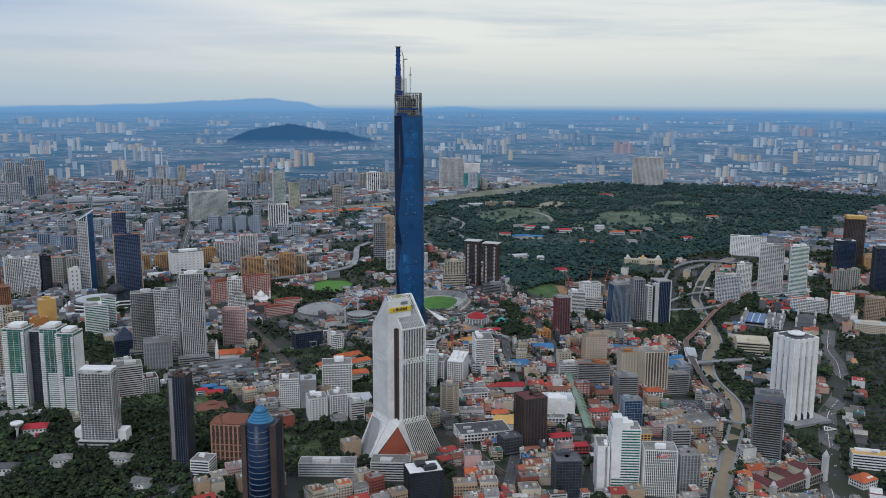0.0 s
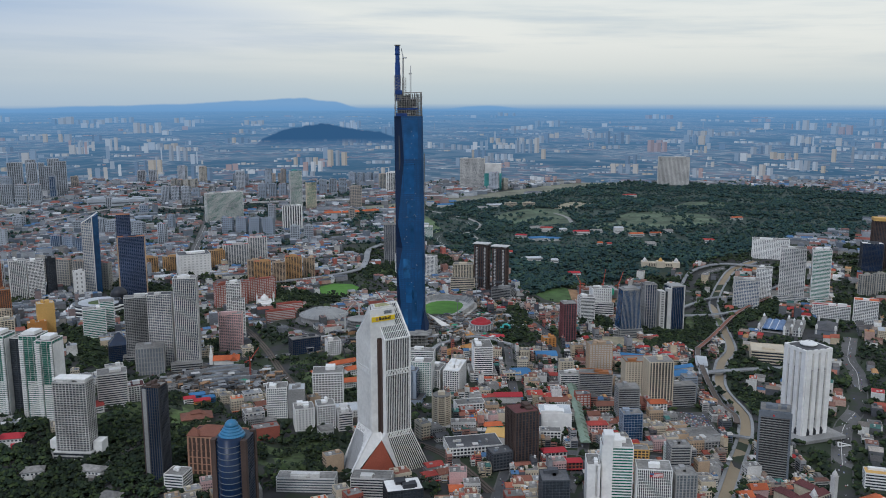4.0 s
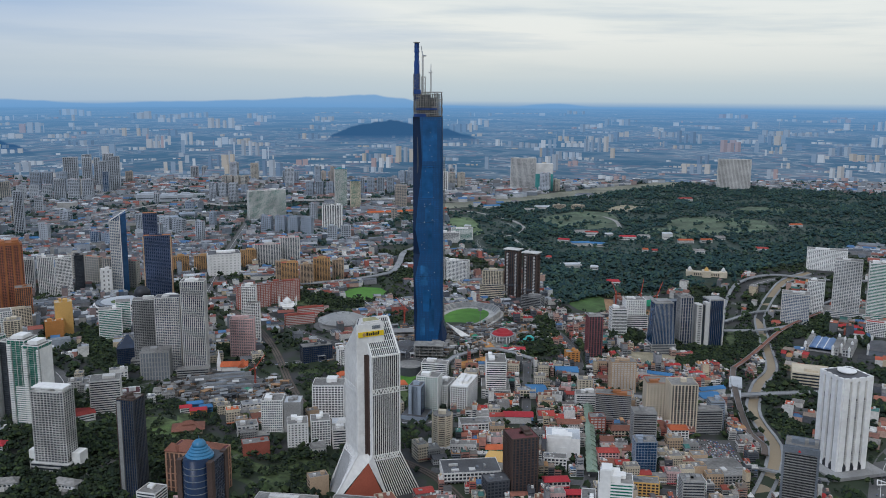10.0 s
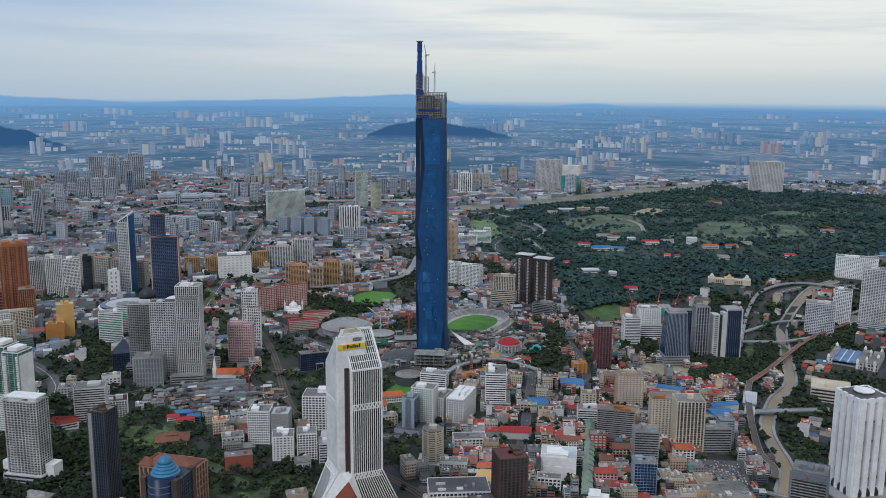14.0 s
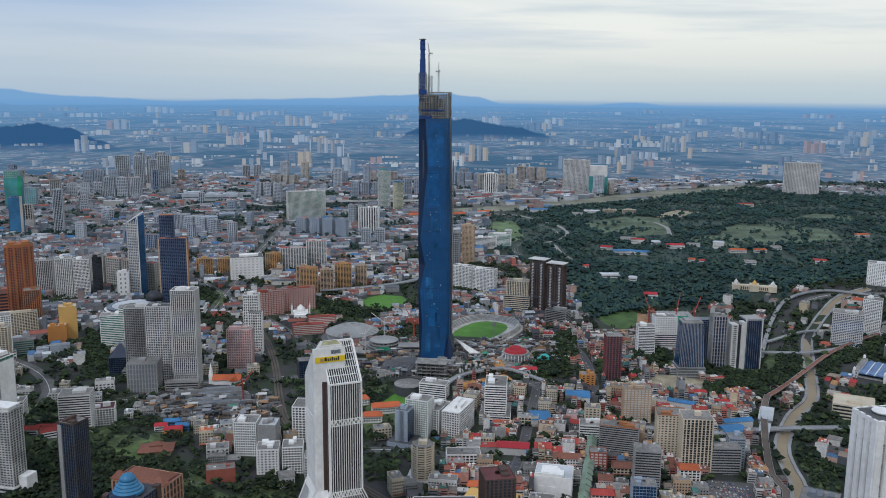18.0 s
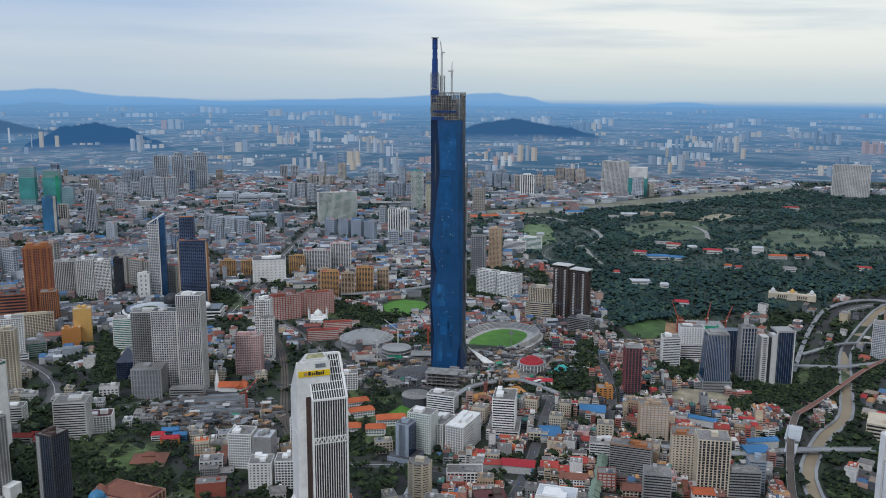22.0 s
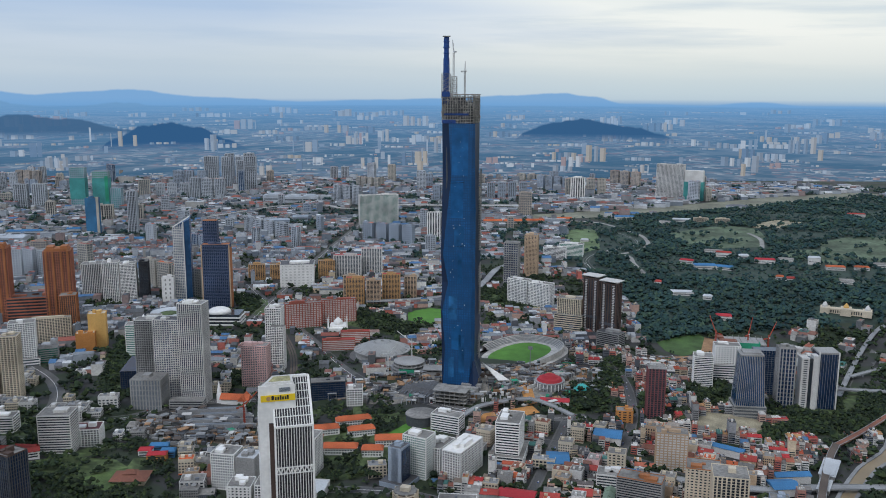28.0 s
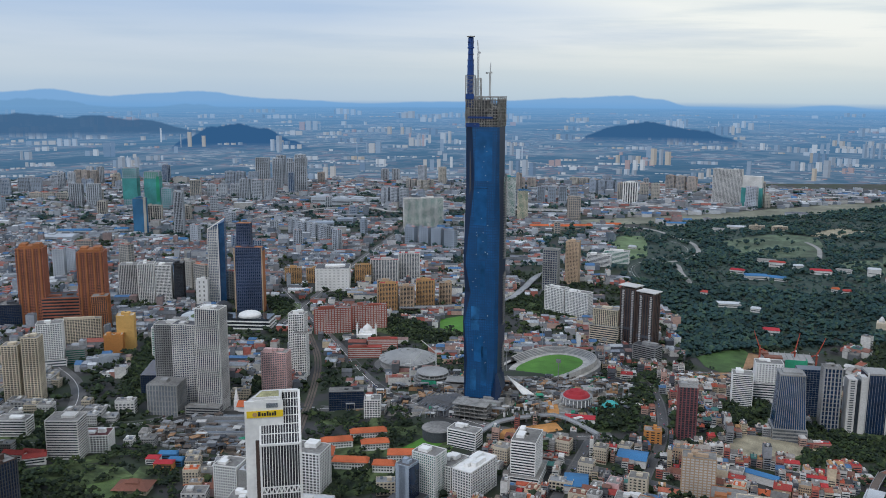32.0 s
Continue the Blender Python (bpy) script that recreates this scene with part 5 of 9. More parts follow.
for face in range(4):
    m = pose(0, 0, 0, 0, 0, face * 90)
    for i in range(4):
        px = -hw + 4 + i * (2 * hw - 8) / 3
        wpx = 9.0 if i in (0, 3) else 7.4
        part("pier", Geo().box(px * 0.965, -hw, 0, wpx, 4.0, topz), WHITE, arch).matrix_local = m
    for i in range(3):
        px = (-hw + 4 + (i + 0.5) * (2 * hw - 8) / 3) * 0.965
        g = Geo()
        n = 8
        for j in range(n):
            a0, a1 = math.pi * j / n, math.pi * (j + 1) / n
            x0, x1 = px - 4.0 * math.cos(a0), px - 4.0 * math.cos(a1)
            zz0, zz1 = topz - 13 + 8 * math.sin(a0), topz - 13 + 8 * math.sin(a1)
            g.add([(x0, -hw - 1.2, zz0), (x1, -hw - 1.2, zz1), (x1, -hw - 1.2, topz), (x0, -hw - 1.2, topz)], [(0, 1, 2, 3)])
            g.add([(x0, -hw - 1.2, zz0), (x0, -hw + 1.6, zz0), (x1, -hw + 1.6, zz1), (x1, -hw - 1.2, zz1)], [(0, 1, 2, 3)])
        part("arch_head", g, WHITE, arch).matrix_local = m
        sc = Geo()
        for k in range(28):
            sc.box(px, -hw + 1.2, 16 + k * 3.4, 6.0, 0.7, 1.7)
        scr = part("screen", sc, GREY, arch)
        scr.matrix_local = m
        scr["kind"] = "stuff"
        part("screen_mark", Geo().box(px, -hw + 0.7, 108, 2.4, 0.6, 3).box(px, -hw + 0.7, 80, 2.4, 0.6, 3).box(px, -hw + 0.7, 52, 2.4, 0.6, 3).box(px, -hw + 0.7, 26, 2.4, 0.6, 3), DARKGREY, arch).matrix_local = m
        part("portal_arch", Geo().box(px, -hw - 1.0, 2, 5.6, 3, 7).lathe([(2.8, 9), (2.6, 11), (1.2, 13), (0.1, 13.6)], 8, px, -hw), BLACKISH, arch, "dark pointed portal").matrix_local = m
part("roof", Geo().box(0, 0, topz - 1.5, 2 * hw - 4, 2 * hw - 4, 1.2), ROOFDARK, arch)
part("helipad", Geo().lathe([(13, topz + 2), (13.5, topz + 3.4), (13, topz + 3.8)], 24), WHITE, arch, "round white helipad")
part("helipad_drum", Geo().lathe([(9, topz - 1), (9, topz + 2)], 16), GREY, arch)
part("plinth", Geo().box(0, 0, -3, 92, 92, 5), GREY, arch)
AVOID_DISC.append((DX, DY, 62))
forecourt = thing("skylight_pyramid", 722, 1330, 10, "white triangular skylight frame on the forecourt", "skylight", z=gz(722, 1330) + 2)
part("skylight_frame", Geo().beam((-11, -6, 0.6), (11, -6, 0.6), 1.6, 1.2).beam((11, -6, 0.6), (0, 10, 0.6), 1.6, 1.2).beam((0, 10, 0.6), (-11, -6, 0.6), 1.6, 1.2), WHITE, forecourt)

# slanted blue tower
bl = thing("slanted_blue_tower", -790, 2275, 24, "slim tower with white flank and slanting blue glass top", "skyscraper", z=gz(-790, 2275) - 2)
g = Geo()
g.add([(-20, -14, 0), (20, -14, 0), (20, 14, 0), (-20, 14, 0), (-20, -14, 186), (20, -14, 206), (20, 14, 212), (-20, 14, 186)],
      [(0, 1, 5, 4), (1, 2, 6, 5), (2, 3, 7, 6), (3, 0, 4, 7), (4, 5, 6, 7)])
part("glazing", g, GLASSBLUE, bl)
g = Geo()
for i in range(46):
    g.box(-9, -14.3, 4 + i * 4, 24, 1.0, 1.7)
for i in range(7):
    g.box(-20 + i * 4.2, -14.4, 0, 1.3, 1.2, 186 + i * 1.8)
part("white_flank", g, OFFWHITE, bl, "white gridded flank")
part("white_fin", Geo().box(4.5, -15.2, 0, 2.2, 2.0, 200), WHITE, bl)
part("roof_blade", Geo().beam((-20, -14.5, 187), (20, -14.5, 213), 1.6, 3), WHITE, bl, "white slanting roof blade")
AVOID_DISC.append((-790, 2275, 34))

# dark twin towers with overhanging white slabs
for tx, ty, tt in ((216, 2246, 138), (258, 2192, 140)):
    th = tower("slab_top_tower", "black and white apartment tower with overhanging roof slab", tx, ty, -24, 36, 24, tt, "fin", BROWN, GLASS, bay=6, group="slab-top towers")
    hh = tt - th.location.z
    part("roof_slab", Geo().box(0, 0, hh + 5, 42, 30, 1.6), OFFWHITE, th, "pale overhanging roof slab")
    part("slab_posts", Geo().box(-14, 0, hh, 2, 16, 5).box(14, 0, hh, 2, 16, 5), GREY, th)
    for s in (-1, 1):
        for i in range(int(hh / 3.6)):
            part("balcony", Geo().box(s * 11 + (i % 2) * 0.8, -12.8, i * 3.6 + 1, 4.2, 1.6, 1.7), OFFWHITE, th, "white balcony front")
    part("sky_garden_gap", Geo().box(0, -12.4, hh * 0.32, 36, 1.4, 5), DARKGREY, th)
tower("parking_base", "low banded parking block below the slab towers", 262, 2165, -24, 50, 28, 44, "band", GREY, GLASS, roof=ROOFDARK)

# flared office tower and its neighbours
th = thing("flared_office", 511, 1885, 8, "grey-blue office tower with tapering ribbed sides", "office tower", z=gz(511, 1885) - 2)
g = Geo().box(0, 0, 22, 46, 38, 84, top=0.78)
part("glazing", g, GLASSBLUE, th)
for i in range(15):
    k = -1 + i / 7
    for s in (-1, 1):
        part("rib", Geo().beam((k * 23, s * 19.2, 22), (k * 18, s * 15.0, 106), 0.8), GREY, th)
gl, wa = Geo(), Geo()
facade(gl, wa, 52, 44, 0, 22, "band", 5, 6)
part("podium_glazing", gl, GLASSGREY, th)
part("podium_frame", wa, GREY, th)
part("crown", Geo().box(0, 0, 106, 38, 31, 2.4).box(0, 0, 108.4, 28, 22, 3), GREY, th)
AVOID_DISC.append((510, 1910, 40))
th = thing("twin_core_office", 622, 1985, 12, "office tower of white cores and a navy glass block", "office tower", z=gz(622, 1985) - 2)
part("navy_block", Geo().box(24, 8, 0, 34, 34, 100), GLASSNAVY, th, "navy glass block")
for q in (7.6, 40.4):
    part("pale_edge", Geo().box(q, -9.2, 0, 2.4, 1.6, 103), OFFWHITE, th)
part("block_cap", Geo().box(24, 8, 99.5, 35, 35, 3), GREY, th)
for k in range(7):
    part("mullion", Geo().box(11 + k * 4.4, -9.1, 0, 0.5, 0.6, 99), MIDGREY, th)
part("white_core", Geo().box(-18, -6, 0, 13, 22, 94), OFFWHITE, th, "white service core")
part("white_core", Geo().box(0, -8, 0, 9, 16, 98), OFFWHITE, th, "white service core")
part("dark_slot", Geo().box(-8, -4, 0, 8, 20, 92), GLASS, th, "dark glass slot between cores")
g = Geo()
for i in range(22):
    g.box(-18, -17.3, 6 + i * 4, 6, 0.6, 1.5)
part("core_glazing", g, GLASS, th)["kind"] = "stuff"
AVOID_DISC.append((622, 1985, 46))
th = thing("glass_office_slab", 560, 2020, 10, "dark blue glass office slab with slanted lines", "office tower", z=gz(560, 2020) - 2)
gl, wa = Geo(), Geo()
facade(gl, wa, 70, 24, 0, 84, "curtain", 4, 5)
part("glazing", gl, GLASSNAVY, th)
part("frame", wa, MIDGREY, th)
AVOID_DISC.append((560, 2020, 42))

# round-domed blue tower and ornate brown hotel in front
th = thing("domed_glass_tower", -161, 1030, -8, "blue glass tower with rounded stepped blue dome", "office tower", z=0)
gl, wa = Geo(), Geo()
facade(gl, wa, 40, 38, 0, 122, "curtain", 3.8, 4)
part("glazing", gl, GLASSNAVY, th)
part("frame", wa, DARKGREY, th)
part("round_bay", Geo().lathe([(14, 0), (14, 126)], 24, 0, -14), TOWERSIDE, th, flat=False)
for i in range(16):
    part("bay_band", Geo().lathe([(14.3, 6 + i * 7.4), (14.3, 7.0 + i * 7.4)], 24, 0, -14), MIDGREY, th)
part("corner_pier", Geo().box(-18, -17, 0, 6, 7, 124).box(18, -17, 0, 6, 7, 124).box(-18, 16, 0, 6, 7, 124).box(18, 16, 0, 6, 7, 124), BROWN, th)
for i, (r, z) in enumerate(((15.5, 124), (13.5, 127), (11.5, 130), (9.5, 133))):
    part("dome_step", Geo().lathe([(r, z), (r, z + 2.4), (r - 2, z + 4.2)], 24, 0, -6), material("blue_dome_sheet", (0.045, 0.19, 0.34), rough=0.4, var=0.15) if i == 0 else bpy.data.materials["blue_dome_sheet"], th)
part("dome_cap", Geo().lathe([(8.2, 136), (7.6, 139.5), (5.2, 142.4), (1.2, 144), (0.3, 144.4), (0.2, 148)], 20, 0, -6), bpy.data.materials["blue_dome_sheet"], th, "blue dome cap", flat=False)
AVOID_DISC.append((-161, 1030, 36))
th = tower("ornate_brown_hotel", "ornate orange-brown hotel with arcades and clay roofs", -211, 1158, -10, 70, 40, 74, "fin", PINKSTONE, BROWN, bay=6, fh=8, roof=MAROONROOF)
hz_ = 74 - th.location.z
part("clay_roof", Geo().gable(0, 0, hz_ + 1, 60, 34, 10, hip=14), RUSTDECK, th, "hipped clay roof")
for sx in (-1, 1):
    part("corner_roof", Geo().gable(sx * 27, -14, hz_ + 2, 18, 14, 9, hip=7), RUSTDECK, th)
for i in range(11):
    part("loggia_opening", Geo().box(-30 + i * 6, -20.4, hz_ - 20, 2.2, 1, 14), BROWN, th)

# round stadium hall
th = thing("domed_stadium_hall", -160, 1958, 0, "grey shallow dome over a round arena", "arena", z=gz(-160, 1958))
part("drum", Geo().lathe([(52, -2), (52, 11), (55, 12), (55, 14)], 40), GREY, th)
part("dome", Geo().lathe([(50, 14), (43, 18.5), (34, 22.5), (23, 26), (12, 28), (3, 28.8), (2.5, 31), (0.2, 31.5)], 40), material("grey_dome_roof", (0.30, 0.30, 0.29), rough=0.6, var=0.2), th, "ribbed grey dome")
for i in range(20):
    a = 2 * math.pi * i / 20
    part("dome_rib", Geo().beam((54 * math.cos(a), 54 * math.sin(a), 14.4), (14 * math.cos(a), 14 * math.sin(a), 28), 0.8), DECK, th)
AVOID_DISC.append((-160, 1958, 64))
part("ring_path", Geo().lathe([(64, 0.4), (64, 1.0), (57, 1.0)], 40), ROADGREY, th)

# church
th = thing("spired_church", -316, 1655, 10, "white church with needle spire and orange clay roof", "church", z=gz(-316, 1655))
part("tower", Geo().box(-24, 0, 0, 7, 7, 17).box(-24, 0, 17, 5.4, 5.4, 5), WHITE, th)
part("spire", Geo().box(-24, 0, 22, 5.2, 5.2, 17, top=0.04), WHITE, th, "white needle spire")
part("nave", Geo().box(4, 0, 0, 46, 14, 9).box(18, 0, 0, 12, 26, 9), WHITE, th)
part("nave_roof", Geo().gable(4, 0, 9, 50, 18, 8), TERRACOTTA, th, "orange clay roof")
part("transept_roof", Geo().gable(18, 0, 9, 30, 14, 7.6, rot=90), TERRACOTTA, th)
AVOID_DISC.append((-316, 1650, 40))

# white mosque
th = thing("white_mosque", -325, 2135, 18, "white mosque with onion dome and minarets", "mosque", z=gz(-325, 2135))
part("hall", Geo().box(0, 0, 0, 34, 30, 11).box(0, -18, 0, 44, 10, 7), WHITE, th)
part("dome", Geo().lathe([(9, 11), (10, 14), (9.4, 18), (6, 22), (2, 25), (0.2, 28)], 20), WHITE, th, flat=False)
for sx in (-1, 1):
    part("minaret", Geo().lathe([(1.9, 0), (1.7, 24), (2.6, 24.5), (2.6, 26), (1.4, 26.5), (1.2, 30), (0.1, 35)], 10, sx * 20, -16), WHITE, th)
AVOID_DISC.append((-325, 2135, 36))

# oval athletics stadium
th = thing("oval_stadium", 103, 2008, 0, "oval stadium with green pitch and pale concrete stands", "stadium", z=30)
ax = Vector((0.36, 0.933, 0))
ay = Vector((0.933, -0.36, 0))


def oval(r, k, z, n=44, c0=0.0, c1=1.0):
    out = []
    for i in range(n + 1):
        a = 2 * math.pi * (c0 + (c1 - c0) * i / n)
        p = ax * (math.copysign(abs(math.cos(a)) ** 0.8, math.cos(a)) * (r + 16 + k)) + ay * (math.copysign(abs(math.sin(a)) ** 0.8, math.sin(a)) * (r - 16 + k))
        out.append((p.x, p.y, z))
    return out


def oval_band(k0, z0, k1, z1, c0=0.0, c1=1.0):
    a, b = oval(70, k0, z0, c0=c0, c1=c1), oval(70, k1, z1, c0=c0, c1=c1)
    n = len(a)
    return Geo().add(a + b, [(i, i + 1, n + i + 1, n + i) for i in range(n - 1)])


inner = oval(70, -8, 1.6)
part("pitch", Geo().add(inner[:-1], [tuple(range(len(inner) - 1))]), GRASS, th, "bright green pitch")
part("track", oval_band(-8, 1.4, 4, 1.4), TERRACES, th, "pale running track")
for k in range(5):
    part("stand_tier", oval_band(4 + k * 2.4, 2.6 + k * 2.0, 6.6 + k * 2.4, 2.6 + k * 2.0, -0.28, 0.30), TERRACES, th)
    part("tier_riser", oval_band(4 + k * 2.4, 0.6 + k * 2.0, 4 + k * 2.4, 2.6 + k * 2.0, -0.28, 0.30), DECK, th)
part("outer_wall", oval_band(16.5, 0, 16.5, 11.5, -0.28, 0.30), TERRACES, th)
part("outer_path", oval_band(17, 0.9, 24, 0.9), TERRACES, th)
part("foundation_wall", oval_band(24, -20, 24, 0.9), DECK, th)
for fx, fy in ((-66, -62), (36, -96), (88, 70), (-36, 92)):
    part("floodlight_mast", Geo().box(fx, fy, 0, 1.4, 1.4, 40, top=0.6).box(fx, fy, 40, 8, 1.2, 6), DECK, th)
AVOID_DISC.append((103, 2008, 105))

# red round pavilion and its neighbours
th = thing("round_red_pavilion", 186, 1836, 0, "round pavilion with scalloped red roof", "pavilion", z=gz(186, 1836))
part("ring_wall", Geo().lathe([(24, 0), (24, 10), (26, 11), (26, 13)], 28), DECK, th)
for i in range(24):
    a = 2 * math.pi * i / 24
    part("column", Geo().box(25.6 * math.cos(a), 25.6 * math.sin(a), 0, 1.2, 1.2, 12), WHITE, th)
part("roof", Geo().lathe([(22, 13), (19, 17), (14, 18), (10, 22), (5, 23), (0.5, 25)], 16), CRIMSON, th, "red scalloped roof")
AVOID_DISC.append((186, 1836, 32))
th = thing("turquoise_canopy", 240, 1842, 20, "turquoise peaked tent canopy", "canopy", z=gz(240, 1842))
part("canopy", Geo().prism([(-17, -12), (16, -9), (14, 12), (-10, 14)], 6, 14, [(-4, -3), (4, -2), (4, 3), (-3, 3)]), TEALROOF, th)
th = thing("crimson_shed", 205, 1770, 8, "low white shed with crimson roof", "shed", z=gz(205, 1770))
part("wall_shell", Geo().box(0, 0, 0, 46, 18, 6), WHITE, th)
part("roof", Geo().gable(0, 0, 6, 48, 20, 3), CRIMSON, th)
AVOID_DISC.append((205, 1770, 28))
viaduct("site_access_ramp", [(60, 1625), (77, 1660), (94, 1699), (129, 1729), (166, 1753), (200, 1745), (240, 1720)], 9, 8, "pale curving site access ramp", step=20)
sheet("orange_earthworks", [(98, 1655), (104, 1690), (172, 1744), (188, 1724), (130, 1672)], 1.0, ORANGESOIL, "orange bare earthworks", "earthworks")
sheet("orange_haul_road", [(133, 1820), (149, 1844), (178, 1757), (165, 1742)], 1.0, ORANGESOIL, "orange haul road", "earthworks")

sheet("red_earth_yard", [(294, 2093), (431, 2165), (433, 2109), (365, 2050), (334, 2050)], 1.0, DIRT, "bare red-brown earth yard with machines", "earthworks")
clutter_yards = [[(81, 1901), (247, 2092), (259, 2003), (167, 1863), (133, 1749), (99, 1791)], [(294, 2093), (431, 2165), (433, 2109), (365, 2050), (334, 2050)]]

# white rounded shopping centre
th = thing("round_shopping_centre", -670, 2100, 15, "white shopping centre of stacked curved decks with roof gardens", "shopping centre", z=gz(-670, 2100))
for i in range(3):
    part("deck_level", Geo().lathe([(70 - i * 4, i * 7), (71 - i * 4, i * 7 + 2.5), (68 - i * 4, i * 7 + 3)], 40, -50 + i * 4, 0), WHITE, th)
    part("glazed_level", Geo().lathe([(66 - i * 4, i * 7 + 2.5), (66 - i * 4, i * 7 + 7)], 40, -50 + i * 4, 0), GLASS, th)
part("roof_deck", Geo().lathe([(50, 21.2), (50, 22)], 32, -38, 0), ROOFLIGHT, th, "pale roof deck")
part("roof_garden", Geo().lathe([(20, 22), (20, 22.8)], 24, -44, -10), ROUGHGRASS, th, "small green roof garden")
for i in range(3):
    part("long_deck", Geo().box(62, -6, i * 8, 120, 56, 2.4), WHITE, th)
    part("long_glazing", Geo().box(62, -6, i * 8 + 2.4, 114, 50, 5.6), GLASS, th)
part("white_shell", Geo().lathe([(26, 24), (24, 30), (16, 34), (4, 35.5)], 28, 70, -8), WHITE, th, "white shell roof", flat=False)
part("black_hood", Geo().lathe([(20, 30), (18, 42), (10, 50), (1, 53)], 24, 4, 12), BLACKISH, th, flat=False)
AVOID_DISC.extend([(-720, 2085, 78), (-620, 2105, 62), (-565, 2120, 40)])

# railway station with domes and long glazed sheds
th = thing("domed_railway_station", 912, 2030, -28, "pale railway station with small domes and blue glazed train sheds", "railway station", z=gz(912, 2030))
for i in range(3):
    part("train_shed", Geo().gable(-30 + i * 15, 0, 9, 96, 15, 3.4, rot=90), material("blue_glazed_shed_roof", (0.13, 0.22, 0.40), rough=0.3, var=0.25) if i == 0 else bpy.data.materials["blue_glazed_shed_roof"], th, "blue glazed shed roof")
    part("shed_gutter", Geo().box(-37.5 + i * 15, 0, 8.6, 1.6, 96, 2.0), WHITE, th)
part("platform", Geo().box(-15, 0, 0, 48, 94, 3), GREY, th)
for sx, sw in ((-42, 10), (16, 14), (40, 20)):
    gl, wa = Geo(), Geo()
    facade(gl, wa, sw, 104, 0, 14, "grid", 5, 6)
    for q in (gl, wa):
        q.v = [(a + sx, b, c) for a, b, c in q.v]
    part("range_openings", gl, DARKGREY, th)
    part("range_wall", wa, OFFWHITE, th)
    part("range_roof", Geo().box(sx, 0, 14, sw, 104, 1), ROOFGREY, th)
for dx, dy in ((-44, -50), (-44, 50), (12, -54), (12, 54), (44, -54), (44, 0), (44, 54), (26, -30), (26, 30)):
    part("turret", Geo().lathe([(2.6, 0), (2.6, 15), (3.2, 15.5), (3.2, 16.2), (2.5, 16.6), (2.9, 18.5), (2.0, 20.6), (0.6, 22), (0.1, 24)], 10, dx, dy), WHITE, th, "white domed turret")
AVOID_DISC.append((912, 2030, 82))
th = thing("dark_domed_office", 1000, 1985, -28, "dark grey railway office with pale domes", "office", z=gz(1000, 1985))
part("block", Geo().box(0, 0, 0, 44, 84, 18), MIDGREY, th)
part("roof", Geo().gable(0, 0, 18, 86, 46, 7, rot=90, hip=14), ROOFDARK, th)
for dx, dy in ((-20, -40), (20, -40), (-20, 40), (20, 40)):
    part("turret", Geo().lathe([(2.6, 0), (2.6, 24), (3.2, 25), (2.4, 29), (0.2, 32)], 10, dx, dy), OFFWHITE, th)
AVOID_DISC.append((1000, 1985, 52))
th = thing("palace_in_woods", 776, 2600, -10, "pale yellow palace with domes among dark trees", "palace", z=gz(776, 2590))
g = Geo().box(0, 0, 0, 110, 20, 13).box(-46, -4, 0, 20, 30, 15).box(46, -4, 0, 20, 30, 15).box(0, -6, 0, 24, 34, 17)
part("ranges", g, CREAM, th)
g = Geo()
for i in range(22):
    g.box(-52 + i * 5, -10.3, 3, 2.2, 0.8, 7)
part("arcade", g, GLASS, th)
for dx in (-46, 0, 46):
    part("dome", Geo().lathe([(6, 15), (6.4, 19), (4, 24), (0.2, 28)], 14, dx, -4), YELLOW if dx == 0 else OFFWHITE, th)
AVOID_DISC.append((776, 2590, 66))

# building sites
th = thing("retaining_terraces", -300, 1545, 22, "stepped concrete retaining walls of a deep excavation", "building site", z=gz(-300, 1545))
for i in range(6):
    part("retaining_wall", Geo().box(0, -50 + i * 20, 0, 150 - 14 * abs(i - 2), 1.6, 5 + 1.2 * i), DECK, th)
    part("terrace_slab", Geo().box(6 * i - 12, -42 + i * 20, 4 + i, 90 - 8 * i, 7, 0.7), MIDGREY, th)
for i in range(14):
    part("soldier_pile", Geo().box(-66 + i * 10, 52, 0, 1.4, 1.4, 11), DARKGREY, th)
tower_crane(-250, 1570, gz(-250, 1570), 32, 30, 60, 35, CRANE_RED, "rust-red tower crane over the excavation", "excavation cranes")
th = thing("green_netted_frame", 520, 2260, 6, "concrete building frame under construction with green netting", "building site", z=gz(520, 2260))
g = Geo()
for k in range(5):
    g.box(0, 0, k * 5, 96, 56, 0.8)
for i in range(9):
    for j in range(5):
        g.box(-46 + i * 11.5, -26 + j * 13, 0, 1.2, 1.2, 24)
part("frame", g, GREY, th)
part("netting", Geo().box(14, -28.6, 8, 40, 0.8, 16).box(34.6, -20, 10, 0.8, 16, 14), GREENNET, th, "green safety netting")
part("red_formwork", Geo().box(-26, -10, 20.9, 34, 18, 3).box(-40, 10, 20.9, 14, 20, 5), RUSTDECK, th)
AVOID_DISC.append((520, 2260, 66))
for cx, cy, turn, up in ((470, 2240, 140, 62), (535, 2265, 60, 66), (575, 2265, 40, 60)):
    tower_crane(cx, cy, gz(cx, cy), 34, 38, turn, up, CRANE_RED, "red luffing tower crane on the building site", "site cranes")
sheet("site_yard", [(440, 2190), (590, 2190), (610, 2300), (450, 2310)], 0.5, DIRT, "bare building-site yard", "building site")
th = thing("low_concrete_frame", -60, 1850, 10, "grey unfinished concrete decks beside the tall tower", "building site", z=gz(-60, 1850))
g = Geo()
for k in range(4):
    g.lathe([(34 - k * 2, 2 + k * 5), (34 - k * 2, 2.9 + k * 5)], 20, -10, 0)
for i in range(20):
    a = 2 * math.pi * i / 20
    g.box(-10 + 27 * math.cos(a), 27 * math.sin(a), 0, 1.2, 1.2, 18)
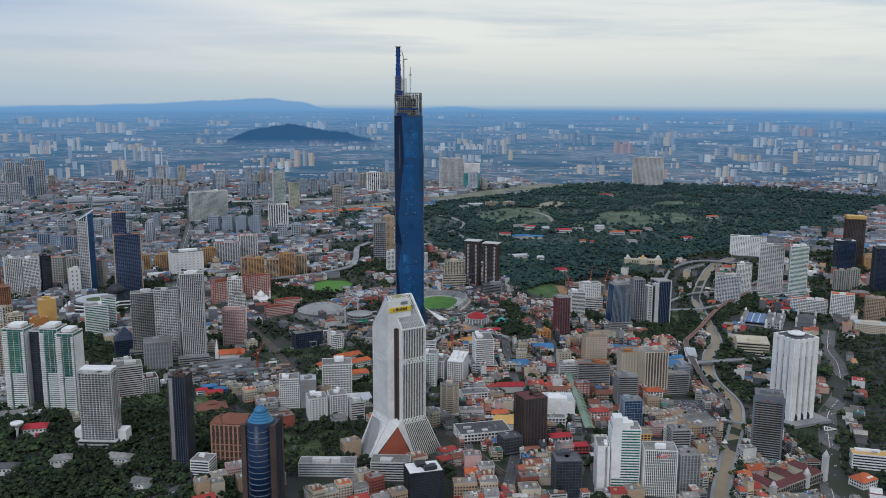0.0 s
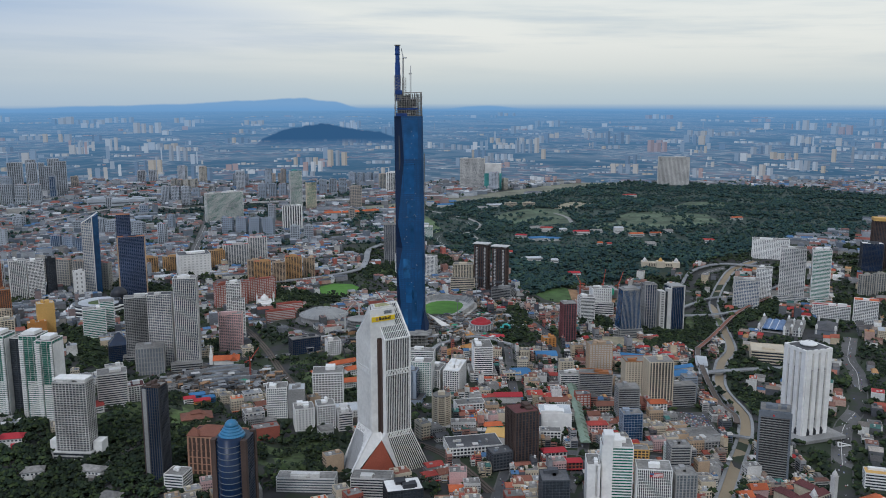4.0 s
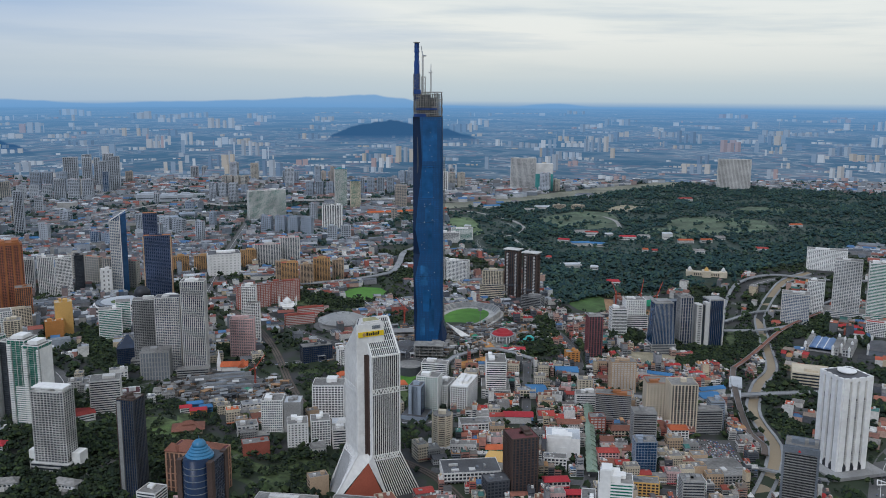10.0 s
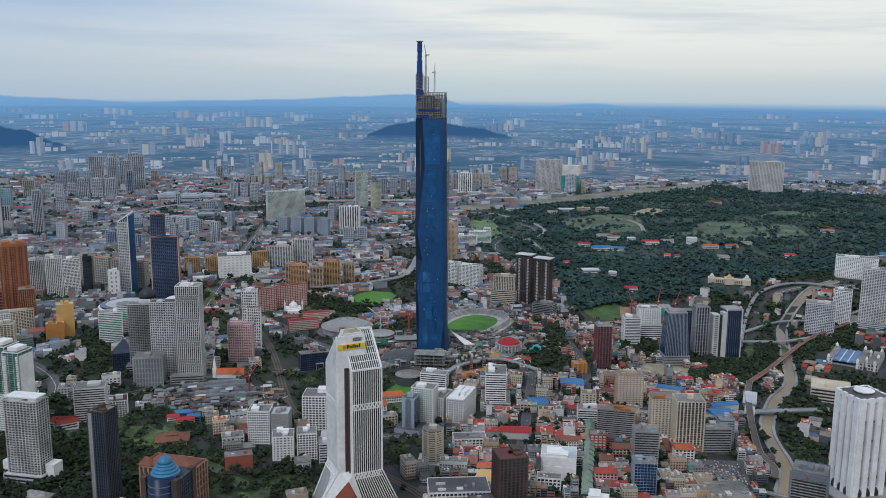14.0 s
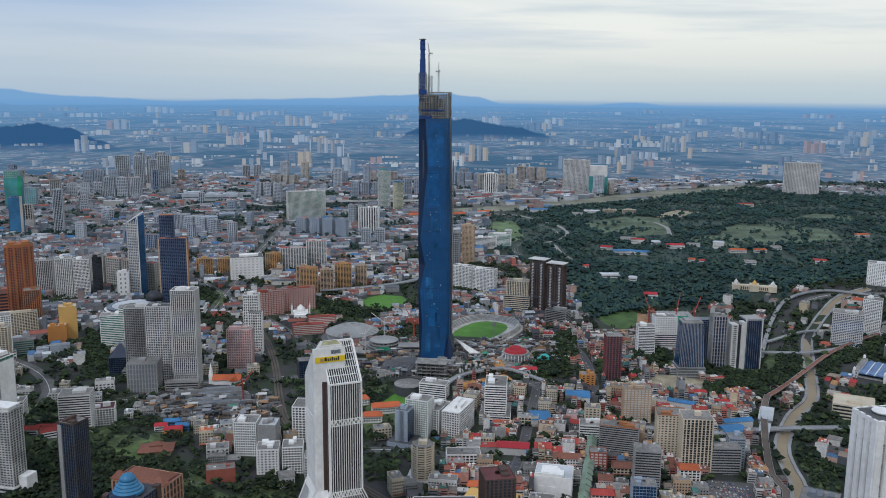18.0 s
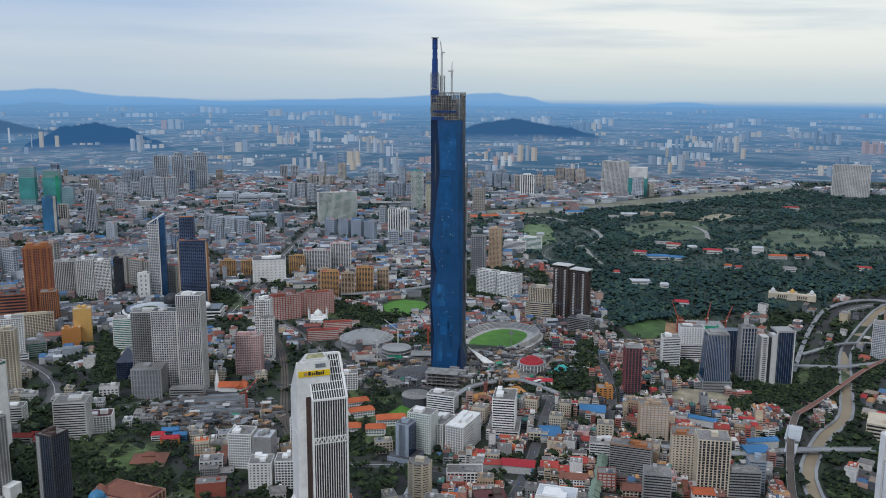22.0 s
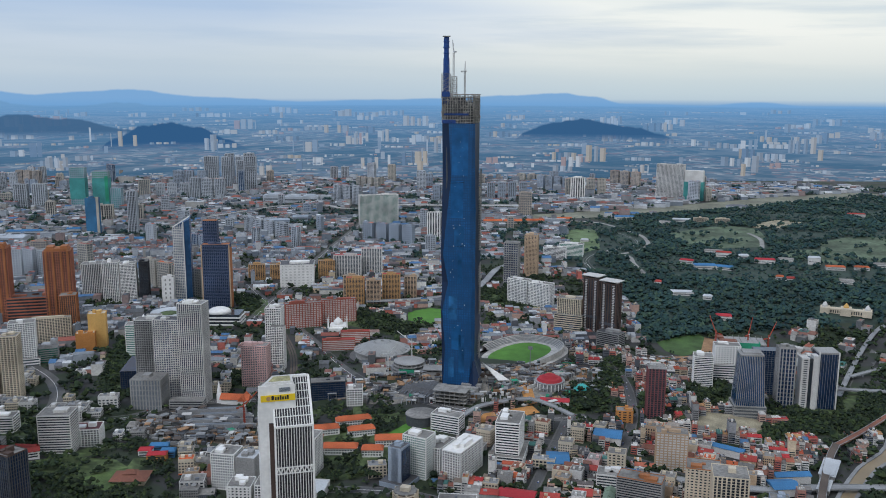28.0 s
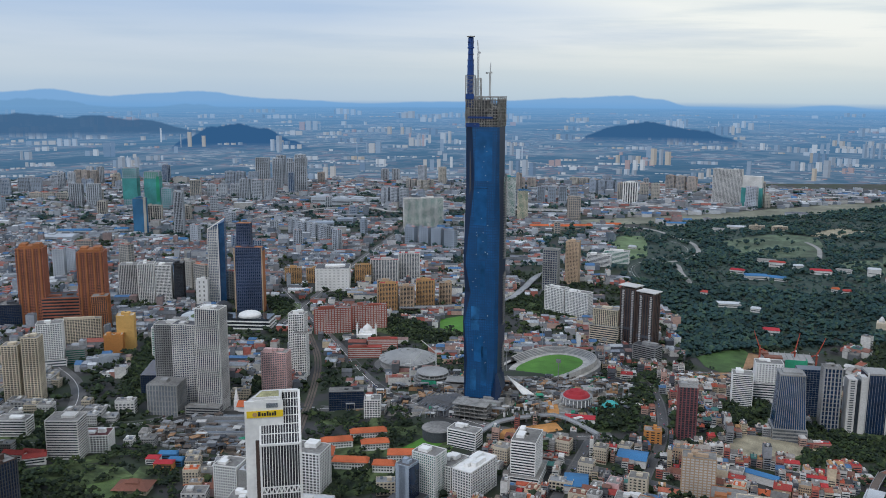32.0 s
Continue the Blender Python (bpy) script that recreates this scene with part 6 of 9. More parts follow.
g.box(40, -20, 0, 40, 26, 8).box(40, -20, 12, 44, 30, 1)
part("deck_frame", g, GREY, th)
part("netting", Geo().box(-10, -34, 4, 26, 0.8, 8), GREENNET, th, "green netting")
AVOID_DISC.append((-60, 1850, 56))
tower_crane(-75, 1880, gz(-75, 1880), 44, 34, 200, 40, CRANE_WHITE, "tower crane over the podium site", "podium cranes")
tower_crane(-20, 1900, gz(-20, 1900), 40, 36, 130, 30, CRANE_RED, "tower crane over the podium site", "podium cranes")
tower_crane(-100, 1820, gz(-100, 1820), 40, 30, 20, 48, CRANE_WHITE, "tower crane over the podium site", "podium cranes")

# red-roofed school court and market roofs
for rx, ry, rr, rw, rd in ((-117, 1570, 30, 46, 16), (-85, 1612, 30, 54, 15), (-60, 1580, 30, 40, 14), (-6, 1560, 20, 46, 20), (-68, 1515, 15, 50, 18), (-20, 1520, 15, 30, 16), (-110, 1530, 110, 30, 14)):
    th = thing("clay_roof_school", rx, ry, rr, "low white school range with orange-red clay roof", "school", "school ranges")
    part("wall_shell", Geo().box(0, 0, 0, rw, rd, 11), WHITE, th)
    g = Geo()
    for i in range(int(rw / 4)):
        for f in (3, 7):
            g.box(-rw / 2 + 2 + i * 4, -rd / 2 - 0.1, f, 2.4, 0.5, 1.8)
    part("window_band", g, GLASS, th)["kind"] = "stuff"
    part("roof", Geo().gable(0, 0, 11, rw + 2, rd + 3, 5.5, hip=5), TERRACOTTA, th, "orange-red clay roof")
    AVOID_DISC.append((rx, ry, rw * 0.45))
th = thing("covered_market_street", 322, 1440, 0, "green and pale translucent roof over a market street", "market roof", z=0)
th.matrix_world = Matrix()
for i in range(22):
    y = 1245 + i * 17
    x = 300 + (y - 1260) * 0.09 if y < 1450 else 318 + (y - 1450) * 0.03
    part("roof_bay", Geo().gable(x, y, gz(x, y) + 12, 15.5, 15, 4, rot=90), material("market_glazing", (0.20, 0.27, 0.20), rough=0.4, var=0.3) if i == 0 else bpy.data.materials["market_glazing"], th)
for sx, sy, sw, sd, sr, sm, sn, sl in ((205, 1440, 46, 24, 0, CRIMSON, "red_market_hall", "hall with bright red sheet roof"), (190, 1275, 64, 40, -18, YELLOW, "amber_roof_hall", "hall with amber-yellow sheet roof"),
                                      (555, 1640, 50, 16, 20, BLUEROOF, "blue_shed", "long shed with blue sheet roof"), (470, 1690, 52, 12, -20, BLUEROOF, "blue_shed", "long shed with blue sheet roof"),
                                      (300, 1665, 40, 34, 0, BLUEROOF, "blue_shed", "shed with blue sheet roof"), (240, 1560, 30, 40, 10, BLUEROOF, "blue_shed", "shed with blue sheet roof"),
                                      (540, 1600, 36, 30, 20, BLUEROOF, "blue_stall_roofs", "market stalls under blue sheets")):
    if sn:
        th = thing(sn, sx, sy, sr, sl, "hall", "")
        part("wall_shell", Geo().box(0, 0, 0, sw, sd, 11), OFFWHITE, th)
        part("roof", Geo().gable(0, 0, 11, sw + 2, sd + 2, 4), sm, th)
        AVOID_DISC.append((sx, sy, max(sw, sd) * 0.5))
th = thing("white_tent_roofs", 490, 1240, 0, "white peaked stall tents by the river", "tents", z=gz(490, 1240))
for i in range(5):
    part("tent", Geo().box(-24 + i * 11, (i % 2) * 9, 3, 9, 9, 5, top=0.1), WHITE, th)


def clutter(name, label, poly, n, seed, tall=5.0, net=0.05):
    """Stacked material, huts, slabs and half-built walls strewn over a building site."""
    r = random.Random(seed)
    bx, by = [q[0] for q in poly], [q[1] for q in poly]
    th = thing(name, 0, 0, 0, label, "building materials", kind="stuff")
    th.matrix_world = Matrix()
    for nm, mt, share in (("concrete_pieces", DECK, 0.34), ("dark_pieces", DARKGREY, 0.22), ("rusty_steel", RAILBED, 0.16), ("pale_sheets", OFFWHITE, 0.16), ("green_sheets", GREENNET, net), ("bare_soil", DIRT, 0.13)):
        g = Geo()
        k = 0
        while k < n * share:
            x, y = r.uniform(min(bx), max(bx)), r.uniform(min(by), max(by))
            if not inside(x, y, poly):
                continue
            k += 1
            z = gz(x, y)
            a = r.choice((10, 25, 100, 60)) + r.uniform(-8, 8)
            kind = r.random()
            if kind < 0.45:
                g.box(x, y, z, r.uniform(3, 11), r.uniform(2, 6), r.uniform(0.8, tall), a)
            elif kind < 0.75:
                g.box(x, y, z, r.uniform(8, 26), r.uniform(0.5, 1.4), r.uniform(1, tall), a)
            else:
                w, d, h = r.uniform(8, 16), r.uniform(6, 12), r.uniform(3, tall * 1.6)
                g.box(x, y, z + h, w, d, 0.5, a)
                for q in (-0.45, 0.45):
                    for e in (-0.45, 0.45):
                        c, s_ = math.cos(radians(a)), math.sin(radians(a))
                        g.box(x + w * q * c - d * e * s_, y + w * q * s_ + d * e * c, z, 0.7, 0.7, h)
        part(nm, g, mt, th)["kind"] = "stuff"


clutter("tower_site_materials", "scattered building materials, huts and half-built frames round the tall tower", [(-165, 1702), (-60, 1692), (60, 1712), (230, 1762), (298, 1898), (250, 2005), (200, 1980), (130, 1905), (60, 1870), (-30, 1920), (-110, 1900)], 620, 61, 7, 0.03)
clutter("excavation_materials", "retaining walls, slabs and stacked materials in the excavated yard", [(-410, 1515), (-392, 1588), (-323, 1618), (-226, 1618), (-174, 1557), (-188, 1500), (-236, 1446), (-338, 1460)], 420, 62, 6, 0.005)
clutter("stadium_verge_materials", "pale rubble and slabs beside the stadium", clutter_yards[0], 260, 63, 3)
clutter("earth_yard_materials", "machines and stacked formwork on a bare earth yard", clutter_yards[1], 110, 64, 3)


# heritage range with clock tower, and villas on the wooded slope
th = thing("heritage_range", 552, 1096, 30, "long cream colonial range with arcades, maroon roofs and a clock tower", "government building", z=gz(552, 1096))
for px, py, pw, pd, ph in ((0, 0, 104, 14, 14), (-40, 22, 13, 32, 13), (4, 22, 13, 32, 13), (46, 22, 13, 32, 13)):
    part("wing_wall", Geo().box(px, py, -2, pw, pd, ph + 2), CREAM, th)
    g = Geo()
    if pw > pd:
        g.gable(px, py, ph, pw + 2, pd + 2, 6, hip=6)
    else:
        g.gable(px, py, ph, pd + 2, pw + 2, 6, rot=90, hip=6)
    part("wing_roof", g, MAROONROOF, th, "maroon tiled roof")
for i in range(22):
    for f in (1, 7):
        part("arcade_arch", Geo().box(-52 + i * 5, -8.2, f, 2.6, 0.8, 3.6).lathe([(1.3, f + 3.6), (0.9, f + 4.4), (0.1, f + 4.8)], 8, -52 + i * 5, -8), DARKGREY, th)
for px, pz in ((62, 34), (-54, 18), (20, 18)):
    part("turret", Geo().box(px, -6, -2, 7, 7, pz + 2).box(px, -6, pz, 8, 8, 1.2).lathe([(3.6, pz + 1), (3.8, pz + 3), (2.6, pz + 6), (0.3, pz + 9), (0.1, pz + 11)], 12, px, -6), OFFWHITE, th, "pale turret with a small dome")
AVOID_DISC.extend([(515, 1075, 34), (552, 1100, 34), (595, 1122, 34)])
th = tower("amber_roof_office", "long white office with an amber-yellow roof", 716, 1182, -18, 64, 22, gz(716, 1182) + 24, "band", WHITE, GLASS, roof=YELLOW, fh=4)
th = tower("orange_roof_villa_block", "white colonial block with an orange hipped roof", 664, 1118, 25, 30, 24, gz(664, 1118) + 12, "grid", WHITE, GLASS, roof=TERRACOTTA)
part("hipped_roof", Geo().gable(0, 0, 14, 32, 26, 6, hip=9), TERRACOTTA, th)
for vx, vy, vw, vd, vh, vr, vm, vl in ((-499, 1188, 30, 18, 11, 10, CRIMSON, "villa with bright red roof among hillside trees"), (-322, 1058, 24, 18, 10, -20, ROOFGREY, "white villa with grey roof among hillside trees"),
                                       (-436, 1107, 26, 16, 8, 15, ROOFGREY, "grey-roofed house among hillside trees"), (-496, 1085, 28, 16, 8, 5, ROOFDARK, "dark-roofed house among hillside trees"), (-365, 1118, 34, 16, 9, -14, ROOFGREY, "grey annex below the apartment tower")):
    th = thing("hillside_villa", vx, vy, vr, vl, "house", "hillside villas")
    part("wall_shell", Geo().box(0, 0, -4, vw, vd, vh + 4), WHITE, th)
    for i in range(int(vw / 5)):
        part("window", Geo().box(-vw / 2 + 3 + i * 5, -vd / 2 - 0.05, vh - 4, 2.4, 0.4, 2), GLASS, th)
    part("roof", Geo().gable(0, 0, vh, vw + 3, vd + 3, 5, hip=7), vm, th)
    part("porch", Geo().box(vw * 0.2, -vd / 2 - 3, -2, 8, 6, 5).gable(vw * 0.2, -vd / 2 - 3, 3, 9, 7, 2), vm, th)
    AVOID_DISC.append((vx, vy, vw * 0.55))
    AVOID_DISC.append((vx + 3, vy - 14, 14))
th = thing("mushroom_water_tower", -517, 1171, 0, "white mushroom-shaped water tower", "water tower", z=gz(-517, 1171))
part("stem", Geo().lathe([(2.4, -1), (1.8, 14), (3, 18)], 14), OFFWHITE, th, flat=False)
part("tank", Geo().lathe([(3, 18), (8.5, 23), (8.5, 25), (1, 26.6)], 18), WHITE, th)
AVOID_DISC.append((-517, 1165, 14))

# left quarter
for ox, oy, ot in ((-1060, 1962, 194), (-915, 1985, 192)):
    th = tower("serviced_tower", "tall red-brown granite tower with stepped orange crown", ox, oy, 30, 56, 42, ot - 8, "grid", RUST, BROWN, fh=3.5, bay=4.2, group="red granite towers", roof=ORANGE)
    zl = ot - 8 - th.location.z
    part("crown", Geo().box(0, 0, zl, 44, 34, 6).box(-14, 0, zl + 6, 14, 26, 4).box(14, 0, zl + 6, 14, 26, 4), ORANGE, th, "orange stepped crown")
    for s in (-22, -8, 8, 22):
        part("rib", Geo().box(s, -21.2, 0, 3.4, 2.0, zl + 2), ORANGE, th)
tower("shopping_podium", "dark red shopping podium between two towers", -1000, 2005, 30, 110, 60, 74, "band", RUST, GLASS, roof=ROOFDARK, fh=7, group="")
tower("tower_annex", "orange-brown stepped annex of a tower", -872, 1955, 30, 34, 34, 95, "fin", ORANGE, GLASS, fh=4)
tower("white_hotel", "white hotel block with rows of square windows", -805, 1740, 35, 46, 30, 95, "grid", WHITE, GLASSGREY, podium=(56, 40, 16))
tower("cream_slab_flats", "long beige slab of flats with open galleries", -868, 1880, 33, 92, 16, 62, "grid", CREAM, GLASS, fh=3.2, bay=5)
tower("yellow_office", "pale amber-yellow painted office block", -745, 1880, 30, 34, 26, 82, "flat", YELLOW, YELLOW, bay=9, fh=9, roof=CREAM)
tower("orange_annex", "low orange painted annex with plain walls", -752, 1850, 30, 36, 20, 48, "flat", ORANGEPAINT, ORANGEPAINT, bay=10, fh=9, roof=CREAM)
tower("teal_office", "low teal glass office with dark roof", -775, 1770, 35, 36, 26, 40, "band", GREY, GLASSGREEN, fh=4)
for cx, cy, ct in ((-712, 1560, 112), (-680, 1572, 125)):
    tower("cream_apartment_tower", "cream apartment tower with stacked balconies and dark slots", cx, cy, 25, 27, 26, ct, "balcony", CREAM, GLASS, fh=3.2, bay=5, group="cream apartment towers")
tower("teal_banded_office", "white office with teal glass floor bands", -634, 1858, 22, 46, 28, gz(-634, 1858) + 62, "band", WHITE, GLASSGREEN, fh=3.6, steps=((26, 14, 30, 26, gz(-634, 1858) + 74),))
tower("dark_glass_block", "dark blue glass office block", -1100, 1935, 30, 50, 40, 62, "curtain", DARKGREY, GLASSNAVY)
tower("rounded_office", "pale office with vertical fins", -1030, 2245, 25, 50, 36, 99, "fin", OFFWHITE, GLASS, fh=4)
tower("white_panel_tower", "white office tower with narrow window slots", -955, 2215, 28, 38, 36, 112, "fin", WHITE, GLASSGREY, group="office trio")
tower("white_grid_tower", "white gridded office tower", -918, 2232, 28, 38, 34, 108, "grid", WHITE, GLASS, bay=3, group="office trio")
tower("dark_slab_tower", "narrow dark glass office slab", -886, 2250, 28, 22, 36, 112, "curtain", BLACKISH, GLASS, group="office trio")
tower("brown_blue_tower", "dark blue and brown residential slab with panel grid", -672, 2230, 18, 66, 28, 168, "grid", SLATEBLUE, GLASSNAVY, fh=3.5, bay=4.6, steps=((-16, 22, 34, 20, 222),), roof=ORANGE)
th = bpy.data.objects["brown_blue_tower"]
part("tan_edge", Geo().box(32.4, -13.4, 0, 3, 2.4, 168 - th.location.z).box(-32.4, -13.4, 0, 3, 2.4, 168 - th.location.z), TAN, th, "tan corner edge")
part("orange_flank", Geo().box(33.4, 0, 0, 1.2, 26, 160 - th.location.z), ORANGE, th, "orange-brown flank")
tower("apartment_slab", "grey apartment slab with fine balcony grid", -480, 1672, 15, 46, 24, 142, "balcony", GREY, GLASS, fh=3.1, bay=3.8, group="grey apartment group", plant=OFFWHITE, podium=(60, 40, 18))
tower("apartment_slab", "grey apartment slab with fine balcony grid", -430, 1652, 10, 44, 26, 152, "balcony", OFFWHITE, GLASSNAVY, fh=3.1, bay=3.8, group="grey apartment group", plant=OFFWHITE, roof=ROOFDARK)
tower("apartment_tower", "tall grey apartment tower with white edges", -380, 1648, 8, 42, 30, 184, "fin", OFFWHITE, GLASSNAVY, fh=3.1, bay=3.4, group="grey apartment group", plant=WHITE)
tower("plain_grey_office", "plain grey concrete block with blank side walls", -438, 1602, 14, 50, 40, 66, "fin", GREY, MIDGREY, fh=8, bay=5, roof=ROOFGREY)
tower("car_park_block", "long dark car park block with open decks", -375, 1612, 15, 56, 18, 30, "band", GREY, GLASS)
tower("pink_apartment_block", "faded pink apartment block with pale balconies", -322, 1750, 8, 46, 24, 88, "balcony", PINK, GLASSGREY, fh=3.1)
tower("slim_white_tower", "slim white apartment tower", -338, 1858, 10, 30, 24, 128, "balcony", WHITE, GLASS, fh=3.2, steps=((10, -16, 26, 18, 96),))
tower("blank_white_block", "big white exhibition block with blank walls", -590, 2500, 22, 88, 66, 76, "flat", WHITE, OFFWHITE, fh=7, bay=11, roof=ROOFDARK)
for bx, by, bt in ((-720, 2520, 72), (-668, 2545, 70), (-545, 2590, 80)):
    tower("ochre_flats", "ochre low flats with rows of small windows", bx, by, 22, 44, 16, bt - 12, "grid", OCHRE, GLASS, fh=3.1, bay=6, group="ochre flats")
tower("striped_hostel", "white hostel block with pink top and vertical stripes", -495, 2620, 18, 76, 18, 80, "fin", OFFWHITE, GLASSGREY, roof=CRIMSON, bay=7, group="striped hostels")
tower("striped_hostel", "white hostel block with pink top and vertical stripes", -440, 2665, 18, 58, 18, 94, "fin", OFFWHITE, GLASSGREY, roof=CRIMSON, bay=7, group="striped hostels")
for bx, by, bt, bw in ((-368, 2352, 80, 44), (-326, 2366, 74, 34), (-292, 2400, 84, 44), (-255, 2440, 72, 30), (-400, 2400, 74, 34)):
    tower("brown_flats", "ochre-brown flats with dark stair slots", bx, by, 15, bw, 18, bt, "grid", OCHRE if bw > 40 else TAN, GLASS, fh=3.1, bay=7, group="brown flats", roof=REDROOF if bw > 40 else ROOFGREY)
tower("red_flats", "long red-brown flats with white frames", -405, 2130, 32, 80, 16, 67, "grid", REDBRICK, OFFWHITE, fh=4, bay=6, group="red flats")
tower("red_flats", "long red-brown flats with white frames", -346, 2190, 32, 78, 16, 66, "grid", REDBRICK, OFFWHITE, fh=4, bay=6, group="red flats")
tower("small_sign_block", "white block with a round black mark on a sign board", -812, 2238, 25, 28, 22, 78, "flat", WHITE, GREY, fh=10, bay=14)
tower("maroon_school", "low maroon school range with pale bands", -262, 1985, 22, 66, 14, 36, "band", REDBRICK, OFFWHITE, roof=REDROOF)
tower("maroon_school", "low maroon school range with pale bands", -250, 2045, 22, 60, 14, 38, "band", REDBRICK, OFFWHITE, roof=REDROOF)
# front left
for tx, ty, tw, tt, wm, gm, lb in ((-560, 1300, 34, 174, SHADEDWHITE, GLASSGREEN, "pale condominium tower with green glass bays"), (-531, 1308, 18, 168, DARKGREY, GLASS, "narrow dark condominium core tower"),
                                   (-505, 1290, 28, 176, SHADEDWHITE, GLASSGREEN, "white condominium tower with green glass bays"), (-477, 1278, 25, 172, SHADEDWHITE, GLASSGREEN, "pale condominium tower with green glass bays")):
    th = tower("condominium_tower", lb, tx, ty, -8, tw, 30, tt, "curtain", wm, gm, fh=3.2, bay=7, group="green glass condominiums", plant=WHITE)
    if wm is not DARKGREY:
        for bx, bw in ((-tw * 0.36, tw * 0.24), (tw * 0.44, tw * 0.12)):
            hc = tt - th.location.z
            for i in range(int((hc - 2) / 3.2)):
                part("balcony", Geo().box(bx, -15.6, i * 3.2 + 0.6, bw, 2.4, 1.9), WHITE, th, "white balcony front")
        for i in range(int(hc * 0.5 / 3.2)):
            part("balcony_band", Geo().box(tw * 0.1, -15.3, i * 3.2 + 0.6, tw * 0.5, 1.6, 1.5), WHITE, th, "white balcony band")
        part("top_plate", Geo().box(0, 0, hc + 1.4, tw * 0.6, 20, 5), WHITE, th, "white roof plate")
        part("flank_wall", Geo().box(tw / 2 + 0.3, 0, 0, 1.2, 26, hc - 4), WHITE, th)
tower("white_apartment_tower", "white apartment tower with stacked balconies and flat roof terrace", -402, 1168, -6, 46, 24, 145, "balcony", SHADEDWHITE, GLASS, fh=3.2, bay=4.2, podium=(54, 34, 10), roof=OFFWHITE)
th = bpy.data.objects["white_apartment_tower"]
hc = 145 - th.location.z
part("roof_pavilion", Geo().box(0, 0, hc + 4, 44, 20, 1.6).box(-14, 0, hc, 10, 14, 4).box(14, 0, hc, 10, 14, 4), WHITE, th, "white open roof pavilion")
for s in (-1, 1):
    part("lower_wing", Geo().box(s * 30, 4, 0, 12, 18, 22), WHITE, th)
th = tower("dark_slim_tower", "slim charcoal tower with a brown side", -282, 1128, -12, 23, 24, 152, "fin", DARKGREY, GLASSNAVY, fh=4, bay=3, plant=BROWN)
hc = 152 - th.location.z
part("brown_flank", Geo().box(-12.4, 0, 0, 2.4, 22, hc - 6), BROWN, th, "brown blank flank wall")
part("grey_edge", Geo().box(-8, -12.4, 0, 5, 1.2, hc - 2), GREY, th)
tower("low_white_office", "low white office with ribbon windows", -250, 1100, -12, 26, 26, 46, "band", WHITE, GLASS)
tower("ribbed_office", "low white office with long ribbon windows", -88, 1112, -4, 76, 22, 33, "band", OFFWHITE, GLASSGREY, fh=3.4)
tower("banded_office", "grey office with strong white floor bands", -3, 1098, -6, 52, 26, 39, "band", OFFWHITE, GLASS, fh=3.4)
tower("dark_drum_office", "dark office with rounded white roof edge", 38, 1036, 12, 44, 34, 54, "curtain", BLACKISH, GLASS, roof=WHITE)
tower("flat_white_hall", "flat-roofed white hall by the railway", -58, 1385, 10, 46, 40, 24, "flat", OFFWHITE, GLASS, roof=ROOFLIGHT)
tower("chequer_window_office", "white office with black square windows", -95, 1442, 4, 50, 38, 68, "grid", WHITE, BLACKISH, bay=5, fh=3.8)
tower("white_ribbed_office", "white office with fine vertical ribs", -168, 1372, 6, 32, 30, 66, "grid", WHITE, GLASSGREY, bay=3)
tower("grey_side_office", "plain pale grey office block", -138, 1376, 6, 26, 30, 62, "flat", GREY, GREY, fh=8, bay=10, roof=ROOFLIGHT)
tower("coloured_flank_block", "white block with red and yellow painted flank", -120, 1322, 14, 30, 30, 50, "flat", WHITE, GLASS, bay=5)
tower("white_stair_block", "white flats with recessed windows", -88, 1330, 14, 28, 28, 52, "grid", WHITE, GLASS)
tower("white_low_flats", "pale low block of flats", -58, 1322, 14, 22, 26, 42, "band", OFFWHITE, GLASS)
tower("pale_hillside_block", "tall pale stepped block beside trees", -425, 1370, 20, 44, 34, 92, "band", OFFWHITE, GLASS, fh=3.4)
tower("low_white_house_block", "low white block with flat roof", -560, 1410, 20, 46, 26, 58, "band", WHITE, GLASS)
tower("dark_curved_office", "dark blue curved office near the railway", -171, 1715, 25, 58, 26, 48, "curtain", DARKGREY, GLASSNAVY)
tower("small_white_house_block", "small white office with dark windows", -113, 1690, 20, 26, 24, 50, "grid", WHITE, GLASS)
# centre and old town
tower("white_slab_office", "white slab office with ribbon windows on one face", 170, 1568, 2, 34, 50, 74, "band", WHITE, GLASS, fh=3.6, podium=(48, 66, 14))
tower("white_long_office", "white slab with sloping pale roof", 118, 1500, -14, 28, 66, 56, "grid", WHITE, GLASS, roof=WHITE, bay=4)
tower("white_stepped_flats", "white stepped flats with balconies", 84, 1505, -14, 26, 44, 52, "grid", WHITE, GLASS, bay=4)
th = tower("pale_blue_block", "blank grey-blue slab office with a navy glass side", 44, 1448, -12, 20, 24, 66, "flat", FARGREY, FARGREY, bay=20, fh=14, roof=ROOFDARK, podium=(40, 38, 8))
part("navy_side", Geo().box(10.4, 0, 9, 0.8, 22, 66 - th.location.z - 11), GLASSNAVY, th, "navy glass side")
tower("white_green_block", "pale office with fine greenish window grid", 62, 1480, -12, 36, 28, 72, "grid", WHITE, GLASSGREEN, bay=3, fh=3.2)
th = thing("round_dark_hall", 15, 1642, 0, "dark round hall under a pale grey flat roof", "hall", z=gz(15, 1642))
part("drum_wall", Geo().lathe([(23, -2), (23, 13), (24.4, 13.4), (24.4, 14.4)], 32), DARKGREY, th)
part("roof", Geo().lathe([(24, 14.4), (23.4, 15.4), (8, 16.6), (0.4, 17)], 32), ROOFGREY, th, "pale grey roof disc")
AVOID_DISC.append((15, 1642, 30))
tower("white_row_office", "low white office row with ribbon windows", 62, 1628, -8, 46, 24, 46, "band", WHITE, GLASS, fh=3.4)
